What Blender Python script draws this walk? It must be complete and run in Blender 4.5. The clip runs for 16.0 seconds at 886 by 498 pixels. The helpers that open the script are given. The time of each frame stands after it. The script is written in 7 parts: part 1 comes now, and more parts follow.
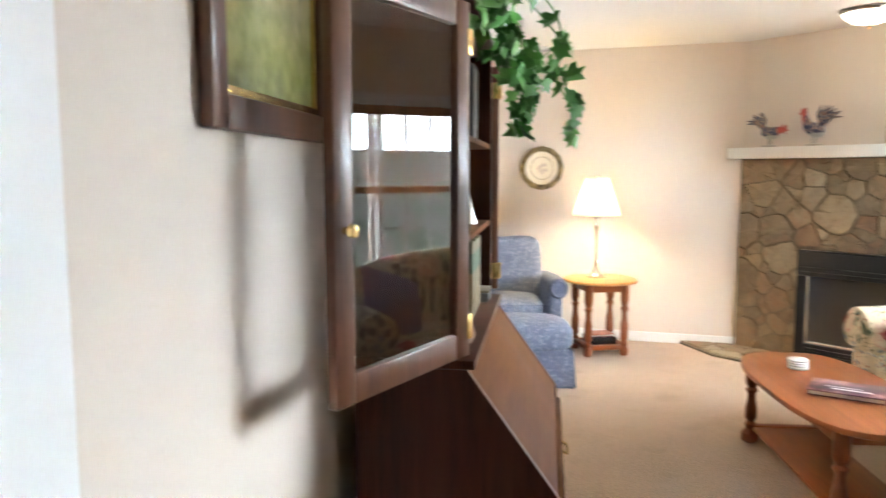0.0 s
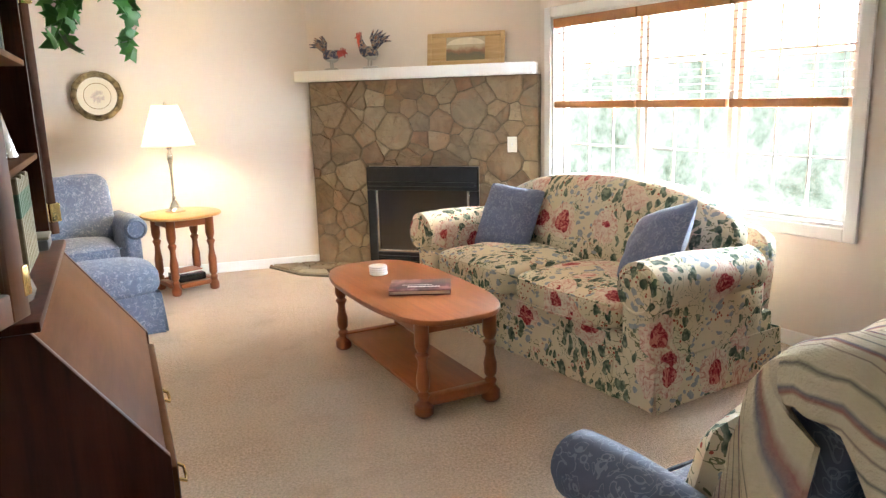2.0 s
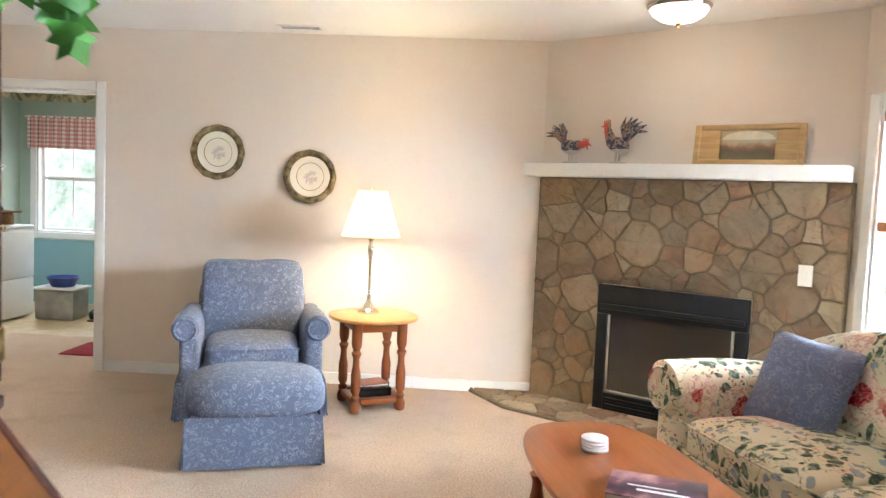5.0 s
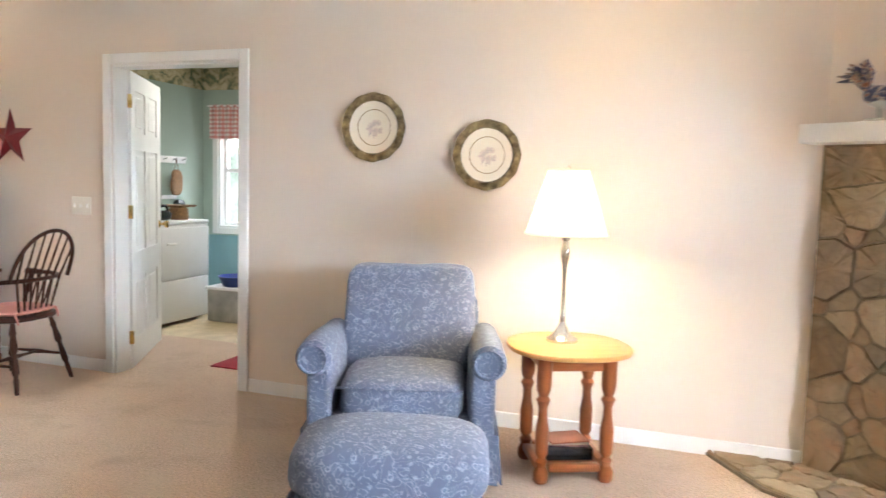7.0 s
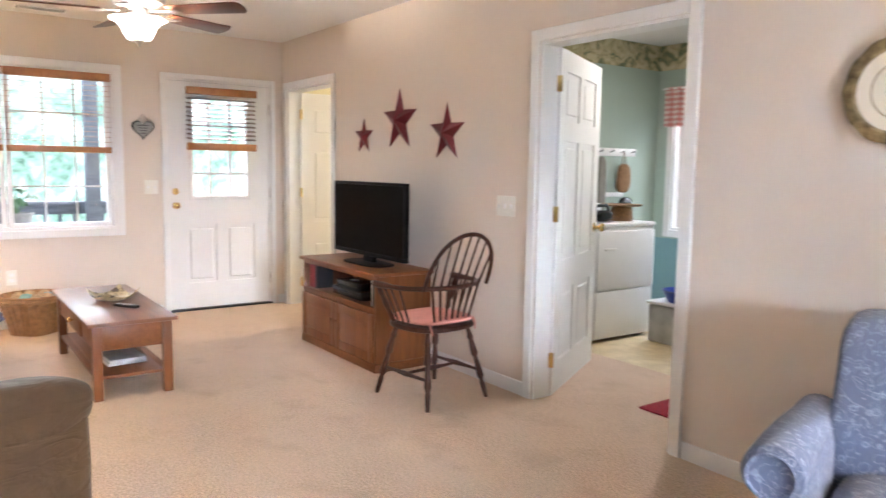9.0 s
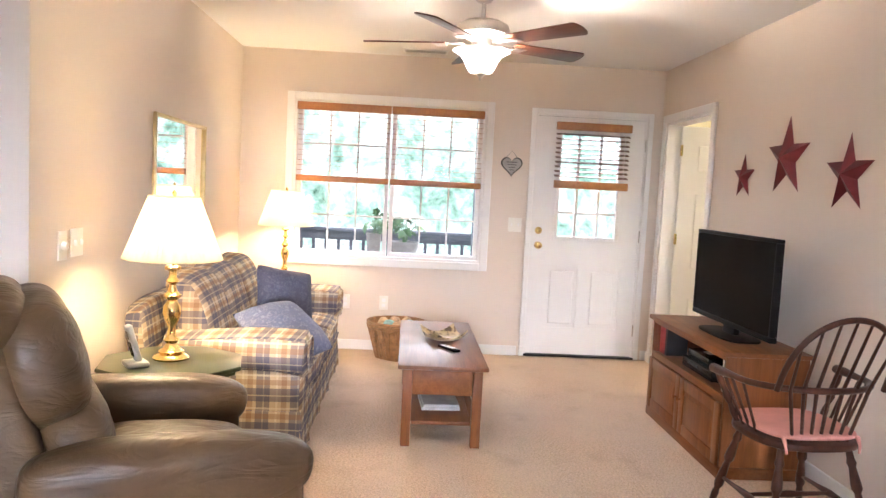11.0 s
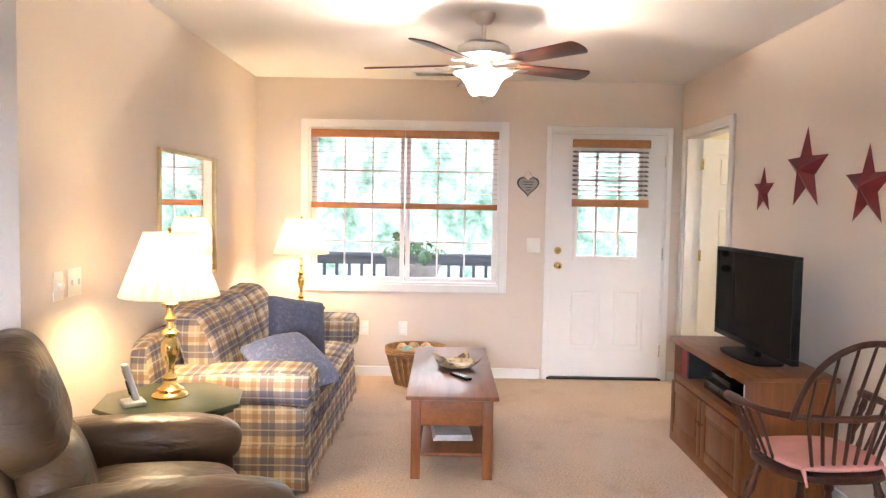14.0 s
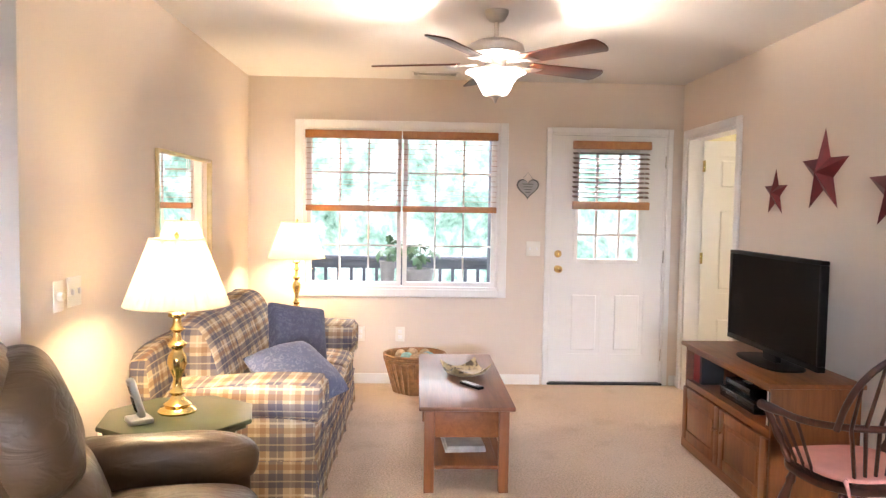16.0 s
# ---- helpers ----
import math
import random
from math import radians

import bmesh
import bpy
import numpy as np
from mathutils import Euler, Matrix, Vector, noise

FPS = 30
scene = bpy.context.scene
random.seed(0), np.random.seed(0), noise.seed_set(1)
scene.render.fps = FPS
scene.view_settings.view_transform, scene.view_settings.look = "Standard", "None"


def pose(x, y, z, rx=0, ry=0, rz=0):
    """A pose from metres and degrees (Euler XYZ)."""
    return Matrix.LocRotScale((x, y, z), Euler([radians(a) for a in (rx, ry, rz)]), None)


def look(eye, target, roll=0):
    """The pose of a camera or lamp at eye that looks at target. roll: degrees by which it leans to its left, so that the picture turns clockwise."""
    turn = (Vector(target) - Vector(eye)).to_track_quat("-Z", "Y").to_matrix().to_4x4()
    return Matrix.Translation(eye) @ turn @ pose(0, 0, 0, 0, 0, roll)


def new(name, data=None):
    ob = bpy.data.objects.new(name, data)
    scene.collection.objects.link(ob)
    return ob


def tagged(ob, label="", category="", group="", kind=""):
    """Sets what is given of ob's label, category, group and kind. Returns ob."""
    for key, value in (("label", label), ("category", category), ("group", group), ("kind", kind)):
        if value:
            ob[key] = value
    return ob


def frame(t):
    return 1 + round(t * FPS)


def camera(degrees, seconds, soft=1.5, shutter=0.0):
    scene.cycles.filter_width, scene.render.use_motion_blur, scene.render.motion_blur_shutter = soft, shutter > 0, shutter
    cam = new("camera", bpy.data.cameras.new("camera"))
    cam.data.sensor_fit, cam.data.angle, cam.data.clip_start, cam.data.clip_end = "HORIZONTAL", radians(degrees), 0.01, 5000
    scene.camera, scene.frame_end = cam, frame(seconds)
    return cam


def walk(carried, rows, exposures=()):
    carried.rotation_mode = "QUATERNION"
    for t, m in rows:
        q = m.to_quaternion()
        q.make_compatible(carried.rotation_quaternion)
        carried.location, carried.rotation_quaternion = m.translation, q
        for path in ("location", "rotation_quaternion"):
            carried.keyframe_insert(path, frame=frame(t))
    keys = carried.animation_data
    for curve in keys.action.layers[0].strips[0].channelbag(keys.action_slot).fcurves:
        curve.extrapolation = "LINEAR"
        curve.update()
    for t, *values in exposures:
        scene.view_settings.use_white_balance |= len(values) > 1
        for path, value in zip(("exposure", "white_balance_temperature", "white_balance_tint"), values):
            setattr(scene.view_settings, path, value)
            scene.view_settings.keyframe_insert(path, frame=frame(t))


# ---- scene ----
cam = camera(62.4, 16.0, soft=1.35, shutter=0.35)
PATH = [
    (0, (0.708, -0.261, 1.445), (0.137, 1.645, 1.239), -0.1),
    (0.5, (0.684, -0.226, 1.437), (0.534, 1.752, 1.188), -0.9),
    (1, (0.685, -0.2, 1.426), (0.856, 1.771, 1.128), -1.0),
    (1.5, (0.688, -0.178, 1.417), (1.115, 1.753, 1.106), -1.3),
    (2, (0.69, -0.158, 1.413), (1.212, 1.729, 1.003), -1.7),
    (2.5, (0.694, -0.136, 1.422), (1.208, 1.753, 1.014), -1.3),
    (3, (0.731, -0.075, 1.436), (1.173, 1.844, 1.086), -1.7),
    (3.5, (0.821, 0.106, 1.45), (1.055, 2.075, 1.194), -0.2),
    (3.7, (0.873, 0.18, 1.446), (1.025, 2.161, 1.215), 0.7),
    (5.8, (0.932, 1.562, 1.36), (0.764, 3.55, 1.235), 1.2),
    (6, (0.908, 1.687, 1.364), (0.749, 3.675, 1.215), -0.3),
    (6.5, (0.854, 2.019, 1.352), (0.468, 3.976, 1.196), 0.2),
    (7, (0.779, 2.333, 1.322), (0.127, 4.216, 1.147), 1.6),
    (7.5, (0.629, 2.584, 1.34), (-0.23, 4.381, 1.159), -0.6),
    (8, (0.531, 2.868, 1.352), (-0.632, 4.484, 1.159), 0.8),
    (8.5, (0.409, 3.125, 1.339), (-1.031, 4.496, 1.127), 1.4),
    (9, (0.227, 3.342, 1.335), (-1.394, 4.492, 1.115), 0.9),
    (9.5, (0.104, 3.561, 1.403), (-1.72, 4.342, 1.154), 2.9),
    (10, (-0.062, 3.741, 1.367), (-2.0, 4.169, 1.123), 2.6),
    (12.3, (-0.307, 4.224, 1.42), (-2.304, 4.21, 1.301), 2.7),
    (12.5, (-0.304, 4.218, 1.421), (-2.301, 4.206, 1.308), 1.8),
    (13, (-0.31, 4.207, 1.434), (-2.307, 4.205, 1.326), 1.2),
    (13.5, (-0.317, 4.212, 1.448), (-2.314, 4.206, 1.341), 0.1),
    (14, (-0.34, 4.221, 1.436), (-2.337, 4.216, 1.322), 1.0),
    (14.5, (-0.37, 4.22, 1.435), (-2.367, 4.201, 1.325), 1.5),
    (15, (-0.38, 4.176, 1.438), (-2.377, 4.165, 1.342), 1.2),
    (15.5, (-0.431, 4.096, 1.442), (-2.428, 4.118, 1.337), 1.9),
    (16, (-0.482, 4.015, 1.441), (-2.478, 4.083, 1.333), 0.9),
]
# the clip's camera drifts a little in exposure and white balance
EXPOSURES = [(0, 0.93, 6560, 10), (0.5, 0.92, 6580, 10), (1.0, 0.92, 6450, 9), (2.5, 0.92, 6400, 10), (3.5, 0.90, 6300, 10), (6.5, 0.99, 6230, 11), (8.0, 1.03, 6180, 16), (9.5, 1.02, 6150, 18), (12.5, 0.91, 6400, 21), (16, 0.91, 6400, 21)]
walk(cam, [(t, look(eye, target, roll)) for t, eye, target, roll in PATH], EXPOSURES)

# ---- world, sun and exposure ----
world = bpy.data.worlds.new("world")
scene.world = world
world.use_nodes = True
wn = world.node_tree.nodes
sky = wn.new("ShaderNodeTexSky")
sky.sky_type, sky.sun_disc = "NISHITA", False
sky.sun_elevation, sky.sun_rotation = radians(50), radians(100)
wn["Background"].inputs["Strength"].default_value = 0.12
world.node_tree.links.new(sky.outputs["Color"], wn["Background"].inputs["Color"])
sun = new("sun", bpy.data.lights.new("sun", "SUN"))
sun.data.energy, sun.data.angle, sun.data.color = 2.5, radians(0.6), (1.0, 0.95, 0.86)
sun.matrix_world = look((0, 0, 20), (-4.0, 11.0, 0))


def lamp(name, kind, energy, color, m, size=0.1, size_y=None):
    data = bpy.data.lights.new(name, kind)
    data.energy, data.color = energy, color
    if kind == "AREA":
        data.shape, data.size, data.size_y = "RECTANGLE", size, size_y or size
    else:
        data.shadow_soft_size = size
    ob = new(name, data)
    ob.matrix_world = m
    return ob


WARM = (1.0, 0.77, 0.42)
DAY = (0.74, 0.87, 1.0)
# skylight falling in through the window openings, from above the eaves
EAST = Vector((2.95, 5.10, 0))
EAST_ALONG, EAST_OUT = Vector((0.292, -0.956, 0)), Vector((0.956, 0.292, 0))
BEYOND = EAST + EAST_ALONG * 1.255 + EAST_OUT * 2.8 + Vector((0, 0, 2.75))
lamp("daylight_east", "AREA", 8700, DAY, look(BEYOND, BEYOND - EAST_OUT * 3 - Vector((0, 0, 1.1))), 9.5, 2.2)
lamp("skylight_east", "AREA", 3300, DAY, look((6.3, 4.9, 4.3), (1.8, 3.5, 0.8)), 6.0, 3.0)
# added fill lamp, low and out of view, for daylight bounced off the ground
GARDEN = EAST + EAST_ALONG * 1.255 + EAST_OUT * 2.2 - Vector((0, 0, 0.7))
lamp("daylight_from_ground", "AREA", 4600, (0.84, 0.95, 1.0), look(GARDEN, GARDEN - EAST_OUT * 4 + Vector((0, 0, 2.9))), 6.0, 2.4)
lamp("skylight_west", "AREA", 70, DAY, look((-8.9, 4.2, 4.0), (-5.0, 4.3, 0.6)), 3.0, 1.6)
lamp("skylight_laundry", "AREA", 120, DAY, look((-3.7, 10.3, 3.2), (-3.4, 8.0, 0.4)), 1.4, 1.2)

# ---- helpers ----


def mesh_of(name, bm, material, smooth=True):
    me = bpy.data.meshes.new(name)
    bmesh.ops.recalc_face_normals(bm, faces=bm.faces[:])
    bm.to_mesh(me)
    bm.free()
    if material:
        me.materials.append(material)
    if smooth:
        me.polygons.foreach_set("use_smooth", [True] * len(me.polygons))
        me.set_sharp_from_angle(angle=radians(38))
    return me


def part(name, bm, material, parent=None, label="", smooth=True):
    ob = new(name, mesh_of(name, bm, material, smooth))
    ob.parent = parent
    if label:
        ob["label"] = label
    return ob


def thing(name, label, category, m=None, group=""):
    ob = new(name)
    ob.empty_display_size = 0.1
    ob.matrix_world = m or Matrix()
    return tagged(ob, label, category, group)


def structure(name, bm, material, label="", smooth=False):
    return tagged(part(name, bm, material, None, "", smooth), label, kind="structure")


def piece(name, me, m, parent):
    ob = new(name, me)
    ob.parent = parent
    ob.matrix_basis = m
    return ob


def box(bm, a, b, bevel=0.0, seg=2, m=None):
    vs = bmesh.ops.create_cube(bm, size=1.0)["verts"]
    bmesh.ops.scale(bm, vec=[abs(b[i] - a[i]) for i in range(3)], verts=vs)
    bmesh.ops.translate(bm, vec=[(a[i] + b[i]) / 2 for i in range(3)], verts=vs)
    if bevel:
        es = list({e for v in vs for e in v.link_edges})
        r = bmesh.ops.bevel(bm, geom=es, offset=bevel, segments=seg, affect="EDGES", profile=0.5)
        vs = list({v for f in r["faces"] for v in f.verts} | {v for v in vs if v.is_valid})
    if m is not None:
        bmesh.ops.transform(bm, matrix=m, verts=vs)
    return vs


def boxes(*items, bevel=0.0, seg=2):
    bm = bmesh.new()
    for a, b in items:
        box(bm, a, b, bevel, seg)
    return bm


def lathe(profile, n=24, m=None, bm=None):
    """A turned body round z from (radius, height) pairs."""
    bm = bm or bmesh.new()
    rings, made = [], []
    for r, z in profile:
        ring = [bm.verts.new((max(r, 1e-4) * math.cos(2 * math.pi * k / n), max(r, 1e-4) * math.sin(2 * math.pi * k / n), z)) for k in range(n)]
        rings.append(ring)
        made += ring
    for p, q in zip(rings, rings[1:]):
        for k in range(n):
            bm.faces.new((p[k], p[(k + 1) % n], q[(k + 1) % n], q[k]))
    bm.faces.new(rings[0][::-1])
    bm.faces.new(rings[-1])
    if m is not None:
        bmesh.ops.transform(bm, matrix=m, verts=made)
    return bm


def tube(points, radius, n=10, bm=None, closed=False):
    """A round bar along points; radius is a number or one for each point."""
    bm = bm or bmesh.new()
    pts = [Vector(p) for p in points]
    rad = radius if isinstance(radius, (list, tuple)) else [radius] * len(pts)
    rings = []
    side = None
    for i, p in enumerate(pts):
        if closed:
            d = pts[(i + 1) % len(pts)] - pts[i - 1]
        else:
            d = pts[min(i + 1, len(pts) - 1)] - pts[max(i - 1, 0)]
        d.normalize()
        if side is None:
            side = d.orthogonal().normalized()
        side = (side - d * side.dot(d)).normalized()
        up = d.cross(side)
        rings.append([bm.verts.new(p + (side * math.cos(2 * math.pi * k / n) + up * math.sin(2 * math.pi * k / n)) * rad[i]) for k in range(n)])
    pairs = list(zip(rings, rings[1:])) + ([(rings[-1], rings[0])] if closed else [])
    for p, q in pairs:
        for k in range(n):
            bm.faces.new((p[k], p[(k + 1) % n], q[(k + 1) % n], q[k]))
    if not closed:
        bm.faces.new(rings[0][::-1])
        bm.faces.new(rings[-1])
    return bm


def prism(outline, z0, z1, bevel=0.0, m=None, bm=None, seg=2):
    """A flat outline of (x, y) pairs drawn up from z0 to z1."""
    bm = bm or bmesh.new()
    low = [bm.verts.new((x, y, z0)) for x, y in outline]
    f = bm.faces.new(low)
    up = bmesh.ops.extrude_face_region(bm, geom=[f])["geom"]
    vs = [g for g in up if isinstance(g, bmesh.types.BMVert)]
    bmesh.ops.translate(bm, vec=(0, 0, z1 - z0), verts=vs)
    allv = low + vs
    if bevel:
        es = [e for e in {e for v in allv for e in v.link_edges} if abs(e.verts[0].co.z - e.verts[1].co.z) < 1e-6]
        r = bmesh.ops.bevel(bm, geom=es, offset=bevel, segments=seg, affect="EDGES", profile=0.5)
        allv = list({v for g in r["faces"] for v in g.verts} | {v for v in allv if v.is_valid})
    if m is not None:
        bmesh.ops.transform(bm, matrix=m, verts=allv)
    return bm


def soft(sx, sy, sz, k=3.2, n=12, sag=0.0, m=None, bm=None, crown=0.0, rough=0.0):
    """A stuffed body: a rounded box sx * sy * sz centred on the origin; k: how square; crown: how far the top swells."""
    into, bm = bm, bmesh.new()
    bmesh.ops.create_cube(bm, size=2.0)
    bmesh.ops.subdivide_edges(bm, edges=bm.edges[:], cuts=n, use_grid_fill=True)
    for v in bm.verts:
        c = v.co
        q = (abs(c.x) ** k + abs(c.y) ** k + abs(c.z) ** k) ** (1 / k)
        c = c / q
        z = c.z
        if crown and z > 0:
            z += crown / (sz / 2) * max(0, 1 - c.x ** 2) * max(0, 1 - c.y ** 2)
        v.co = Vector((c.x * sx / 2, c.y * sy / 2, z * sz / 2))
        if rough:
            v.co += v.co.normalized() * rough * noise.noise(v.co * 7)
    if m is not None:
        bmesh.ops.transform(bm, matrix=m, verts=bm.verts[:])
    if into is None:
        return bm
    me = bpy.data.meshes.new("piece")
    bm.to_mesh(me)
    bm.free()
    into.from_mesh(me)
    bpy.data.meshes.remove(me)
    return into


def pillow(s, thick, m=None, n=14):
    """A square scatter cushion with pointed corners, lying flat."""
    bm = bmesh.new()
    bmesh.ops.create_grid(bm, x_segments=n, y_segments=n, size=1)
    top = bm.verts[:]
    def shape(v, sign):
        x, y = v.co.x, v.co.y
        h = (max(0, 1 - x * x) * max(0, 1 - y * y)) ** 0.45
        w = 1 - 0.05 * (1 - abs(x) ** 1.5) * abs(y) ** 4 - 0.055 * abs(x * y) ** 6
        u = 1 - 0.05 * (1 - abs(y) ** 1.5) * abs(x) ** 4 - 0.055 * abs(x * y) ** 6
        wr = 0.012 * noise.noise(Vector((x * 3, y * 3, sign)))
        return Vector((x * s / 2 * u, y * s / 2 * w, sign * (h * thick / 2 + wr * h)))
    low = bmesh.ops.duplicate(bm, geom=bm.verts[:] + bm.edges[:] + bm.faces[:])["geom"]
    low = [g for g in low if isinstance(g, bmesh.types.BMVert)]
    for v in top:
        v.co = shape(v, 1)
    for v in low:
        v.co = shape(v, -1)
    bmesh.ops.remove_doubles(bm, verts=bm.verts[:], dist=0.0015)
    if m is not None:
        bmesh.ops.transform(bm, matrix=m, verts=bm.verts[:])
    return bm


# ---- materials ----


class Nodes:
    """A short way to write a node material."""

    def __init__(self, name, rough=0.6, metal=0.0, spec=0.4):
        self.mat = bpy.data.materials.new(name)
        self.mat.use_nodes = True
        self.t = self.mat.node_tree
        self.b = self.t.nodes["Principled BSDF"]
        self.b.inputs["Roughness"].default_value = rough
        self.b.inputs["Metallic"].default_value = metal
        self.b.inputs["Specular IOR Level"].default_value = spec
        self.co = self.add("ShaderNodeTexCoord").outputs["Object"]

    def add(self, kind, **props):
        n = self.t.nodes.new(kind)
        for key, value in props.items():
            if key == "operation":
                n.operation = value
            elif key == "blend_type":
                n.blend_type = value
            elif key == "data_type":
                n.data_type = value
            elif key == "feature":
                n.feature = value
        return n

    def link(self, a, b):
        self.t.links.new(a, b)
        return self

    def mapped(self, scale=(1, 1, 1), rot=(0, 0, 0), shift=None):
        n = self.add("ShaderNodeMapping")
        n.inputs["Scale"].default_value = scale
        n.inputs["Rotation"].default_value = rot
        self.link(shift or self.co, n.inputs["Vector"])
        return n.outputs["Vector"]

    def noise(self, scale, detail=4, rough=0.55, co=None, distort=0.0):
        n = self.add("ShaderNodeTexNoise")
        n.inputs["Scale"].default_value, n.inputs["Detail"].default_value = scale, detail
        n.inputs["Roughness"].default_value, n.inputs["Distortion"].default_value = rough, distort
        self.link(co or self.co, n.inputs["Vector"])
        return n.outputs["Fac"]

    def voronoi(self, scale, feature="F1", co=None, out="Distance", rnd=1.0):
        n = self.add("ShaderNodeTexVoronoi", feature=feature)
        n.inputs["Scale"].default_value = scale
        n.inputs["Randomness"].default_value = rnd
        self.link(co or self.co, n.inputs["Vector"])
        return n.outputs[out]

    def ramp(self, fac, *stops):
        n = self.add("ShaderNodeValToRGB")
        e = n.color_ramp.elements
        for k, (p, c) in enumerate(stops):
            el = e[k] if k < 2 else e.new(p)
            el.position, el.color = p, (*c, 1) if len(c) == 3 else c
        self.link(fac, n.inputs["Fac"])
        return n.outputs["Color"]

    def mix(self, fac, a, b, blend="MIX"):
        n = self.add("ShaderNodeMix", data_type="RGBA", blend_type=blend)
        for sock, v in ((n.inputs[0], fac), (n.inputs[6], a), (n.inputs[7], b)):
            if isinstance(v, (int, float)):
                sock.default_value = v
            elif isinstance(v, tuple):
                sock.default_value = (*v, 1)
            else:
                self.link(v, sock)
        return n.outputs[2]

    def math(self, op, a, b=0.0):
        n = self.add("ShaderNodeMath", operation=op)
        for sock, v in ((n.inputs[0], a), (n.inputs[1], b)):
            if isinstance(v, (int, float)):
                sock.default_value = v
            else:
                self.link(v, sock)
        return n.outputs[0]

    def color(self, c):
        if isinstance(c, tuple):
            self.b.inputs["Base Color"].default_value = (*c, 1)
        else:
            self.link(c, self.b.inputs["Base Color"])
        return self

    def bump(self, h, strength=0.3, dist=0.01):
        n = self.add("ShaderNodeBump")
        n.inputs["Strength"].default_value, n.inputs["Distance"].default_value = strength, dist
        self.link(h, n.inputs["Height"])
        self.link(n.outputs["Normal"], self.b.inputs["Normal"])
        return self

    def rough(self, v):
        self.link(v, self.b.inputs["Roughness"])
        return self


def plain(name, c, rough=0.5, metal=0.0, vary=0.12, scale=14, bump=0.05):
    n = Nodes(name, rough, metal)
    f = n.noise(scale, 5)
    n.color(n.ramp(f, (0.3, tuple(x * (1 - vary) for x in c)), (0.7, tuple(min(1, x * (1 + vary)) for x in c))))
    if bump:
        n.bump(n.noise(scale * 12, 3), bump, 0.004)
    return n.mat


def paint(name, c):
    n = Nodes(name, 0.75, 0, 0.25)
    f = n.noise(0.9, 3)
    n.color(n.ramp(f, (0.3, tuple(x * 0.97 for x in c)), (0.7, c)))
    n.bump(n.noise(160, 3), 0.10, 0.002)
    return n.mat


def wood(name, light, dark, rough=0.35, axis="x", scale=1.0, coat=0.15, spec=0.3):
    n = Nodes(name, rough)
    sc = {"x": (1.2, 16, 16), "y": (16, 1.2, 16), "z": (16, 16, 1.2)}[axis]
    co = n.mapped(tuple(s * scale for s in sc))
    grain = n.noise(1.6, 6, 0.6, co, 0.6)
    fine = n.noise(7, 3, 0.6, co)
    c = n.ramp(grain, (0.32, dark), (0.62, light))
    c = n.mix(0.25, c, n.ramp(fine, (0.35, dark), (0.6, light)))
    wear = n.noise(3.0, 3)
    c = n.mix(n.math("MULTIPLY", wear, 0.22), c, tuple(x * 0.75 for x in dark))
    n.color(c)
    n.rough(n.ramp(wear, (0.2, (rough * 0.93,) * 3), (0.8, (min(1, rough * 1.08),) * 3)))
    n.bump(fine, 0.03, 0.002)
    n.b.inputs["Specular IOR Level"].default_value = spec
    n.b.inputs["Coat Weight"].default_value = coat
    n.b.inputs["Coat Roughness"].default_value = 0.2
    return n.mat


M = {}
M["wall"] = paint("beige_wall_paint", (0.70, 0.61, 0.525))
M["ceil"] = paint("white_ceiling_paint", (0.78, 0.76, 0.73))
M["trim"] = plain("white_trim_paint", (0.80, 0.79, 0.77), 0.4, 0, 0.02, 3, 0.02)
M["green"] = paint("sage_green_paint", (0.42, 0.51, 0.44))
M["teal"] = paint("teal_lower_paint", (0.24, 0.40, 0.43))
M["oak"] = wood("orange_oak", (0.31, 0.092, 0.026), (0.23, 0.062, 0.016), 0.33)
M["oak_z"] = wood("orange_oak_upright", (0.28, 0.080, 0.022), (0.20, 0.052, 0.014), 0.33, "z")
M["oak_w"] = wood("golden_oak", (0.215, 0.076, 0.024), (0.12, 0.038, 0.012), 0.42, "x", 1, 0.05, 0.2)
M["oak_wz"] = wood("golden_oak_upright", (0.215, 0.076, 0.024), (0.12, 0.038, 0.012), 0.42, "z", 1, 0.05, 0.2)
M["honey"] = wood("honey_pine", (0.60, 0.33, 0.12), (0.46, 0.22, 0.07), 0.35)
M["mahog"] = wood("dark_mahogany", (0.055, 0.016, 0.008), (0.022, 0.007, 0.004), 0.42, "z", 1, 0.0, 0.06)
M["mahog_l"] = wood("mahogany_lid", (0.082, 0.030, 0.009), (0.056, 0.019, 0.006), 0.5, "y", 1, 0.0, 0.03)
M["windsor"] = wood("dark_brown_wood", (0.062, 0.019, 0.009), (0.024, 0.008, 0.005), 0.4, "z", 1, 0.04, 0.2)
M["blind"] = wood("blind_wood", (0.42, 0.19, 0.07), (0.31, 0.125, 0.045), 0.4, "y")
# door blind slats: colour darkened so that they look backlit
M["slat"] = wood("backlit_blind_slat", (0.13, 0.055, 0.022), (0.08, 0.032, 0.013), 0.45)
M["black"] = plain("black_metal", (0.012, 0.012, 0.013), 0.38, 0.3, 0.2, 20, 0.03)
M["plastic"] = plain("black_plastic", (0.010, 0.010, 0.011), 0.22, 0, 0.1, 20, 0)
M["brass"] = plain("polished_brass", (0.78, 0.57, 0.24), 0.2, 1, 0.08, 30, 0.02)
M["silver"] = plain("brushed_silver", (0.72, 0.70, 0.66), 0.22, 1, 0.08, 30, 0.02)
M["white"] = plain("white_enamel", (0.82, 0.82, 0.82), 0.3, 0, 0.02, 4, 0)
M["ivory"] = plain("ivory_plastic", (0.80, 0.77, 0.70), 0.4, 0, 0.02, 4, 0)


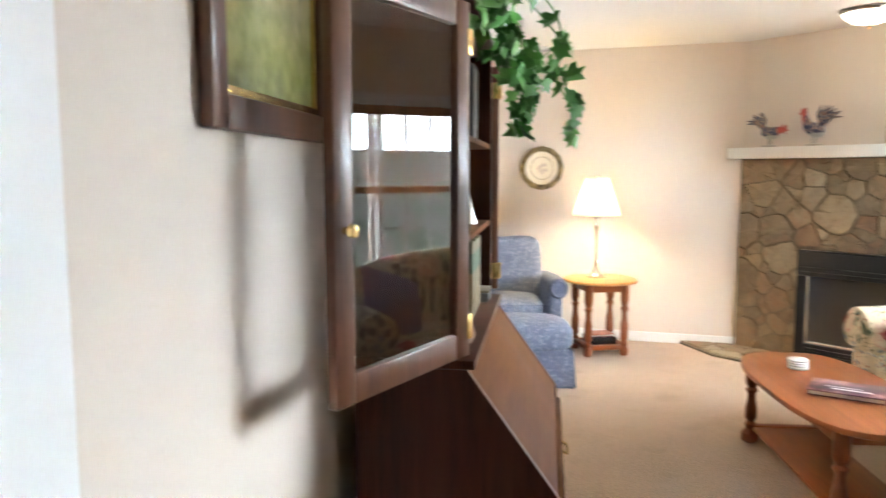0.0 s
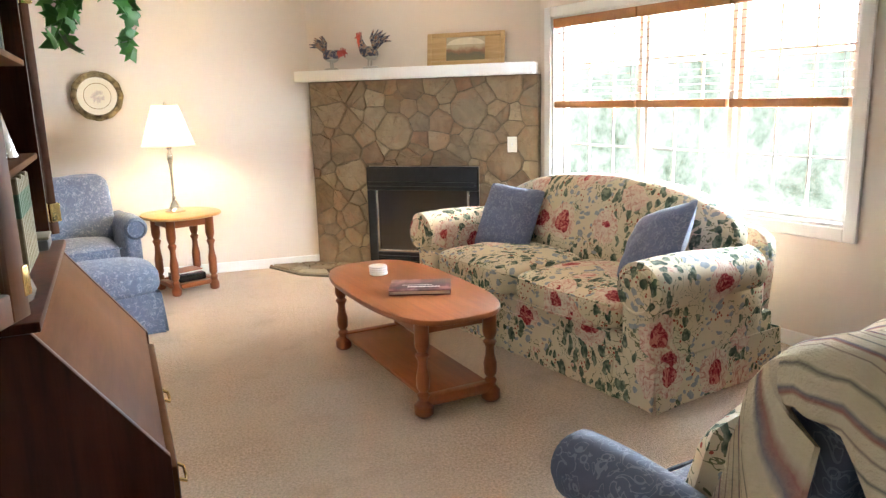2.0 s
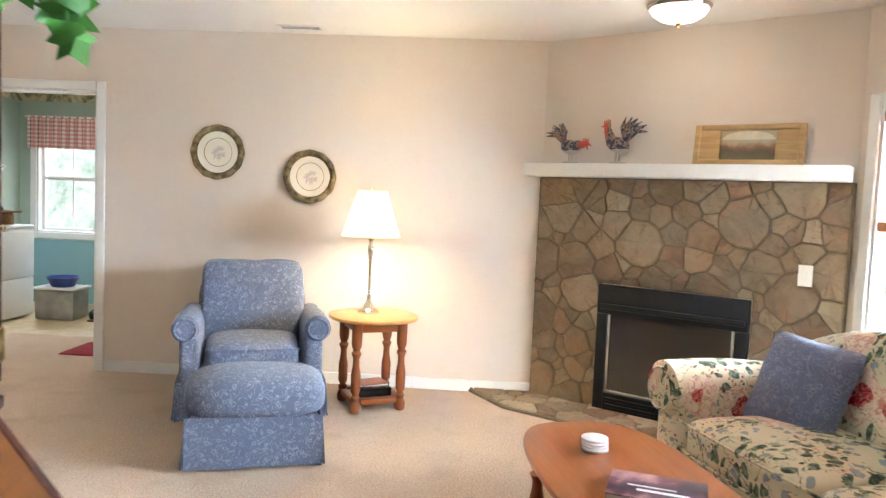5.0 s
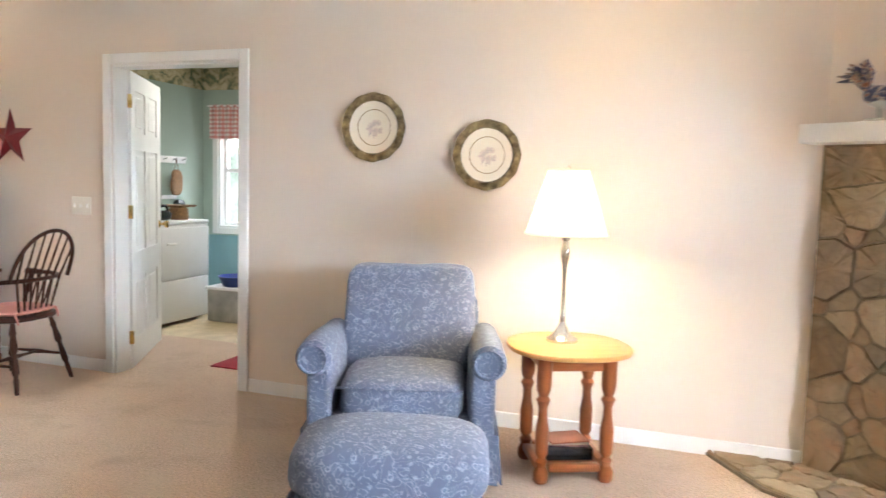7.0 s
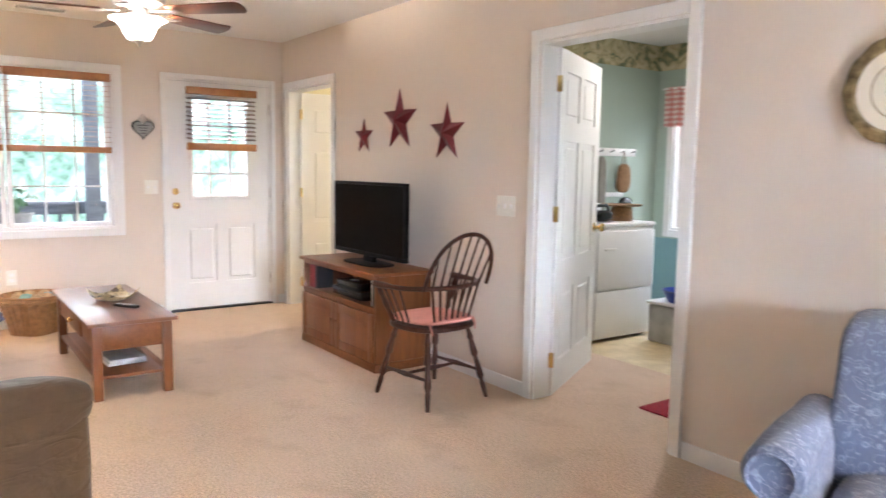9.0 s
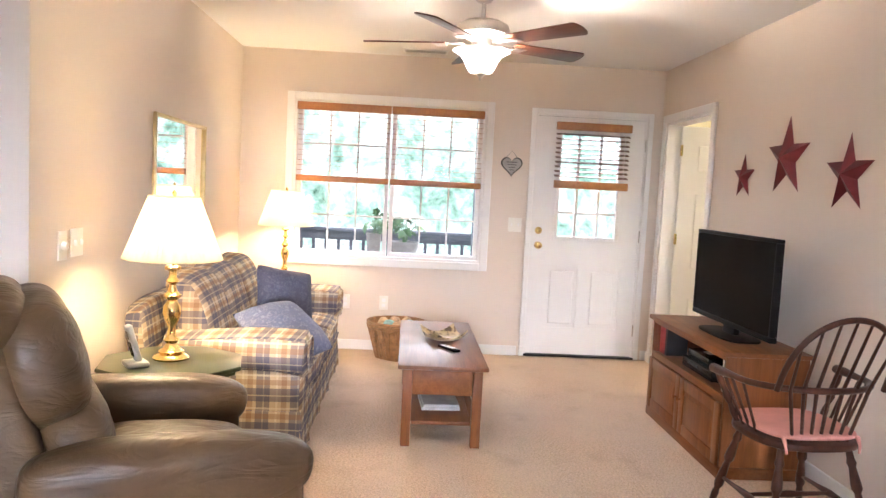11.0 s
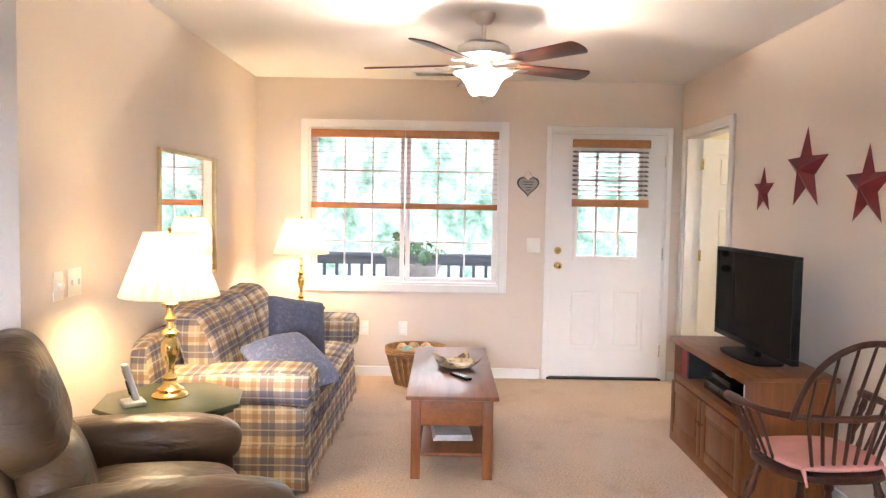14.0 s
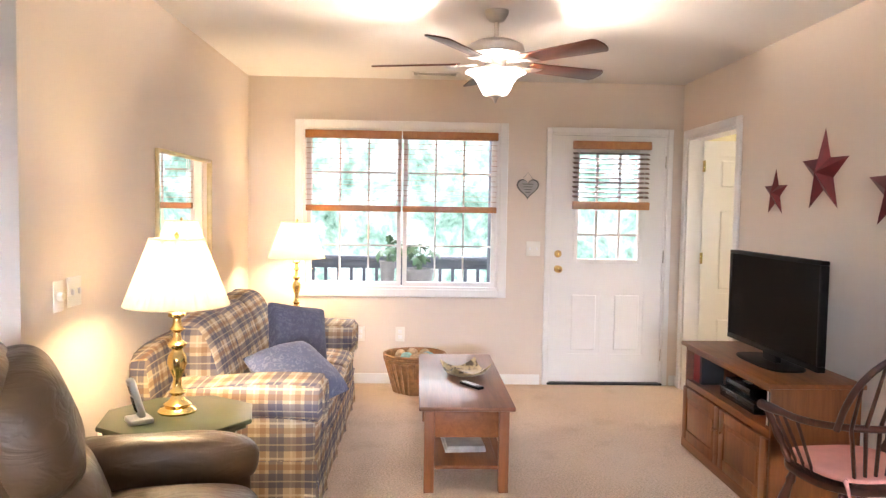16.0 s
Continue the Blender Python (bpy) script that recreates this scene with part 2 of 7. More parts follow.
def carpet():
    n = Nodes("beige_carpet", 0.95, 0, 0.1)
    big = n.noise(1.4, 5, 0.65)
    mid = n.noise(85, 6, 0.85)
    tuft = n.voronoi(170)
    c = n.ramp(mid, (0.39, (0.44, 0.305, 0.208)), (0.61, (0.88, 0.675, 0.51)))
    c = n.mix(n.ramp(big, (0.38, (0, 0, 0)), (0.62, (0.55,) * 3)), c, (0.75, 0.585, 0.44))
    c = n.mix(n.ramp(n.noise(3.1, 3), (0.55, (0, 0, 0)), (0.72, (0.45,) * 3)), c, (0.47, 0.33, 0.225))
    c = n.mix(n.ramp(tuft, (0.3, (0, 0, 0)), (0.9, (0.3,) * 3)), c, (0.38, 0.265, 0.18))
    n.color(c)
    n.bump(n.math("ADD", n.math("MULTIPLY", mid, 0.8), n.math("MULTIPLY", tuft, -0.6)), 0.9, 0.012)
    n.b.inputs["Sheen Weight"].default_value = 0.08
    return n.mat


M["carpet"] = carpet()
M["vinyl"] = plain("tan_vinyl", (0.47, 0.36, 0.20), 0.45, 0, 0.15, 9, 0.02)


def glass(name, rough=0.0, tint=(1, 1, 1)):
    n = Nodes(name, rough, 0, 0.5)
    n.b.inputs["Transmission Weight"].default_value = 1.0
    n.b.inputs["IOR"].default_value = 1.45
    n.color(tint)
    return n.mat


M["glass"] = glass("window_glass")
M["glass"].node_tree.nodes["Principled BSDF"].inputs["IOR"].default_value = 1.18
M["door_glass"] = glass("cabinet_glass")


def floral():
    n = Nodes("floral_chintz", 0.8, 0, 0.2)
    wob = n.add("ShaderNodeVectorMath", operation="ADD")
    nn = n.add("ShaderNodeTexNoise")
    nn.inputs["Scale"].default_value = 9
    n.link(n.co, nn.inputs["Vector"])
    sc = n.add("ShaderNodeVectorMath", operation="SCALE")
    sc.inputs["Scale"].default_value = 0.09
    n.link(nn.outputs["Color"], sc.inputs[0])
    n.link(n.co, wob.inputs[0])
    n.link(sc.outputs[0], wob.inputs[1])
    co = wob.outputs[0]
    c = n.mix(n.noise(6, 3), (0.66, 0.565, 0.39), (0.74, 0.65, 0.47))
    fine = n.math("MULTIPLY", n.math("SUBTRACT", n.noise(60, 3, 0.6), 0.5), 0.22)
    zone = n.noise(4.0, 2, 0.5, co)
    # twigs and buds, grey blue sprays, dark leaves, then roses with red hearts and pale outer petals
    twig = n.math("LESS_THAN", n.math("ABSOLUTE", n.math("SUBTRACT", n.noise(13, 2, 0.5, None, 1.2), 0.5)), 0.012)
    c = n.mix(n.math("MULTIPLY", twig, n.math("GREATER_THAN", zone, 0.42)), c, (0.17, 0.17, 0.09))
    bud = n.math("MULTIPLY", n.math("LESS_THAN", n.voronoi(42), 0.27), n.math("GREATER_THAN", n.noise(6, 2), 0.55))
    c = n.mix(bud, c, (0.36, 0.09, 0.06))
    spray = n.math("ADD", n.voronoi(17, co=n.mapped((1, 1, 1.6), (0.4, 0.8, 0.2), co)), fine)
    m2 = n.math("MULTIPLY", n.math("LESS_THAN", spray, 0.35), n.math("LESS_THAN", zone, 0.50))
    c = n.mix(m2, c, n.mix(n.noise(45, 2), (0.20, 0.23, 0.26), (0.45, 0.46, 0.44)))
    leaf = n.math("ADD", n.voronoi(16, co=n.mapped((1.5, 1, 0.8), (0.9, 0.3, 0.5), co)), fine)
    m1 = n.math("MULTIPLY", n.math("LESS_THAN", leaf, 0.43), n.math("GREATER_THAN", zone, 0.475))
    c = n.mix(m1, c, n.ramp(n.noise(38, 3), (0.38, (0.045, 0.072, 0.052)), (0.52, (0.13, 0.16, 0.11)), (0.66, (0.30, 0.32, 0.23))))
    rose = n.math("ADD", n.voronoi(3.9, co=co), n.math("MULTIPLY", fine, 0.35))
    gate = n.math("GREATER_THAN", n.voronoi(3.9, co=co, out="Color"), 0.30)
    petals = n.noise(26, 3, 0.6, co, 2.2)
    outer = n.ramp(petals, (0.36, (0.55, 0.25, 0.20)), (0.50, (0.74, 0.57, 0.44)), (0.62, (0.78, 0.68, 0.54)))
    heart = n.ramp(petals, (0.40, (0.22, 0.012, 0.022)), (0.49, (0.42, 0.05, 0.06)), (0.60, (0.66, 0.27, 0.22)))
    c = n.mix(n.math("MULTIPLY", n.math("LESS_THAN", rose, 0.43), gate), c, outer)
    c = n.mix(n.math("MULTIPLY", n.math("LESS_THAN", rose, 0.225), gate), c, heart)
    n.color(c)
    n.bump(n.noise(260, 2), 0.12, 0.002)
    return n.mat


def blue_cloth(name, base=(0.108, 0.126, 0.182), mark=(0.36, 0.38, 0.44), scale=1.0):
    n = Nodes(name, 0.85, 0, 0.15)
    curl = n.noise(11 * scale, 1, 0.4, None, 2.6)
    line = n.math("LESS_THAN", n.math("ABSOLUTE", n.math("SUBTRACT", curl, 0.5)), 0.026)
    bud = n.math("LESS_THAN", n.math("ABSOLUTE", n.math("SUBTRACT", n.voronoi(17 * scale), 0.24)), 0.05)
    c = n.mix(n.noise(40, 3), tuple(x * 0.85 for x in base), tuple(x * 1.15 for x in base))
    c = n.mix(n.math("MULTIPLY", line, 0.36), c, mark)
    c = n.mix(n.math("MULTIPLY", bud, 0.35), c, mark)
    n.color(c)
    n.bump(n.noise(300, 2), 0.15, 0.002)
    n.b.inputs["Sheen Weight"].default_value = 0.12
    return n.mat


def plaid():
    n = Nodes("plaid_cloth", 0.85, 0, 0.15)
    sep = n.add("ShaderNodeSeparateXYZ")
    n.link(n.co, sep.inputs[0])

    def bands(v, period, lo, hi, shift=0.0):
        f = n.math("FRACT", n.math("ADD", n.math("MULTIPLY", v, 1 / period), shift))
        return n.math("MULTIPLY", n.math("GREATER_THAN", f, lo), n.math("LESS_THAN", f, hi))

    side = n.add("ShaderNodeSeparateXYZ")
    n.link(n.add("ShaderNodeTexCoord").outputs["Normal"], side.inputs[0])
    end = n.math("GREATER_THAN", n.math("ABSOLUTE", side.outputs[0]), 0.75)
    rest = n.math("SUBTRACT", 1.0, end)
    a = n.math("ADD", n.math("MULTIPLY", sep.outputs[0], rest), n.math("MULTIPLY", sep.outputs[1], end))
    b = n.math("ADD", n.math("MULTIPLY", sep.outputs[1], rest), sep.outputs[2])
    c = n.mix(n.noise(8, 2), (0.50, 0.40, 0.27), (0.56, 0.46, 0.33))
    for v, s in ((a, 0.0), (b, 0.35)):
        c = n.mix(n.math("MULTIPLY", bands(v, 0.17, 0.0, 0.40, s), 0.62), c, (0.065, 0.072, 0.135))
        c = n.mix(n.math("MULTIPLY", bands(v, 0.17, 0.50, 0.66, s), 0.50), c, (0.25, 0.125, 0.065))
        c = n.mix(n.math("MULTIPLY", bands(v, 0.17, 0.76, 0.82, s), 0.5), c, (0.72, 0.64, 0.48))
        c = n.mix(n.math("MULTIPLY", bands(v, 0.17, 0.16, 0.20, s), 0.42), c, (0.66, 0.58, 0.42))
    n.color(c)
    n.bump(n.noise(320, 2), 0.15, 0.002)
    return n.mat


def leather():
    n = Nodes("olive_taupe_leather", 0.42, 0, 0.45)
    f = n.noise(5, 4)
    n.color(n.ramp(f, (0.3, (0.044, 0.022, 0.009)), (0.7, (0.078, 0.043, 0.018))))
    n.rough(n.ramp(n.noise(18, 3), (0.3, (0.36,) * 3), (0.7, (0.46,) * 3)))
    crease = n.math("ABSOLUTE", n.math("SUBTRACT", n.noise(9, 3, 0.5, n.mapped((1.0, 0.45, 1.6)), 0.9), 0.5))
    folds = n.ramp(crease, (0.0, (0, 0, 0)), (0.16, (1, 1, 1)))
    n.bump(n.math("ADD", n.math("MULTIPLY", n.noise(150, 2), 0.08), n.math("ADD", n.math("MULTIPLY", folds, 0.45), n.noise(7, 2, 0.4))), 0.34, 0.014)
    return n.mat


def stone():
    n = Nodes("brown_fieldstone", 0.85, 0, 0.25)
    info = n.add("ShaderNodeObjectInfo")
    tone = n.ramp(info.outputs["Random"], (0.0, (0.13, 0.092, 0.058)), (0.16, (0.25, 0.185, 0.115)), (0.32, (0.24, 0.135, 0.08)), (0.48, (0.20, 0.155, 0.105)), (0.66, (0.31, 0.23, 0.14)), (0.86, (0.44, 0.36, 0.24)), (1.0, (0.12, 0.085, 0.062)))
    # each stone has its own blotches: the pattern is moved by its random number
    move = n.add("ShaderNodeVectorMath", operation="ADD")
    n.link(n.co, move.inputs[0])
    n.link(n.math("MULTIPLY", info.outputs["Random"], 37.0), move.inputs[1])
    co = move.outputs[0]
    f = n.noise(5.5, 6, 0.62, co, 0.7)
    c = n.mix(0.36, tone, n.ramp(f, (0.30, (0.11, 0.076, 0.048)), (0.50, (0.25, 0.178, 0.11)), (0.70, (0.42, 0.32, 0.21))), "MIX")
    c = n.mix(n.ramp(n.noise(3.4, 4, 0.6, co, 1.2), (0.54, (0, 0, 0)), (0.66, (0.42,) * 3)), c, (0.33, 0.165, 0.09))
    c = n.mix(n.ramp(n.noise(16, 5, 0.7, co, 1.0), (0.56, (0, 0, 0)), (0.68, (0.5,) * 3)), c, (0.14, 0.092, 0.06))
    n.color(c)
    n.bump(n.math("ADD", f, n.math("MULTIPLY", n.noise(40, 5, 0.7), 0.45)), 0.75, 0.022)
    return n.mat


M["floral"], M["plaid"], M["leather"], M["stone"] = floral(), plaid(), leather(), stone()
M["blue"] = blue_cloth("blue_scroll_cloth", scale=1.45)
M["navy"] = blue_cloth("slate_blue_cloth", (0.10, 0.105, 0.155), (0.20, 0.21, 0.27), 1.3)
M["blue_p"] = blue_cloth("blue_pillow_cloth", (0.145, 0.165, 0.255), (0.34, 0.36, 0.43), 1.3)
M["mortar"] = plain("stone_mortar", (0.165, 0.125, 0.082), 0.95, 0, 0.25, 30, 0.4)


def shade_cloth():
    n = Nodes("lamp_shade_cloth", 0.9, 0, 0.1)
    tr = n.add("ShaderNodeBsdfTranslucent")
    tr.inputs["Color"].default_value = (0.84, 0.79, 0.70, 1)
    n.color((0.82, 0.77, 0.67))
    mx = n.add("ShaderNodeMixShader")
    mx.inputs[0].default_value = 0.8
    n.link(n.b.outputs[0], mx.inputs[1]).link(tr.outputs[0], mx.inputs[2])
    n.link(mx.outputs[0], n.t.nodes["Material Output"].inputs["Surface"])
    return n.mat


M["shade"] = shade_cloth()


def glow(name, c, strength):
    n = Nodes(name, 0.4)
    n.color(c)
    n.b.inputs["Emission Color"].default_value = (*c, 1)
    n.b.inputs["Emission Strength"].default_value = strength
    return n.mat


M["bulb"] = glow("lit_bulb", (1.0, 0.8, 0.5), 30)
M["bowl"] = glow("lit_frosted_bowl", (1.0, 0.93, 0.82), 3.6)


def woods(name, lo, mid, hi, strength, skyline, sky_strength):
    """Far foliage out of doors, its full daylight and the bright sky over its ragged skyline put in as glow."""
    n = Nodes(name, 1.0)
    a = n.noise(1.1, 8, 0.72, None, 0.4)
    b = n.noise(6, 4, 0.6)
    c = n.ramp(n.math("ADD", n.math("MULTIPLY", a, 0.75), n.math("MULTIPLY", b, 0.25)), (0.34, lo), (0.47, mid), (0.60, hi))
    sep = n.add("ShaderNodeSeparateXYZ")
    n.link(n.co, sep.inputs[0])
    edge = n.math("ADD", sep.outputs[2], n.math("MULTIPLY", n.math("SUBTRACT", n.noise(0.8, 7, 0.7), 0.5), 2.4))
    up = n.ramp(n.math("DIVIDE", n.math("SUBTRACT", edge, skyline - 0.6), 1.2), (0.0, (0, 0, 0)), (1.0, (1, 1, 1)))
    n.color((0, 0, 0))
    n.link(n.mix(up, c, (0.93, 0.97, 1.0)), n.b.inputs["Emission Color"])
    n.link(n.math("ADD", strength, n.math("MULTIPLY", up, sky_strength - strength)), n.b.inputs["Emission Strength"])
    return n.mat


M["woods"] = woods("glowing_woods", (0.035, 0.10, 0.06), (0.30, 0.52, 0.42), (0.85, 1.0, 0.98), 1.25, 5.0, 12.0)
M["woods_e"] = woods("glowing_garden", (0.20, 0.29, 0.19), (0.60, 0.73, 0.62), (1, 1, 1), 0.70, 2.6, 7.0)

# ---- the setting ----
WEST, NORTH, SOUTH, CEIL = -6.47, 6.18, 2.635, 2.49
HALL = -3.06


def run(a, b, z=0.0):
    """The frame of a wall's room face: x runs from a to b, y points away from the room (to the left of a to b), z up."""
    d = Vector((b[0] - a[0], b[1] - a[1], 0))
    return Matrix.Translation((a[0], a[1], z)) @ Matrix.Rotation(math.atan2(d.y, d.x), 4, "Z"), d.length


def wall(name, a, b, openings=(), thick=0.14, material="wall", top=CEIL, ends=(0, 0), label="painted beige plaster wall"):
    m, length = run(a, b)
    bm = bmesh.new()
    s = -ends[0]
    for s0, s1, z0, z1 in sorted(openings):
        box(bm, (s, 0, 0), (s0, thick, top))
        if z0 > 0:
            box(bm, (s0, 0, 0), (s1, thick, z0))
        if z1 < top:
            box(bm, (s0, 0, z1), (s1, thick, top))
        s = s1
    box(bm, (s, 0, 0), (length + ends[1], thick, top))
    ob = structure(name, bm, M[material], label)
    ob.matrix_world = m
    return ob


def skirting(name, a, b, gaps=()):
    m, length = run(a, b)
    bm = bmesh.new()
    s = 0
    for g0, g1 in list(gaps) + [(length, length)]:
        if g0 - s > 0.02:
            box(bm, (s, -0.014, 0.0), (g0, -0.001, 0.085), 0.004, 1)
        s = g1
    ob = structure(name, bm, M["trim"], "white painted baseboard")
    ob.matrix_world = m


def casing(name, m, s0, s1, z0, z1, w=0.065, sill=False, parent=None, thick=0.14):
    """White boards round an opening, and the lining of the opening."""
    bm = bmesh.new()
    t = -0.02
    box(bm, (s0 - w, t, z0 - (w if sill else 0)), (s0, -0.001, z1 + w), 0.005, 1)
    box(bm, (s1, t, z0 - (w if sill else 0)), (s1 + w, -0.001, z1 + w), 0.005, 1)
    box(bm, (s0 + 0.001, t, z1), (s1 - 0.001, -0.001, z1 + w), 0.005, 1)
    if sill:
        box(bm, (s0 + 0.001, t, z0 - w), (s1 - 0.001, -0.001, z0), 0.005, 1)
        box(bm, (s0, 0.0, z0 - 0.001), (s1, thick, z0 + 0.016))
    box(bm, (s0 - 0.001, 0, z0), (s0 + 0.016, thick, z1))
    box(bm, (s1 - 0.016, 0, z0), (s1 + 0.001, thick, z1))
    box(bm, (s0 + 0.017, 0, z1 - 0.016), (s1 - 0.017, thick, z1 + 0.001))
    ob = structure(name, bm, M["trim"], "white painted wooden casing")
    ob.matrix_world = m
    return ob


# north wall runs from east to west so that its far side is outdoors: x of the room = a.x - s
N_A, N_B = (1.33, NORTH), (WEST, NORTH)
# run() turns y to the left of the way from a to b; going west, the left is south, so walls go clockwise
FIRE_A, FIRE_B = (1.33, NORTH), (2.95, 5.10)
E_DIR = Vector((0.292, -0.956))
EAST_END = (FIRE_B[0] + E_DIR.x * 7.0, FIRE_B[1] + E_DIR.y * 7.0)
SEC = Vector((-0.148, 0.989))
SEC_A = (0.035 - 0.148 * -3.0, 1.15 + 0.989 * -3.0)
SEC_B = (0.035 + SEC.x * 1.25, 1.15 + SEC.y * 1.25)

nx = lambda x: x - WEST
wall("wall_north", (WEST, NORTH), (2.95, NORTH), [(nx(-6.34), nx(-5.41), 0, 2.04), (nx(-2.86), nx(-1.88), 0, 2.04)], ends=(0.14, 0.3))
wall("wall_fireplace", FIRE_A, FIRE_B, thick=0.05)
EAST_W = (0.13, 2.38, 0.69, 1.95)
wall("wall_east", FIRE_B, EAST_END, [EAST_W], ends=(0.1, 0.2))
wall("wall_west", (WEST, SOUTH), (WEST, NORTH), [(3.075 - SOUTH, 4.675 - SOUTH, 0.785, 2.085), (5.10 - SOUTH, 6.055 - SOUTH, 0, 2.08)], ends=(0.14, 0.0))
wall("wall_south_sitting", (HALL, SOUTH), (WEST, SOUTH), ends=(0, 0))
wall("wall_hall_west", (HALL, -1.9), (HALL, SOUTH - 0.14))
wall("wall_secretary", SEC_A, SEC_B, thick=0.12)
wall("wall_south", EAST_END, (HALL, -1.75), ends=(0.3, 0.2))

structure("floor", boxes(((-6.7, -2.2, -0.12), (5.6, 7.30, 0.0))), M["carpet"], "beige cut pile carpet")
structure("ceiling", boxes(((-6.7, -2.2, CEIL), (5.6, 6.33, CEIL + 0.1))), M["ceil"], "white textured ceiling")
skirting("baseboard_north", (WEST, NORTH), (1.33, NORTH), [(nx(-6.41), nx(-5.34)), (nx(-2.93), nx(-1.81))])
skirting("baseboard_west", (WEST, SOUTH), (WEST, NORTH), [(5.035 - SOUTH, 6.12 - SOUTH)])
skirting("baseboard_south", (HALL, SOUTH), (WEST, SOUTH))
skirting("baseboard_east", FIRE_B, EAST_END)
skirting("baseboard_secretary", SEC_A, SEC_B)

MN = run((WEST, NORTH), (2.95, NORTH))[0]
MW = run((WEST, SOUTH), (WEST, NORTH))[0]
ME = run(FIRE_B, EAST_END)[0]
MS = run((HALL, SOUTH), (WEST, SOUTH))[0]
MSEC = run(SEC_A, SEC_B)[0]
casing("door_casing_laundry", MN, nx(-2.86), nx(-1.88), 0, 2.04)
casing("door_casing_bedroom", MN, nx(-6.34), nx(-5.41), 0, 2.04)
casing("window_casing_west", MW, 3.075 - SOUTH, 4.675 - SOUTH, 0.785, 2.085, 0.065, True)
casing("door_casing_front", MW, 5.10 - SOUTH, 6.055 - SOUTH, 0, 2.08, 0.045)
casing("window_casing_east", ME, *EAST_W, 0.07, True)
structure("door_casing_hall", boxes(((HALL + 0.001, 2.40, 0), (HALL + 0.022, 2.53, 2.15)), bevel=0.004), M["oak_z"], "orange stained wooden door casing")
bm = boxes(((0.0, -0.02, 0), (0.14, -0.001, CEIL - 0.01)), bevel=0.004)
sc_ob = structure("door_casing_entry", bm, M["trim"], "white painted wooden casing")
sc_ob.matrix_world = MSEC @ pose(1.98, 0, 0)


def sash(name, m, s0, s1, z0, z1, cols, rows, split=True, depth=0.09, grid=0.014):
    """A white sash with its bars and panes."""
    win = tagged(new(name), "white sash window with white glazing bars", kind="structure")
    win.matrix_world = m
    f = 0.035
    bm = boxes(((s0, depth - 0.02, z0), (s0 + f, depth + 0.03, z1)), ((s1 - f, depth - 0.02, z0), (s1, depth + 0.03, z1)),
               ((s0 + f, depth - 0.019, z0), (s1 - f, depth + 0.029, z0 + f)), ((s0 + f, depth - 0.019, z1 - f), (s1 - f, depth + 0.029, z1)))
    if split:
        zm = (z0 + z1) / 2
        box(bm, (s0 + f, depth - 0.02, zm - 0.02), (s1 - f, depth + 0.028, zm + 0.02))
    part("window_frame", bm, M["trim"], win, smooth=False)
    bm = bmesh.new()
    for k in range(1, cols):
        x = s0 + f + (s1 - s0 - 2 * f) * k / cols
        box(bm, (x - grid / 2, depth - 0.006, z0 + f), (x + grid / 2, depth + 0.008, z1 - f))
    for k in range(1, rows):
        z = z0 + f + (z1 - z0 - 2 * f) * k / rows
        if not (split and k * 2 == rows):
            box(bm, (s0 + f, depth - 0.005, z - grid / 2), (s1 - f, depth + 0.007, z + grid / 2))
    part("glazing_bars", bm, M["trim"], win, smooth=False)
    pane = part("pane", boxes(((s0 + f, depth, z0 + f), (s1 - f, depth + 0.004, z1 - f))), M["glass"], win, smooth=False)
    pane.visible_shadow = False
    return win


for k, (a, b) in enumerate(((3.095, 3.872), (3.885, 4.655))):
    sash("window_west_%d" % (k + 1), MW, a - SOUTH, b - SOUTH, 0.80, 2.07, 3, 4)
e0, e1 = EAST_W[0], EAST_W[1]
cuts = [e0 + 0.02, 0.95, 1.65, e1 - 0.02]
for k in range(3):
    sash("window_east_%d" % (k + 1), ME, cuts[k] + 0.012, cuts[k + 1] - 0.012, EAST_W[2] + 0.02, EAST_W[3] - 0.02, 3, 4)


def window_blind(m, s0, s1, ztop, zbot, slats=True, depth=0.02, label="honey wood blind half raised over a window", n=None, drop=0.05, thick=0.003):
    b = thing("window_blind", label, "blind", m, "wood blinds")
    part("valance", boxes(((s0, depth - 0.035, ztop - 0.065), (s1, depth + 0.012, ztop)), bevel=0.006), M["blind"], b)
    part("bottom_rail", boxes(((s0 + 0.005, depth - 0.03, zbot), (s1 - 0.005, depth + 0.02, zbot + drop)), bevel=0.006), M["blind"], b)
    if slats:
        n = n or int((ztop - 0.07 - zbot - drop) / 0.043)
        me = mesh_of("slat", boxes(((s0 + 0.008, -0.024, -thick / 2), (s1 - 0.008, 0.024, thick / 2))), M["slat"] if thick > 0.004 else M["blind"] if thick < 0.0029 else M["trim"], False)
        for k in range(n):
            z = zbot + drop + 0.02 + (ztop - 0.07 - zbot - drop - 0.03) * (k + 0.5) / n
            piece("slat", me, pose(0, depth + 0.012, z, 3 if thick < 0.004 else 16), b)
    for s in (s0 + 0.05, s1 - 0.05):
        for y in (depth - 0.012, depth + 0.036):
            part("ladder_cord", tube([(s, y, ztop - 0.05), (s, y, zbot + 0.02)], 0.0022, 6), M["trim"], b)
    return b


for a, b in ((3.092, 3.874), (3.878, 4.658)):
    window_blind(MW, a - SOUTH, b - SOUTH, 2.07, 1.415, thick=0.0024)
for k in range(3):
    window_blind(ME, cuts[k] + 0.006, cuts[k + 1] - 0.006, EAST_W[3] - 0.015, 1.30, thick=0.0024)

# ---- doors ----


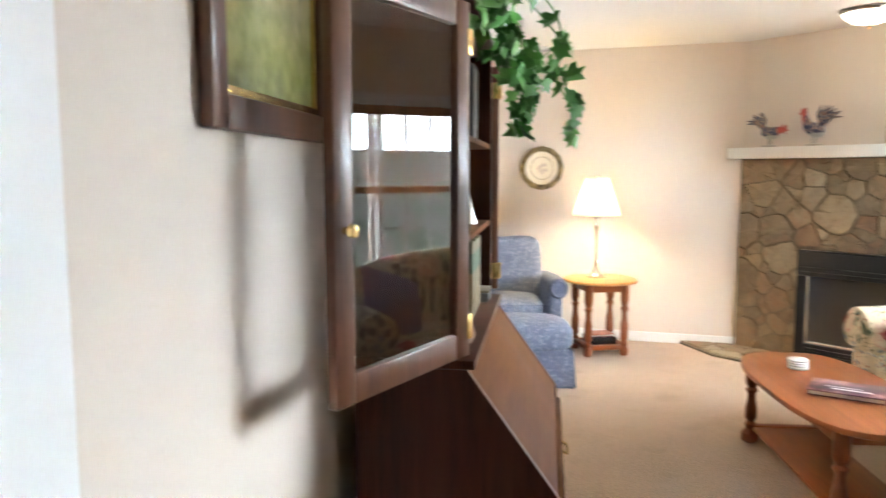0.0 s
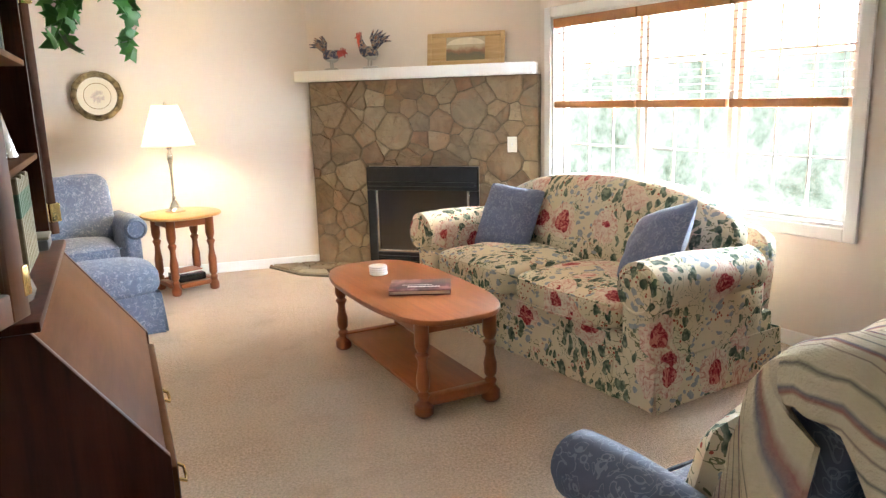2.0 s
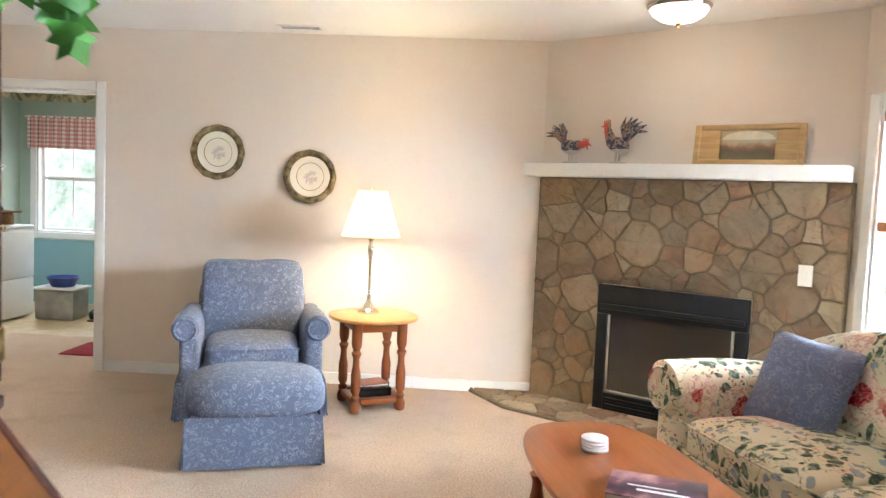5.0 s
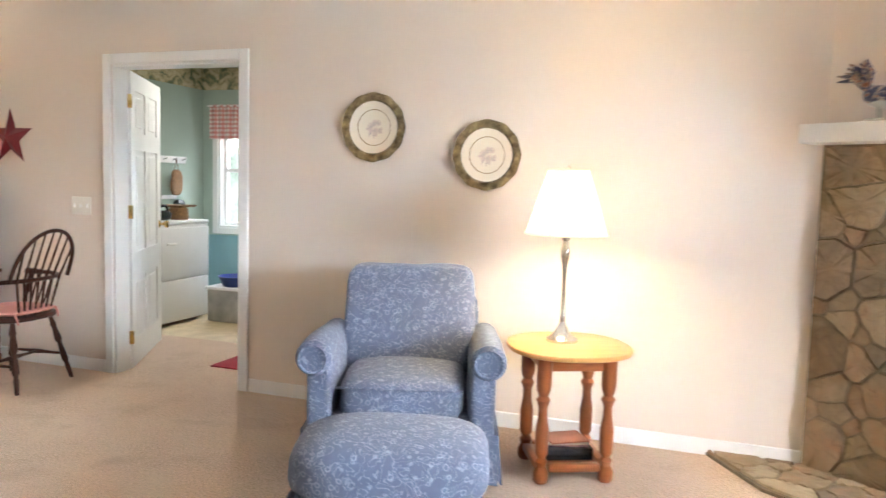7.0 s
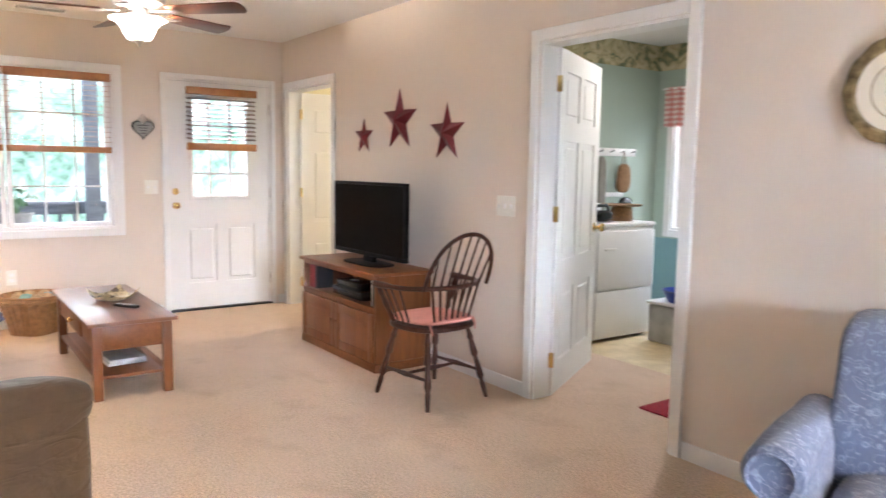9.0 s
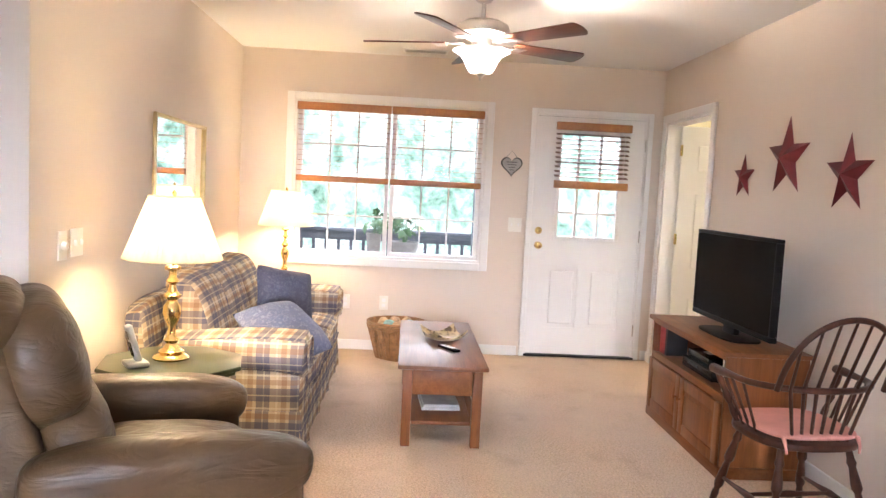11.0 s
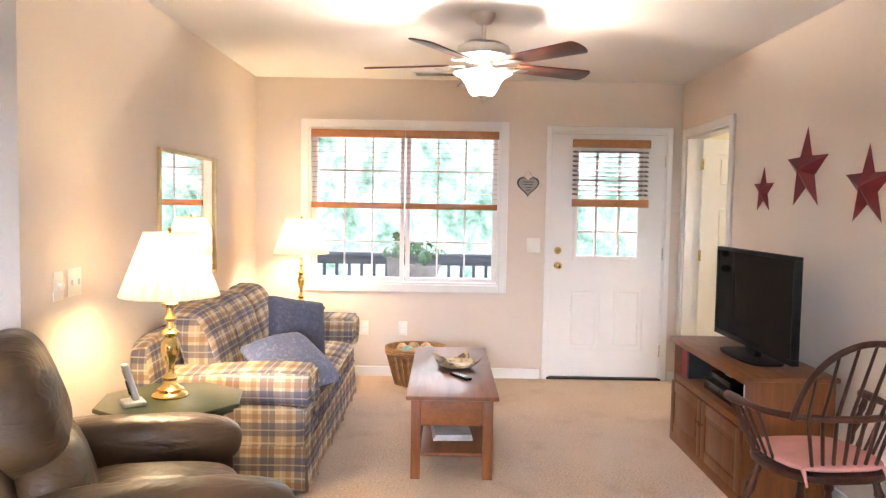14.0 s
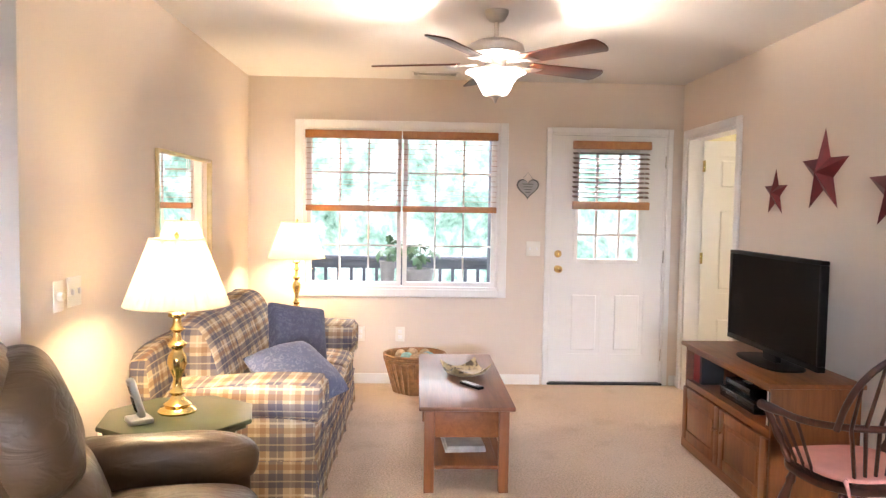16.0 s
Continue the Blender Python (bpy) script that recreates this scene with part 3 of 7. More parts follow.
def panel_door(name, m, width, height, panels, label, material="trim", thick=0.04, hole=None, knob=True, knob_side=1):
    """A leaf with its hinge at x = 0; panels as (x0, z0, x1, z1), sunk on both faces."""
    d = tagged(new(name), label, kind="structure")
    d.matrix_world = m
    bm = bmesh.new()
    xs = sorted({0, width} | {v for p in panels for v in (p[0], p[2])} | ({hole[0], hole[2]} if hole else set()))
    zs = sorted({0.008, height} | {v for p in panels for v in (p[1], p[3])} | ({hole[1], hole[3]} if hole else set()))
    def holds(p, x, z):
        return p[0] < x < p[2] and p[1] < z < p[3]
    for x0, x1 in zip(xs, xs[1:]):
        for z0, z1 in zip(zs, zs[1:]):
            cx, cz = (x0 + x1) / 2, (z0 + z1) / 2
            if hole and holds(hole, cx, cz):
                continue
            if not any(holds(p, cx, cz) for p in panels):
                box(bm, (x0, -thick / 2, z0), (x1, thick / 2, z1))
    bmesh.ops.remove_doubles(bm, verts=bm.verts[:], dist=1e-5)
    leaf = part("leaf", bm, M[material], d, smooth=False)
    for p in panels:
        t = thick / 2 - 0.010
        fb = boxes(((p[0], -t, p[1]), (p[2], t, p[3])))
        box(fb, (p[0] + 0.035, -thick / 2 + 0.003, p[1] + 0.035), (p[2] - 0.035, thick / 2 - 0.003, p[3] - 0.035), 0.006, 1)
        part("panel", fb, M[material], leaf, smooth=False)
    if knob:
        kx = width - 0.065
        for s in (-1, 1):
            part("door_knob", lathe([(0.030, 0), (0.030, 0.006), (0.011, 0.012), (0.011, 0.035), (0.026, 0.045), (0.030, 0.058), (0.022, 0.070), (0.0, 0.074)], 18,
                                    Matrix.Translation((kx, s * thick / 2, 0.95)) @ Matrix.Rotation(-s * math.pi / 2, 4, "X")), M["brass"], d, "brass door knob")
    for z in (0.22, 1.08, height - 0.20):
        part("hinge", boxes(((-0.006, -thick / 2 - 0.006, z - 0.045), (0.010, thick / 2 + 0.002, z + 0.045)), bevel=0.002), M["brass"], d, "brass hinge")
    return d


w6 = 0.96
six = [(0.12, 0.20, 0.43, 0.62), (0.53, 0.20, 0.84, 0.62), (0.12, 0.80, 0.43, 1.50), (0.53, 0.80, 0.84, 1.50), (0.12, 1.62, 0.43, 1.90), (0.53, 1.62, 0.84, 1.90)]
panel_door("door_laundry", pose(-2.845, 6.30, 0, 0, 0, 119), 0.93, 2.02, [(a * 0.95, b, c * 0.95, d) for a, b, c, d in six], "white six panel door standing open")
panel_door("door_bedroom", pose(-6.32, 6.30, 0, 0, 0, 84), 0.88, 2.02, [(a * 0.9, b, c * 0.9, d) for a, b, c, d in six], "white six panel door standing open")
GL = (0.185, 1.00, 0.755, 1.945)
fd = panel_door("door_front", pose(WEST - 0.035, 6.05, 0.015, 0, 0, -90), 0.945, 2.055,
                [(0.155, 0.24, 0.43, 0.77), (0.515, 0.24, 0.79, 0.77)], "white half glazed entry door, closed", hole=GL)
bm = bmesh.new()
f = 0.035
for a, b in (((GL[0], -0.03, GL[1]), (GL[0] + f, 0.03, GL[3])), ((GL[2] - f, -0.03, GL[1]), (GL[2], 0.03, GL[3])), ((GL[0] + f, -0.029, GL[1]), (GL[2] - f, 0.029, GL[1] + f)), ((GL[0] + f, -0.029, GL[3] - f), (GL[2] - f, 0.029, GL[3]))):
    box(bm, a, b, 0.004, 1)
for k in (1, 2):
    x = GL[0] + (GL[2] - GL[0]) * k / 3
    box(bm, (x - 0.010, -0.016, GL[1] + f), (x + 0.010, 0.012, GL[3] - f))
for k in (1, 2, 3):
    z = GL[1] + (GL[3] - GL[1]) * k / 4
    box(bm, (GL[0] + f, -0.015, z - 0.010), (GL[2] - f, 0.011, z + 0.010))
part("glazing_bars", bm, M["trim"], fd, smooth=False)
pane = part("pane", boxes(((GL[0] + f, 0.004, GL[1] + f), (GL[2] - f, 0.007, GL[3] - f))), M["glass"], fd, smooth=False)
pane.visible_shadow = False
part("deadbolt", lathe([(0.03, 0), (0.03, 0.01), (0.022, 0.016), (0.012, 0.03), (0, 0.032)], 18, Matrix.Translation((0.88, 0.0205, 1.075)) @ Matrix.Rotation(-math.pi / 2, 4, "X")), M["brass"], fd, "brass deadbolt")
# black strips on the leaf's face draw the shaded gap round the door
for x in (0.0, 0.939):
    part("weatherstrip", boxes(((x, 0.0203, 0.01), (x + 0.006, 0.0235, 2.054))), M["black"], fd, smooth=False)
part("weatherstrip", boxes(((0.0065, 0.0203, 2.048), (0.9385, 0.0235, 2.054))), M["black"], fd, smooth=False)
for z in (0.24, 1.06, 1.84):
    part("hinge_knuckle", tube([(0.004, 0.030, z - 0.05), (0.004, 0.030, z + 0.05)], 0.007, 10), M["silver"], fd)
part("threshold", boxes(((-0.01, -0.05, -0.012), (0.955, 0.06, 0.004)), bevel=0.003), M["black"], fd)
window_blind(MW, 5.10 + 0.945 - 0.78 - SOUTH, 5.10 + 0.945 - 0.14 - SOUTH, 2.015, 1.46, True, -0.035, "wooden slat blind half raised on a door", 10, 0.065, 0.006)

# ---- fireplace ----
MF = run(FIRE_A, FIRE_B)[0]
FL = run(FIRE_A, FIRE_B)[1]
MANTEL_Z = 1.555
FB = (0.50, 1.46, 0.0, 0.86)
fire = thing("stone_fireplace", "brown fieldstone corner fireplace with a black metal firebox", "fireplace", MF)
for a, b in (((0, -0.024, 0), (FB[0], -0.001, MANTEL_Z)), ((FB[1], -0.024, 0), (FL, -0.001, MANTEL_Z)), ((FB[0], -0.024, FB[3]), (FB[1], -0.001, MANTEL_Z))):
    part("mortar_bed", boxes((a, b)), M["mortar"], fire, smooth=False)
mantel = thing("mantel_shelf", "white painted wooden mantel shelf over a stone fireplace", "shelf", MF)
part("shelf", boxes(((-0.035, -0.20, MANTEL_Z), (FL - 0.02, -0.001, MANTEL_Z + 0.085)), bevel=0.006), M["trim"], mantel)


def cells(x0, z0, x1, z1, n, seed, hole=None, stretch=1.0):
    """Irregular stones of mixed sizes: cells of weighted seeds, their edges bent by a noise that neighbours share."""
    rnd = random.Random(seed)
    pts = []
    tries = 0
    while len(pts) < n and tries < 30000:
        tries += 1
        p = (rnd.uniform(x0, x1), rnd.uniform(z0, z1), rnd.choice((0.06, 0.085, 0.105, 0.13, 0.155)))
        if all(math.hypot((p[0] - q[0]) / stretch, p[1] - q[1]) > 0.54 * (p[2] + q[2]) for q in pts):
            pts.append(p)

    def bent(x, z):
        d = noise.noise_vector(Vector((x * 8.0, z * 8.0, seed))) * 0.011 + noise.noise_vector(Vector((x * 26, z * 26, seed + 3))) * 0.004
        return min(x1, max(x0, x + (d.x if x0 < x < x1 else 0))), min(z1, max(z0, z + (d.y if z0 < z < z1 else 0)))

    out = []
    for p in pts:
        poly = [(x0, z0), (x1, z0), (x1, z1), (x0, z1)]
        for q in pts:
            if q is p:
                continue
            dx, dz = q[0] - p[0], q[1] - p[1]
            s = 0.5 + (p[2] ** 2 - q[2] ** 2) / (2 * (dx * dx + dz * dz))
            mx, mz = p[0] + dx * s, p[1] + dz * s
            nxt = []
            for i, u in enumerate(poly):
                v = poly[(i + 1) % len(poly)]
                du = (u[0] - mx) * dx + (u[1] - mz) * dz
                dv = (v[0] - mx) * dx + (v[1] - mz) * dz
                if du <= 0:
                    nxt.append(u)
                if (du < 0) != (dv < 0):
                    k = du / (du - dv)
                    nxt.append((u[0] + (v[0] - u[0]) * k, u[1] + (v[1] - u[1]) * k))
            poly = nxt
            if len(poly) < 3:
                break
        if len(poly) >= 3:
            fine = []
            for i, u in enumerate(poly):
                v = poly[(i + 1) % len(poly)]
                steps = max(1, int(math.hypot(v[0] - u[0], v[1] - u[1]) / 0.035))
                fine += [bent(u[0] + (v[0] - u[0]) * k / steps, u[1] + (v[1] - u[1]) * k / steps) for k in range(steps)]
            out.append((p, fine))
    return out


def clip_poly(poly, inside, cut):
    nxt = []
    for i, u in enumerate(poly):
        v = poly[(i + 1) % len(poly)]
        if inside(u):
            nxt.append(u)
        if inside(u) != inside(v):
            nxt.append(cut(u, v))
    return nxt


def stone_mesh(poly, depth, rnd, gap=0.003):
    """One stone: a worn, uneven slab on the outline, its face towards -y."""
    cx = sum(p[0] for p in poly) / len(poly)
    cz = sum(p[1] for p in poly) / len(poly)
    ring = []
    for i, u in enumerate(poly):
        v = poly[(i + 1) % len(poly)]
        for t in (0.06, 0.5):
            x, z = u[0] + (v[0] - u[0]) * t, u[1] + (v[1] - u[1]) * t
            dx, dz = x - cx, z - cz
            r = max(1e-3, math.hypot(dx, dz))
            s = max(0.3, (r - gap - rnd.uniform(0, 0.0025)) / r)
            ring.append((cx + dx * s, cz + dz * s))
    bm = bmesh.new()
    base = [bm.verts.new((x, -0.012, z)) for x, z in ring]
    rim = [bm.verts.new((cx + (x - cx) * 0.993, -depth * 0.62 - rnd.uniform(0, 0.006), cz + (z - cz) * 0.993)) for x, z in ring]
    top = [bm.verts.new((cx + (x - cx) * 0.945, -depth - rnd.uniform(-0.006, 0.006), cz + (z - cz) * 0.945)) for x, z in ring]
    mid = bm.verts.new((cx, -depth - rnd.uniform(0, 0.006), cz))
    n = len(ring)
    for k in range(n):
        j = (k + 1) % n
        bm.faces.new((base[k], base[j], rim[j], rim[k]))
        bm.faces.new((rim[k], rim[j], top[j], top[k]))
        bm.faces.new((top[k], top[j], mid))
    return bm


rnd = random.Random(5)
for p, poly in cells(0.005, 0.02, FL - 0.012, MANTEL_Z - 0.004, 150, 11, None, 1.2):
    pieces = []
    for side in (lambda q: q[0] <= FB[0], lambda q: q[0] >= FB[1], None):
        if side is None:
            up = clip_poly(poly, lambda q: q[1] >= FB[3], lambda u, v: (u[0] + (v[0] - u[0]) * (FB[3] - u[1]) / (v[1] - u[1]), FB[3]))
            if up:
                up = clip_poly(up, lambda q: q[0] >= FB[0], lambda u, v: (FB[0], u[1] + (v[1] - u[1]) * (FB[0] - u[0]) / (v[0] - u[0])))
            if up:
                up = clip_poly(up, lambda q: q[0] <= FB[1], lambda u, v: (FB[1], u[1] + (v[1] - u[1]) * (FB[1] - u[0]) / (v[0] - u[0])))
            pieces.append(up)
        else:
            x = FB[0] if side((0, 0)) else FB[1]
            pieces.append(clip_poly(poly, side, lambda u, v, x=x: (x, u[1] + (v[1] - u[1]) * (x - u[0]) / (v[0] - u[0]))))
    whole = [g for g in pieces if g and len(g) >= 3]
    if all(q[1] >= FB[3] for q in poly):
        whole = [poly]
    for g in whole:
        if max(q[0] for q in g) - min(q[0] for q in g) > 0.03 and max(q[1] for q in g) - min(q[1] for q in g) > 0.03:
            part("stone", stone_mesh(g, rnd.uniform(0.028, 0.050), rnd, 0.0022), M["stone"], fire)

# the firebox: a black front with louvres, a chrome strip, a dark chamber
part("hood", boxes(((FB[0] + 0.004, -0.075, 0.665), (FB[1] - 0.004, -0.021, FB[3] - 0.004)), bevel=0.008), M["black"], fire, "black metal hood")
part("hood_lip", boxes(((FB[0] + 0.02, -0.095, 0.70), (FB[1] - 0.02, -0.074, 0.735)), bevel=0.006), M["black"], fire)
for x0, x1 in ((FB[0] + 0.004, FB[0] + 0.075), (FB[1] - 0.075, FB[1] - 0.004)):
    part("side_panel", boxes(((x0, -0.07, 0.03), (x1, -0.021, 0.664)), bevel=0.005), M["black"], fire)
part("lower_panel", boxes(((FB[0] + 0.076, -0.07, 0.03), (FB[1] - 0.076, -0.021, 0.145)), bevel=0.005), M["black"], fire)
for k in range(2):
    part("louvre", boxes(((FB[0] + 0.09, -0.080, 0.052 + 0.042 * k), (FB[1] - 0.09, -0.066, 0.075 + 0.042 * k)), bevel=0.004), M["black"], fire)
bm = boxes(((FB[0] + 0.077, -0.062, 0.146), (FB[0] + 0.097, -0.03, 0.664)), ((FB[1] - 0.097, -0.062, 0.146), (FB[1] - 0.077, -0.03, 0.664)), ((FB[0] + 0.098, -0.062, 0.146), (FB[1] - 0.098, -0.03, 0.166)), bevel=0.003)
part("trim_strip", bm, M["silver"], fire, "bright metal trim")
chamber = plain("firebrick", (0.085, 0.062, 0.046), 0.9, 0, 0.35, 12, 0.2)
bm = boxes(((FB[0] + 0.02, 0.28, 0.10), (FB[1] - 0.02, 0.30, 0.68)), ((FB[0] + 0.02, -0.02, 0.10), (FB[0] + 0.04, 0.279, 0.68)), ((FB[1] - 0.04, -0.02, 0.10), (FB[1] - 0.02, 0.279, 0.68)), ((FB[0] + 0.041, -0.02, 0.10), (FB[1] - 0.041, 0.279, 0.13)))
part("fire_chamber", bm, chamber, fire, smooth=False)
bark = plain("charred_log", (0.12, 0.085, 0.06), 0.95, 0, 0.5, 20, 0.6)
for k, (x, y, z, r, rot) in enumerate(((0.83, 0.08, 0.20, 0.05, 4), (1.12, 0.10, 0.20, 0.055, -5), (0.98, 0.12, 0.29, 0.045, 12))):
    bm = tube([(x - 0.22, y, z), (x, y + 0.012, z + 0.006), (x + 0.22, y - 0.01, z)], [r, r * 1.06, r * 0.94], 12)
    part("log", bm, bark, fire)
glassd = glass("smoked_fire_glass", 0.0, (0.36, 0.33, 0.31))
pane = part("glass_front", boxes(((FB[0] + 0.098, -0.045, 0.167), (FB[1] - 0.098, -0.041, 0.663))), glassd, fire, smooth=False)

# hearth of flat stones, flush on the carpet
hearth = thing("hearth", "flat irregular stone hearth on the carpet", "hearth", MF)
outl = [(0.0, -0.012), (-0.365, -0.256), (0.05, -0.43), (FL - 0.02, -0.46), (FL - 0.02, -0.012)]
part("hearth_bed", prism([(0.0, -0.004), (-0.372, -0.256), (0.04, -0.45), (FL - 0.005, -0.48), (FL - 0.005, -0.004)], 0.001, 0.016), M["mortar"], hearth, smooth=False)
for p, poly in cells(-0.42, -0.46, FL - 0.02, -0.012, 46, 4, None, 1.7):
    for i in range(len(outl) - 1):
        (ax, ay), (bx, by) = outl[i], outl[i + 1]
        side = lambda q: (bx - ax) * (q[1] - ay) - (by - ay) * (q[0] - ax) >= -1e-9
        def cut(u, v):
            du = (bx - ax) * (u[1] - ay) - (by - ay) * (u[0] - ax)
            dv = (bx - ax) * (v[1] - ay) - (by - ay) * (v[0] - ax)
            k = du / (du - dv)
            return (u[0] + (v[0] - u[0]) * k, u[1] + (v[1] - u[1]) * k)
        poly = clip_poly(poly, side, cut)
        if len(poly) < 3:
            break
    if len(poly) >= 3 and max(q[0] for q in poly) - min(q[0] for q in poly) > 0.04:
        bm = stone_mesh([(x, y) for x, y in poly], 0.030, rnd)
        bmesh.ops.transform(bm, matrix=Matrix(((1, 0, 0, 0), (0, 0, 1, 0), (0, -1, 0, 0), (0, 0, 0, 1))), verts=bm.verts[:])
        part("stone", bm, M["stone"], hearth)

# ---- laundry room and bedroom beyond the doors ----
LW, LN = -4.30, 9.0
wall("wall_laundry_west", (LW, 6.32), (LW, LN), material="green", label="sage green painted wall")
wall("wall_laundry_north", (LW, LN), (-0.9, LN), [(0.20, 0.95, 0.80, 2.02)], material="green", label="sage green painted wall")
wall("wall_laundry_east", (-0.9, LN), (-0.9, 6.32), material="green", label="sage green painted wall")
structure("floor_laundry", boxes(((LW, 7.301, -0.12), (-0.9, LN, -0.002))), M["vinyl"], "tan vinyl floor")
structure("ceiling_laundry", boxes(((LW - 0.14, 6.331, CEIL), (-0.7, LN + 0.2, CEIL + 0.1))), M["ceil"], "white ceiling")
MLN = run((LW, LN), (-0.9, LN))[0]
casing("window_casing_laundry", MLN, 0.20, 0.95, 0.80, 2.02, 0.07, True)
sash("window_laundry", MLN, 0.216, 0.934, 0.82, 2.0, 2, 2)
bm = boxes(((LW + 0.001, 6.33, 0.0), (LW + 0.004, LN - 0.005, 0.80)), ((LW + 0.005, LN - 0.004, 0.0), (-0.905, LN - 0.001, 0.715)))
structure("wainscot_laundry", bm, M["teal"], "blue green painted lower wall")
structure("wall_bedroom_north", boxes(((-7.2, 8.6, 0), (-4.5, 8.7, CEIL)), ((-7.3, 6.33, 0), (-7.2, 8.6, CEIL))), paint("pale_yellow_paint", (0.72, 0.66, 0.42)), "pale yellow painted wall")
structure("ceiling_bedroom", boxes(((-7.3, 6.331, CEIL), (-4.46, 8.7, CEIL + 0.1))), M["ceil"], "white ceiling")
structure("floor_bedroom", boxes(((-7.3, 7.301, -0.12), (-4.46, 8.7, 0.0))), M["carpet"], "beige cut pile carpet")

# ---- out of doors ----
structure("ground", boxes(((-120, -120, -1.5), (120, 120, -1.3))), plain("leaf_litter_ground", (0.12, 0.11, 0.06), 0.95, 0, 0.4, 3, 0.3), "leafy woodland ground")
# backdrops glow by themselves: their daylight is painted in and helps light the rooms
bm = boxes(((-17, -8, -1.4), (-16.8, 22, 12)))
structure("backdrop_west", bm, M["woods"], "glowing backdrop painted as sunlit woods in the distance")
bd = structure("backdrop_east", boxes(((-9, 7.5, -1.4), (12, 7.7, 9))), M["woods_e"], "glowing backdrop painted as a sunlit garden in the distance")
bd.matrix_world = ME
structure("backdrop_north", boxes(((-12, 16, -1.4), (6, 16.2, 9))), M["woods_e"], "glowing backdrop painted as sunlit trees in the distance")

# ---- upholstered seats ----


def pleated(a, b, z0, z1, out, pleats=0.0, seed=0):
    """A hanging strip of cloth from a to b with soft folds; out: the way it faces."""
    rnd = random.Random(seed)
    bm = bmesh.new()
    a, b, out = Vector((*a, 0)), Vector((*b, 0)), Vector((*out, 0))
    length = (b - a).length
    n = max(8, int(length / 0.018))
    rows = 5
    ph = rnd.uniform(0, 6)
    grid = []
    for layer in (0.0, -0.008):
        g = []
        for j in range(rows + 1):
            v = j / rows
            r = []
            for i in range(n + 1):
                u = i / n
                s = u * length
                w = 0.008 * noise.noise(Vector((s * 5 + ph, v * 0.6, seed))) * (0.3 + v)
                edge = min(s, length - s)
                w += 0.014 * v * math.exp(-edge / 0.03)
                r.append(bm.verts.new(a + (b - a) * u + out * (w + layer + 0.006 * v) + Vector((0, 0, z1 + (z0 - z1) * v + 0.004 * noise.noise(Vector((s * 8, seed, 3))) * v))))
            g.append(r)
        grid.append(g)
    for k, g in enumerate(grid):
        for j in range(rows):
            for i in range(n):
                q = (g[j][i], g[j][i + 1], g[j + 1][i + 1], g[j + 1][i])
                bm.faces.new(q if k == 0 else q[::-1])
    for j in (0, rows):
        for i in range(n):
            bm.faces.new((grid[0][j][i], grid[1][j][i], grid[1][j][i + 1], grid[0][j][i + 1]))
    for i in (0, n):
        for j in range(rows):
            bm.faces.new((grid[0][j][i], grid[0][j + 1][i], grid[1][j + 1][i], grid[1][j][i]))
    return bm


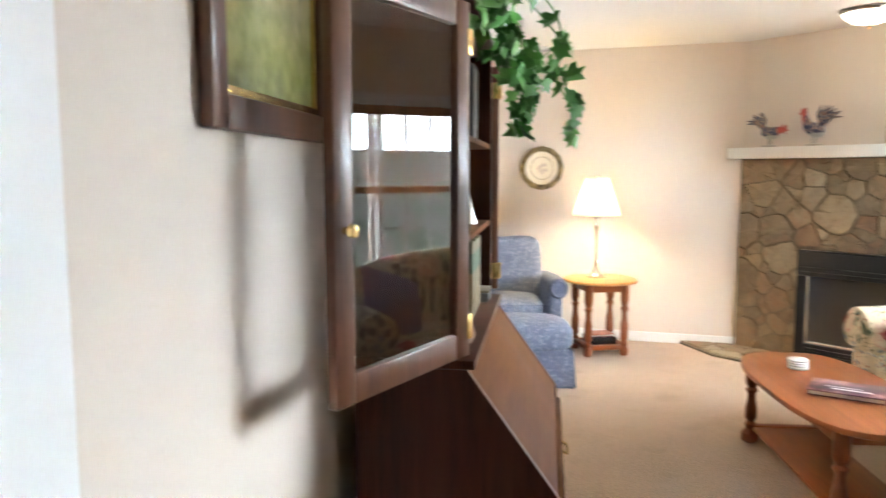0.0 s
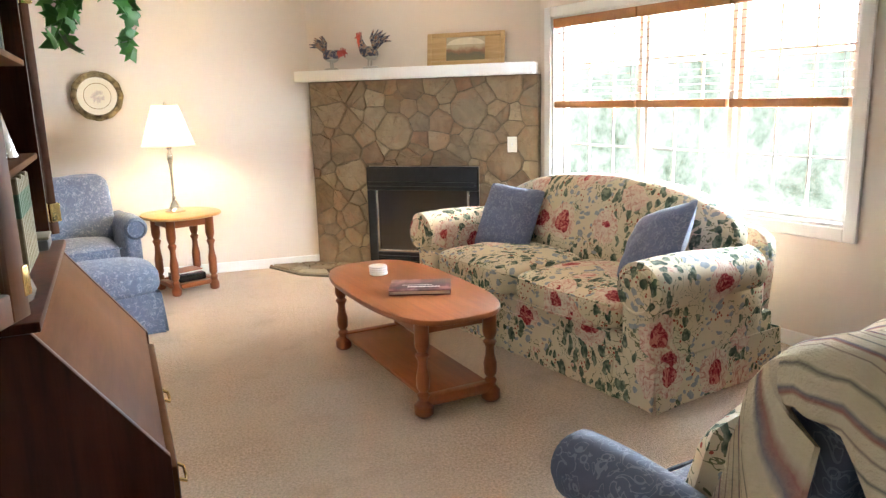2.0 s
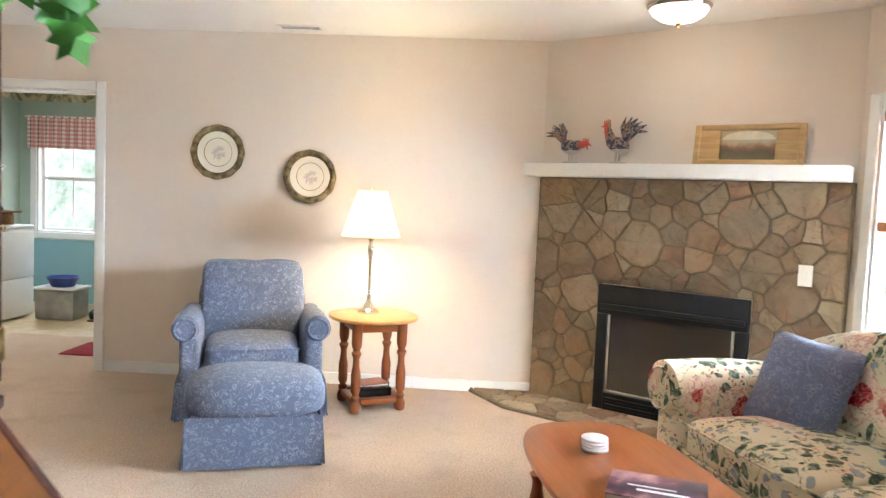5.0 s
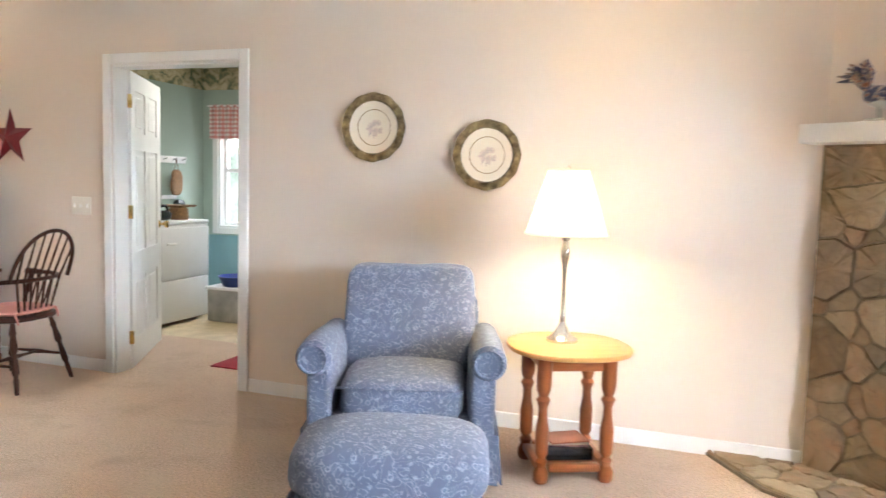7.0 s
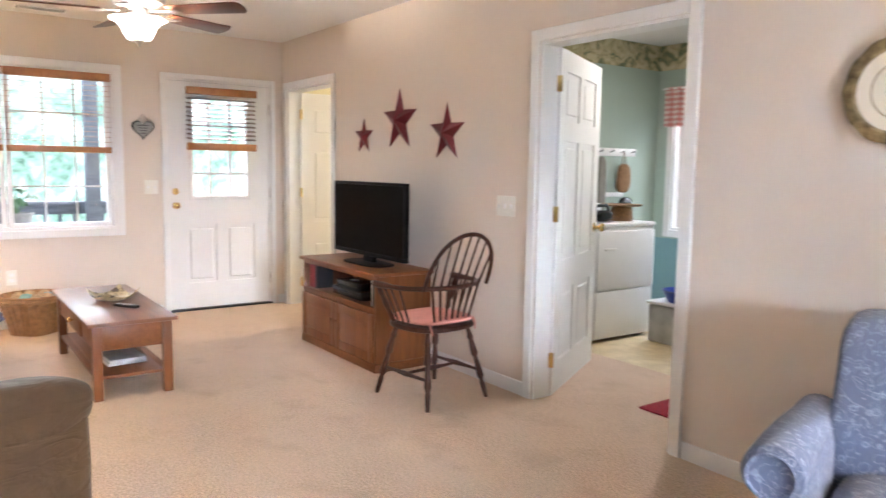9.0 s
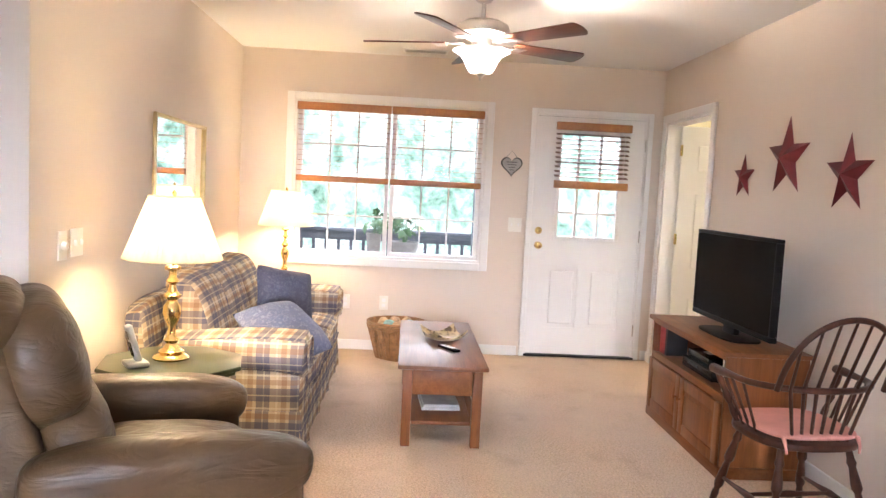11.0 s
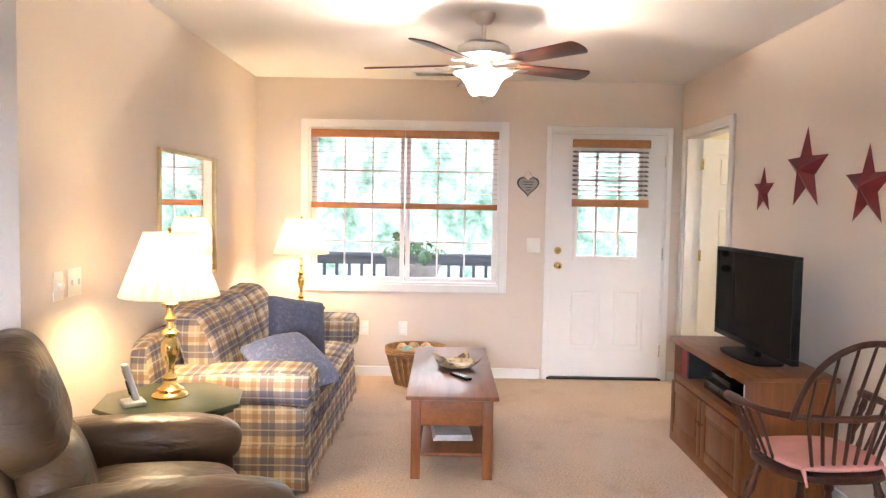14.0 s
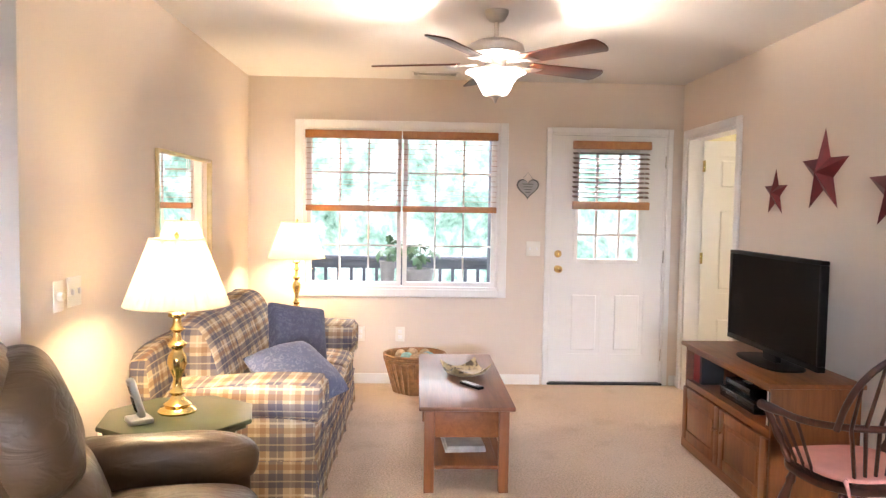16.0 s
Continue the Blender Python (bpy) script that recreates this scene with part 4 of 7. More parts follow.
def seat_furniture(root, L, D, mat, cush, seat_z=0.45, arm_z=0.62, back_z=0.88, arm_w=0.20, camel=0.0, skirt=True, roll=0.085, back_n=1, seat_t=0.17, rake=0.14, seam=None):
    """A skirted sofa or armchair: x along its length, the front towards -y at y = 0, the back at y = D."""
    inner = L / 2 - arm_w
    part("base", boxes(((-L / 2 + 0.03, 0.03, 0.05), (L / 2 - 0.03, D - 0.02, seat_z - seat_t + 0.02)), bevel=0.02), mat, root)
    for s in (-1, 1):
        bm = soft(arm_w - 0.03, D - 0.10, arm_z - 0.12, 7, 9, m=pose(s * (L / 2 - arm_w / 2), (D - 0.10) / 2 + 0.01, (arm_z - 0.12) / 2 + 0.06))
        cx, cz = s * (L / 2 - arm_w / 2 + 0.022), arm_z - roll
        pts = [(cx, 0.005 + (D - 0.16) * k / 10, cz + 0.010 * math.sin(k * 0.5)) for k in range(11)]
        tube([(cx, -0.012, cz)] + pts, [roll * 0.86] + [roll * (1.06 - 0.012 * k) for k in range(11)], 20, bm)
        arm = part("arm", bm, mat, root)
        bm = tube([(cx + roll * 0.80 * math.cos(t), -0.018, cz + roll * 0.80 * math.sin(t)) for t in [2 * math.pi * k / 24 for k in range(24)]], 0.006, 6, None, True)
        part("piping", bm, mat, arm)
    w = 2 * inner / cush
    for k in range(cush):
        x = -inner + w * (k + 0.5)
        c = part("seat_cushion", soft(w - 0.006, D - 0.22, seat_t, 6, 13, m=pose(x, (D - 0.22) / 2 - 0.02, seat_z - seat_t / 2 + 0.005), crown=0.028, rough=0.006), mat, root)
        hx, hy = (w - 0.006) / 2 * 0.985, (D - 0.22) / 2 * 0.985
        for zz in (seat_z - 0.016, seat_z - seat_t + 0.03):
            ring = [(x - hx, -0.015, zz), (x, -0.024, zz), (x + hx, -0.015, zz)]
            part("piping", tube(ring, 0.006, 6), seam or mat, c)
    wb = 2 * inner / back_n
    for k in range(back_n):
        x0 = -inner + wb * (k + 0.5)
        bw = wb - 0.006 if back_n > 1 else 2 * inner + (0.30 if camel else 0.09)
        h = back_z - seat_z + 0.10
        bm = soft(bw, 0.22, h, 4.2 if camel or back_n > 1 else 9, 13, rough=0.008)
        for v in bm.verts:
            u = (v.co.z + h / 2) / h
            xx = v.co.x / (bw / 2)
            if camel:
                v.co.z += u * camel * (max(0.0, math.cos(xx * math.pi * 0.5)) ** 1.2 - 0.55 * abs(xx) ** 3)
            v.co.y += rake * u - 0.03 * math.sin(u * math.pi)
        bmesh.ops.translate(bm, vec=(x0, D - 0.27, seat_z - 0.08 + h / 2), verts=bm.verts[:])
        part("back_cushion" if back_n > 1 else "backrest", bm, mat, root)
    bm = soft(L - 0.16, 0.13, back_z - 0.20, 8, 10, m=pose(0, D - 0.075 + rake * 0.45, (back_z - 0.20) / 2 + 0.09, -8))
    part("back_panel", bm, mat, root)
    if skirt:
        z1 = 0.235
        e = 0.012
        segs = [((-L / 2, e), (-L / 2 + arm_w, e), (0, -1)), ((L / 2 - arm_w, e), (L / 2, e), (0, -1)), ((-L / 2, D), (-L / 2, e), (-1, 0)), ((L / 2, e), (L / 2, D), (1, 0)), ((L / 2, D), (-L / 2, D), (0, 1))]
        for k in range(cush):
            segs.append(((-inner + w * k + 0.003, e), (-inner + w * (k + 1) - 0.003, e), (0, -1)))
        for k, (a, b, o) in enumerate(segs):
            part("skirt_panel", pleated(a, b, 0.012, z1, o, 0, k), mat, root)


def scatter(label, mat, m, s=0.42, t=0.15, name="throw_pillow", group="scatter cushions"):
    p = thing(name, label, "pillow", m, group)
    part("cover", pillow(s, t), mat, p)
    return p


SOFA = pose(2.06, 3.47, 0, 0, 0, -73)
sofa = thing("floral_sofa", "cream floral chintz sofa with rolled arms and pleated skirt", "sofa", SOFA)
seat_furniture(sofa, 2.04, 0.92, M["floral"], 2, 0.47, 0.675, 0.845, 0.245, 0.07, True, 0.122)
scatter("slate blue scatter cushion leaning in a sofa corner", M["blue_p"], SOFA @ pose(-0.59, 0.46, 0.635, 66, 4, 14), 0.44)
scatter("slate blue scatter cushion tipped against a sofa arm", M["blue_p"], SOFA @ pose(0.66, 0.40, 0.665, 54, 0, -22) @ pose(0, 0, 0, 0, 0, 26), 0.44)

CHAIR = pose(-0.40, 5.22, 0, 0, 0, 18)
chair = thing("blue_armchair", "blue scroll patterned armchair with rolled arms", "armchair", CHAIR, "blue armchairs")
seat_furniture(chair, 0.875, 0.80, M["blue"], 1, 0.45, 0.63, 0.885, 0.155, 0.0, True, 0.075)
ott = thing("ottoman", "blue scroll patterned ottoman with a pleated skirt", "ottoman", pose(-0.215, 4.70, 0, 0, 0, 17))
part("cushion", soft(0.70, 0.52, 0.20, 4.0, 12, m=pose(0, 0, 0.335), crown=0.03, rough=0.006), M["blue"], ott)
part("base", boxes(((-0.31, -0.22, 0.03), (0.31, 0.22, 0.27)), bevel=0.02), M["blue"], ott)
for k, (a, b, o) in enumerate((((-0.33, -0.24), (0.33, -0.24), (0, -1)), ((0.33, -0.24), (0.33, 0.24), (1, 0)), ((0.33, 0.24), (-0.33, 0.24), (0, 1)), ((-0.33, 0.24), (-0.33, -0.24), (-1, 0)))):
    part("skirt_panel", pleated(a, b, 0.012, 0.265, o, 0, 20 + k), M["blue"], ott)

CH2 = pose(1.710, 1.327, 0, 0, 0, -165.5) @ Matrix.Diagonal((1, 1, 1.03, 1))
chair2 = thing("blue_armchair", "blue scroll patterned armchair with a throw over its back", "armchair", CH2, "blue armchairs")
seat_furniture(chair2, 0.80, 0.66, M["blue"], 1, 0.46, 0.64, 0.90, 0.17, 0.0, True, 0.075)
scatter("floral cushion leaning on a blue armchair back", M["floral"], CH2 @ pose(0.12, 0.27, 0.62, 72, 6, 4), 0.36, 0.12, "floral_pillow")


def throw_cloth():
    n = Nodes("striped_knit_throw", 0.95, 0, 0.1)
    sep = n.add("ShaderNodeSeparateXYZ")
    n.link(n.add("ShaderNodeTexCoord").outputs["UV"], sep.inputs[0])
    q = n.math("ADD", sep.outputs[0], n.math("MULTIPLY", n.noise(14, 2), 0.012))
    f = n.math("FRACT", n.math("MULTIPLY", q, 10.5))
    c = n.ramp(f, (0.0, (0.60, 0.50, 0.34)), (0.14, (0.62, 0.52, 0.36)), (0.19, (0.10, 0.10, 0.10)), (0.25, (0.60, 0.50, 0.34)), (0.46, (0.64, 0.54, 0.38)), (0.52, (0.14, 0.13, 0.17)), (0.60, (0.30, 0.11, 0.10)), (0.66, (0.62, 0.52, 0.36)), (0.84, (0.60, 0.50, 0.34)), (0.88, (0.22, 0.15, 0.13)), (0.93, (0.62, 0.52, 0.36)))
    n.color(n.mix(n.math("MULTIPLY", n.noise(90, 2), 0.35), c, (0.50, 0.40, 0.26)))
    n.bump(n.math("ADD", n.noise(150, 3), n.math("MULTIPLY", n.noise(28, 2), 0.8)), 0.6, 0.008)
    return n.mat


M["throw"] = throw_cloth()
throw = thing("throw_blanket", "cream striped knitted throw draped over an armchair back", "blanket", CH2)
prof = [Vector((0, y, z)) for y, z in ((0.375, 0.60), (0.40, 0.70), (0.43, 0.82), (0.47, 0.925), (0.53, 0.96), (0.61, 0.955), (0.69, 0.92), (0.755, 0.86), (0.79, 0.78), (0.795, 0.68), (0.785, 0.58), (0.775, 0.48), (0.77, 0.40))]
walked = [0.0]
for a, b in zip(prof, prof[1:]):
    walked.append(walked[-1] + (b - a).length)


def along(s):
    """Place and outward direction on the drape after s metres."""
    k = max(i for i in range(len(prof) - 1) if walked[i] <= s + 1e-9)
    t = (s - walked[k]) / (walked[k + 1] - walked[k])
    d = prof[k + 1] - prof[k]
    return prof[k].lerp(prof[k + 1], min(1, t)), Vector((0, -d.z, d.y)).normalized()


def drop(s):
    """How far the throw falls down the side of the back: a long gathered end in front, tucked up, then lower again."""
    stops = ((0.0, 0.40), (0.18, 0.58), (0.27, 0.64), (0.32, 0.36), (0.37, 0.07), (0.46, 0.08), (0.66, 0.24), (0.90, 0.26), (1.3, 0.16))
    for (a, p), (b, q) in zip(stops, stops[1:]):
        if s <= b:
            t = (s - a) / (b - a)
            return p + (q - p) * t * t * (3 - 2 * t)
    return 0.2


bm = bmesh.new()
uv = bm.loops.layers.uv.new("weave")
over, side_n, rows_n = 26, 14, 44
cols = over + side_n
grids, coord = [], {}
for layer in (0.0, 0.010):
    g = []
    for j in range(rows_n + 1):
        row = []
        s = (walked[-1] - 0.002) * j / rows_n
        p, out = along(s)
        for i in range(cols + 1):
            u = min(1.0, i / over)
            v = max(0.0, (i - over) / side_n)
            w = 0.012 * noise.noise(Vector((u * 7, j * 0.1, 2))) + 0.005 * math.sin(u * 22 + j * 0.12)
            place = Vector((-0.42 + 0.74 * u, 0, 0)) + p + out * (w + 0.026 - layer) * (1 - 0.4 * v)
            if v > 0:
                d = drop(s) * v
                pleat = 0.020 * math.sin(s * 62) * min(1, v * 2.5) * (1 if s < 0.38 else 0.35) + 0.014 * noise.noise(Vector((s * 9, v * 2, 7)))
                place += Vector((0.030 + 0.022 * min(1, v * 3) + pleat - layer, (0.09 if s < 0.36 else 0.0) * v * v, -d))
            ob_v = bm.verts.new(place)
            coord[ob_v] = (s * 1.5 if v > 0 and s < 0.37 else 0.4 + 0.74 * u + drop(s) * v, s)
            row.append(ob_v)
        g.append(row)
    grids.append(g)
for k, g in enumerate(grids):
    for j in range(rows_n):
        for i in range(cols):
            q = (g[j][i], g[j][i + 1], g[j + 1][i + 1], g[j + 1][i])
            bm.faces.new(q if k else q[::-1])
for j in (0, rows_n):
    for i in range(cols):
        bm.faces.new((grids[0][j][i], grids[1][j][i], grids[1][j][i + 1], grids[0][j][i + 1]))
for i in (0, cols):
    for j in range(rows_n):
        bm.faces.new((grids[0][j][i], grids[0][j + 1][i], grids[1][j + 1][i], grids[1][j][i]))
for f in bm.faces:
    for loop in f.loops:
        loop[uv].uv = coord[loop.vert]
part("cloth", bm, M["throw"], throw)

# ---- tables ----


def turned_leg(h, r=0.028, foot=0.04):
    """A turned leg with square blocks, standing on z = 0."""
    return lathe([(foot * 0.75, 0), (foot, 0.012), (foot, 0.05), (r * 0.8, 0.075), (r * 1.0, 0.10), (r * 0.62, 0.115), (r * 1.0, 0.135), (r * 1.05, h * 0.42), (r * 0.72, h * 0.52), (r * 0.68, h * 0.60),
                  (r * 1.1, h * 0.66), (r * 0.7, h * 0.69), (r * 1.0, h * 0.73), (r * 1.12, h * 0.77), (r * 1.12, h)], 18)


ct = thing("oval_coffee_table", "orange oak oval coffee table with turned legs", "coffee table", pose(1.475, 3.40, 0, 0, 0, 101.6))
out = []
for k in range(48):
    t = 2 * math.pi * k / 48
    c, s = math.cos(t), math.sin(t)
    out.append((0.65 * math.copysign(abs(c) ** 0.72, c), 0.305 * math.copysign(abs(s) ** 0.62, s)))
part("tabletop", prism(out, 0.440, 0.468, 0.009), M["oak"], ct)
for s in (-1, 1):
    part("apron", boxes(((-0.50, s * 0.175 - 0.011, 0.375), (0.50, s * 0.175 + 0.011, 0.4395)), bevel=0.004), M["oak"], ct)
    part("end_apron", boxes(((s * 0.50 - 0.011, -0.155, 0.375), (s * 0.50 + 0.011, 0.155, 0.4395)), bevel=0.004), M["oak"], ct)
leg = mesh_of("leg", turned_leg(0.438, 0.030, 0.045), M["oak_z"])
for x in (-0.53, 0.53):
    for y in (-0.175, 0.175):
        piece("leg", leg, pose(x, y, 0), ct)
    part("stretcher", boxes(((x - 0.025, -0.165, 0.045), (x + 0.025, 0.165, 0.095)), bevel=0.008), M["oak"], ct)
part("lower_shelf", boxes(((-0.505, -0.17, 0.07), (0.505, 0.17, 0.088)), bevel=0.004), M["oak"], ct)
CTM = pose(1.475, 3.40, 0.469, 0, 0, 101.6)
st = thing("coaster_stack", "stack of white round coasters on an oval table", "coasters", CTM @ pose(0.30, 0.03, 0))
for k in range(4):
    piece("coaster", mesh_of("coaster", lathe([(0.046, 0.0), (0.05, 0.003), (0.05, 0.009), (0.046, 0.012)], 28), M["white"]), pose(0.002 * (k % 2), 0.001 * k, 0.0125 * k), st)
cover = Nodes("dark_photo_book_cover", 0.3)
cover.color(cover.ramp(cover.noise(7, 4), (0.40, (0.012, 0.010, 0.014)), (0.54, (0.10, 0.03, 0.05)), (0.66, (0.42, 0.24, 0.22))))
bk = thing("picture_book", "dark glossy picture book lying on an oval table", "book", CTM @ pose(-0.12, -0.02, 0, 0, 0, 62))
part("cover", boxes(((-0.15, -0.11, 0), (0.15, 0.11, 0.005)), ((-0.15, -0.11, 0.0205), (0.15, 0.11, 0.0255)), ((-0.154, -0.11, 0.0), (-0.1501, 0.11, 0.0255)), bevel=0.001), cover.mat, bk)
part("page_block", boxes(((-0.147, -0.106, 0.0052), (0.145, 0.106, 0.0203))), M["ivory"], bk)
bm = boxes(((-0.10, 0.035, 0.0257), (0.06, 0.052, 0.0262)), ((-0.06, 0.005, 0.0257), (0.09, 0.014, 0.0262)))
part("title_bars", bm, M["white"], bk, "pale title lines")

et = thing("end_table", "honey oak end table with clipped corners and turned legs", "side table", pose(0.245, 5.70, 0, 0, 0, 26))
out = []
for k in range(40):
    t = 2 * math.pi * k / 40
    c, s = math.cos(t), math.sin(t)
    out.append((0.285 * math.copysign(abs(c) ** 0.85, c), 0.285 * math.copysign(abs(s) ** 0.85, s)))
part("tabletop", prism(out, 0.578, 0.602, 0.008), M["honey"], et)
leg = mesh_of("leg", turned_leg(0.577, 0.030, 0.036), M["oak_z"])
for x in (-0.15, 0.15):
    for y in (-0.15, 0.15):
        piece("leg", leg, pose(x, y, 0), et)
for s in (-1, 1):
    part("apron", boxes(((-0.122, s * 0.15 - 0.01, 0.51), (0.122, s * 0.15 + 0.01, 0.577)), bevel=0.004), M["oak"], et)
    part("end_apron", boxes(((s * 0.15 - 0.01, -0.122, 0.51), (s * 0.15 + 0.01, 0.122, 0.577)), bevel=0.004), M["oak"], et)
    part("stretcher", boxes(((-0.118, s * 0.15 - 0.022, 0.05), (0.118, s * 0.15 + 0.022, 0.085)), bevel=0.006), M["oak"], et)
    part("end_stretcher", boxes(((s * 0.15 - 0.022, -0.118, 0.05), (s * 0.15 + 0.022, 0.118, 0.085)), bevel=0.006), M["oak"], et)
part("lower_shelf", boxes(((-0.127, -0.127, 0.064), (0.127, 0.127, 0.078)), bevel=0.003), M["oak"], et)
bx = thing("storage_box", "black box of magazines under an end table", "box", pose(0.245, 5.70, 0.0785, 0, 0, 26))
part("body", boxes(((-0.11, -0.10, 0), (0.11, 0.10, 0.055)), bevel=0.006), M["plastic"], bx)
for k in range(3):
    mg = thing("magazine", "magazine lying on a black box", "magazine", pose(0.245, 5.70, 0.1345 + 0.008 * k, 0, 0, 20 + 7 * k), "magazines")
    part("paper_block", boxes(((-0.095, -0.075, 0), (0.095, 0.075, 0.0075)), bevel=0.0015), (cover.mat, M["ivory"], plain("rust_paper", (0.42, 0.16, 0.09), 0.5))[k], mg)


def table_lamp(label, m, stem, metal, z0, z1, r0, r1, pleats=0, energy=60, stem_top=None):
    """A lit lamp: turned base, shade from z0 to z1, bulb inside."""
    l = thing("table_lamp", label, "lamp", m, "table lamps")
    part("base", lathe(stem, 28), metal, l)
    top = stem[-1][1]
    part("stem", tube([(0, 0, top - 0.005), (0, 0, z1 - 0.02)], 0.005, 10), metal, l)
    bm = bmesh.new()
    n = pleats * 4 if pleats else 48
    rings = []
    for inner in (0, 1):
        for z, r in ((z0, r0), (z1, r1)):
            ring = []
            for k in range(n):
                t = 2 * math.pi * k / n
                rr = r - inner * 0.002 + (0.006 * (1 if k % 4 in (0, 1) else -1) * (r / r0) if pleats else 0)
                ring.append(bm.verts.new((rr * math.cos(t), rr * math.sin(t), z)))
            rings.append(ring)
    for p, q in ((0, 1), (2, 3), (0, 2), (1, 3)):
        for k in range(n):
            bm.faces.new((rings[p][k], rings[p][(k + 1) % n], rings[q][(k + 1) % n], rings[q][k]))
    sh = part("shade", bm, M["shade"], l, "glowing cream cloth shade")
    for z, r in ((z0, r0), (z1, r1)):
        part("shade_band", tube([((r + 0.001) * math.cos(t), (r + 0.001) * math.sin(t), z) for t in [2 * math.pi * k / 40 for k in range(40)]], 0.0035, 6, None, True), M["shade"], sh)
    part("spider", tube([(-r1 + 0.004, 0, z1 - 0.012), (0, 0, z1 - 0.004), (r1 - 0.004, 0, z1 - 0.012)], 0.002, 6), metal, l)
    part("finial", lathe([(0.004, z1 - 0.02), (0.011, z1 - 0.008), (0.006, z1 + 0.004), (0.011, z1 + 0.014), (0.004, z1 + 0.026), (0, z1 + 0.03)], 14), metal, l)
    part("bulb", lathe([(0.012, z0 + 0.05), (0.016, z0 + 0.07), (0.030, z0 + 0.11), (0.024, z0 + 0.135), (0, z0 + 0.145)], 14, Matrix.Translation((0.03, 0, 0))), M["bulb"], l)
    p = m.translation
    lamp("lamp_light", "POINT", energy, WARM, pose(p.x - 0.03, p.y, p.z + z0 + 0.12), 0.085)
    return l


SILVER_STEM = [(0.075, 0), (0.075, 0.012), (0.06, 0.02), (0.045, 0.03), (0.032, 0.055), (0.016, 0.085), (0.012, 0.10), (0.015, 0.11), (0.010, 0.125), (0.010, 0.30), (0.013, 0.36), (0.022, 0.40), (0.024, 0.43), (0.015, 0.45), (0.012, 0.475), (0.02, 0.48), (0.02, 0.50), (0.008, 0.51)]
table_lamp("silver candlestick table lamp with a glowing white shade", pose(0.205, 5.74, 0.603), SILVER_STEM, M["silver"], 0.505, 0.80, 0.190, 0.095, 0, 31)

# ---- secretary desk ----
SECM = Matrix.Translation((0.082, 1.157, 0)) @ Matrix.Rotation(math.atan2(SEC.x, SEC.y) * -1, 4, "Z") @ Matrix.Diagonal((1, 1, 1.027, 1))
# local: x away from the wall, y along the wall, z up
SD, SW = 0.445, 0.87
sec = thing("secretary_desk", "dark mahogany secretary desk with open glazed hutch doors", "secretary desk", SECM)
side = [(0.0, 0.0), (SD, 0.0), (SD, 0.735), (0.245, 1.005), (0.0, 1.005)]
R = Matrix(((1, 0, 0, 0), (0, 0, 1, 0), (0, 1, 0, 0), (0, 0, 0, 1)))
for y in (0.0, SW - 0.02):
    part("side_panel", prism(side, y, y + 0.02, 0.002, R), M["mahog"], sec)
part("base_back", boxes(((0.002, 0.021, 0.02), (0.014, SW - 0.021, 1.0))), M["mahog"], sec)
part("desk_top", boxes(((0.002, 0.0, 1.0055), (0.262, SW, 1.025)), bevel=0.004), M["mahog"], sec)
lid_len = math.hypot(SD - 0.245, 1.005 - 0.735)
LIDM = Matrix.Translation((SD, 0, 0.735)) @ Matrix.Rotation(-math.atan2(1.005 - 0.735, 0.245 - SD), 4, "Y")
lid = part("fall_lid", boxes(((0.004, 0.012, 0.002), (lid_len - 0.004, SW - 0.012, 0.022)), bevel=0.006), M["mahog_l"], sec, "closed slanted mahogany fall front")
lid.matrix_basis = LIDM
esc = part("escutcheon", lathe([(0.011, 0), (0.011, 0.003), (0.004, 0.004)], 14), plain("aged_brass", (0.16, 0.11, 0.06), 0.4, 0.8), lid, "brass keyhole plate")
esc.matrix_basis = pose(lid_len * 0.8, SW / 2, 0.0225)
for k in range(3):
    z0 = 0.10 + 0.205 * k
    dr = part("drawer", boxes(((SD - 0.012, 0.022, z0), (SD + 0.012, SW - 0.022, z0 + 0.195)), bevel=0.008), M["mahog_l"], sec)
    for y in (0.2, SW - 0.2):
        part("pull", tube([(SD + 0.012, y - 0.04, z0 + 0.10), (SD + 0.03, y - 0.035, z0 + 0.09), (SD + 0.033, y, z0 + 0.082), (SD + 0.03, y + 0.035, z0 + 0.09), (SD + 0.012, y + 0.04, z0 + 0.10)], 0.004, 8), M["brass"], dr)
part("plinth", boxes(((0.0, -0.004, 0.0), (SD + 0.012, SW + 0.004, 0.095)), bevel=0.006), M["mahog"], sec)
HD, H0, H1 = 0.228, 1.026, 1.76
for y in (0.0, SW - 0.022):
    part("hutch_side", boxes(((0.002, y, H0), (HD, y + 0.022, H1)), bevel=0.003), M["mahog"], sec)
part("hutch_back", boxes(((0.002, 0.023, H0), (0.012, SW - 0.023, H1))), M["mahog"], sec)
part("hutch_top", boxes(((0.0, -0.015, H1 + 0.0005), (HD + 0.02, SW + 0.015, H1 + 0.025)), bevel=0.006), M["mahog"], sec)
for z in (1.262, 1.496):
    part("shelf", boxes(((0.013, 0.0235, z - 0.016), (HD - 0.004, SW - 0.0235, z)), bevel=0.003), M["mahog_l"], sec)
part("divider", boxes(((0.013, SW * 0.47, H0 + 0.001), (HD - 0.03, SW * 0.47 + 0.015, 1.245)), bevel=0.002), M["mahog"], sec)


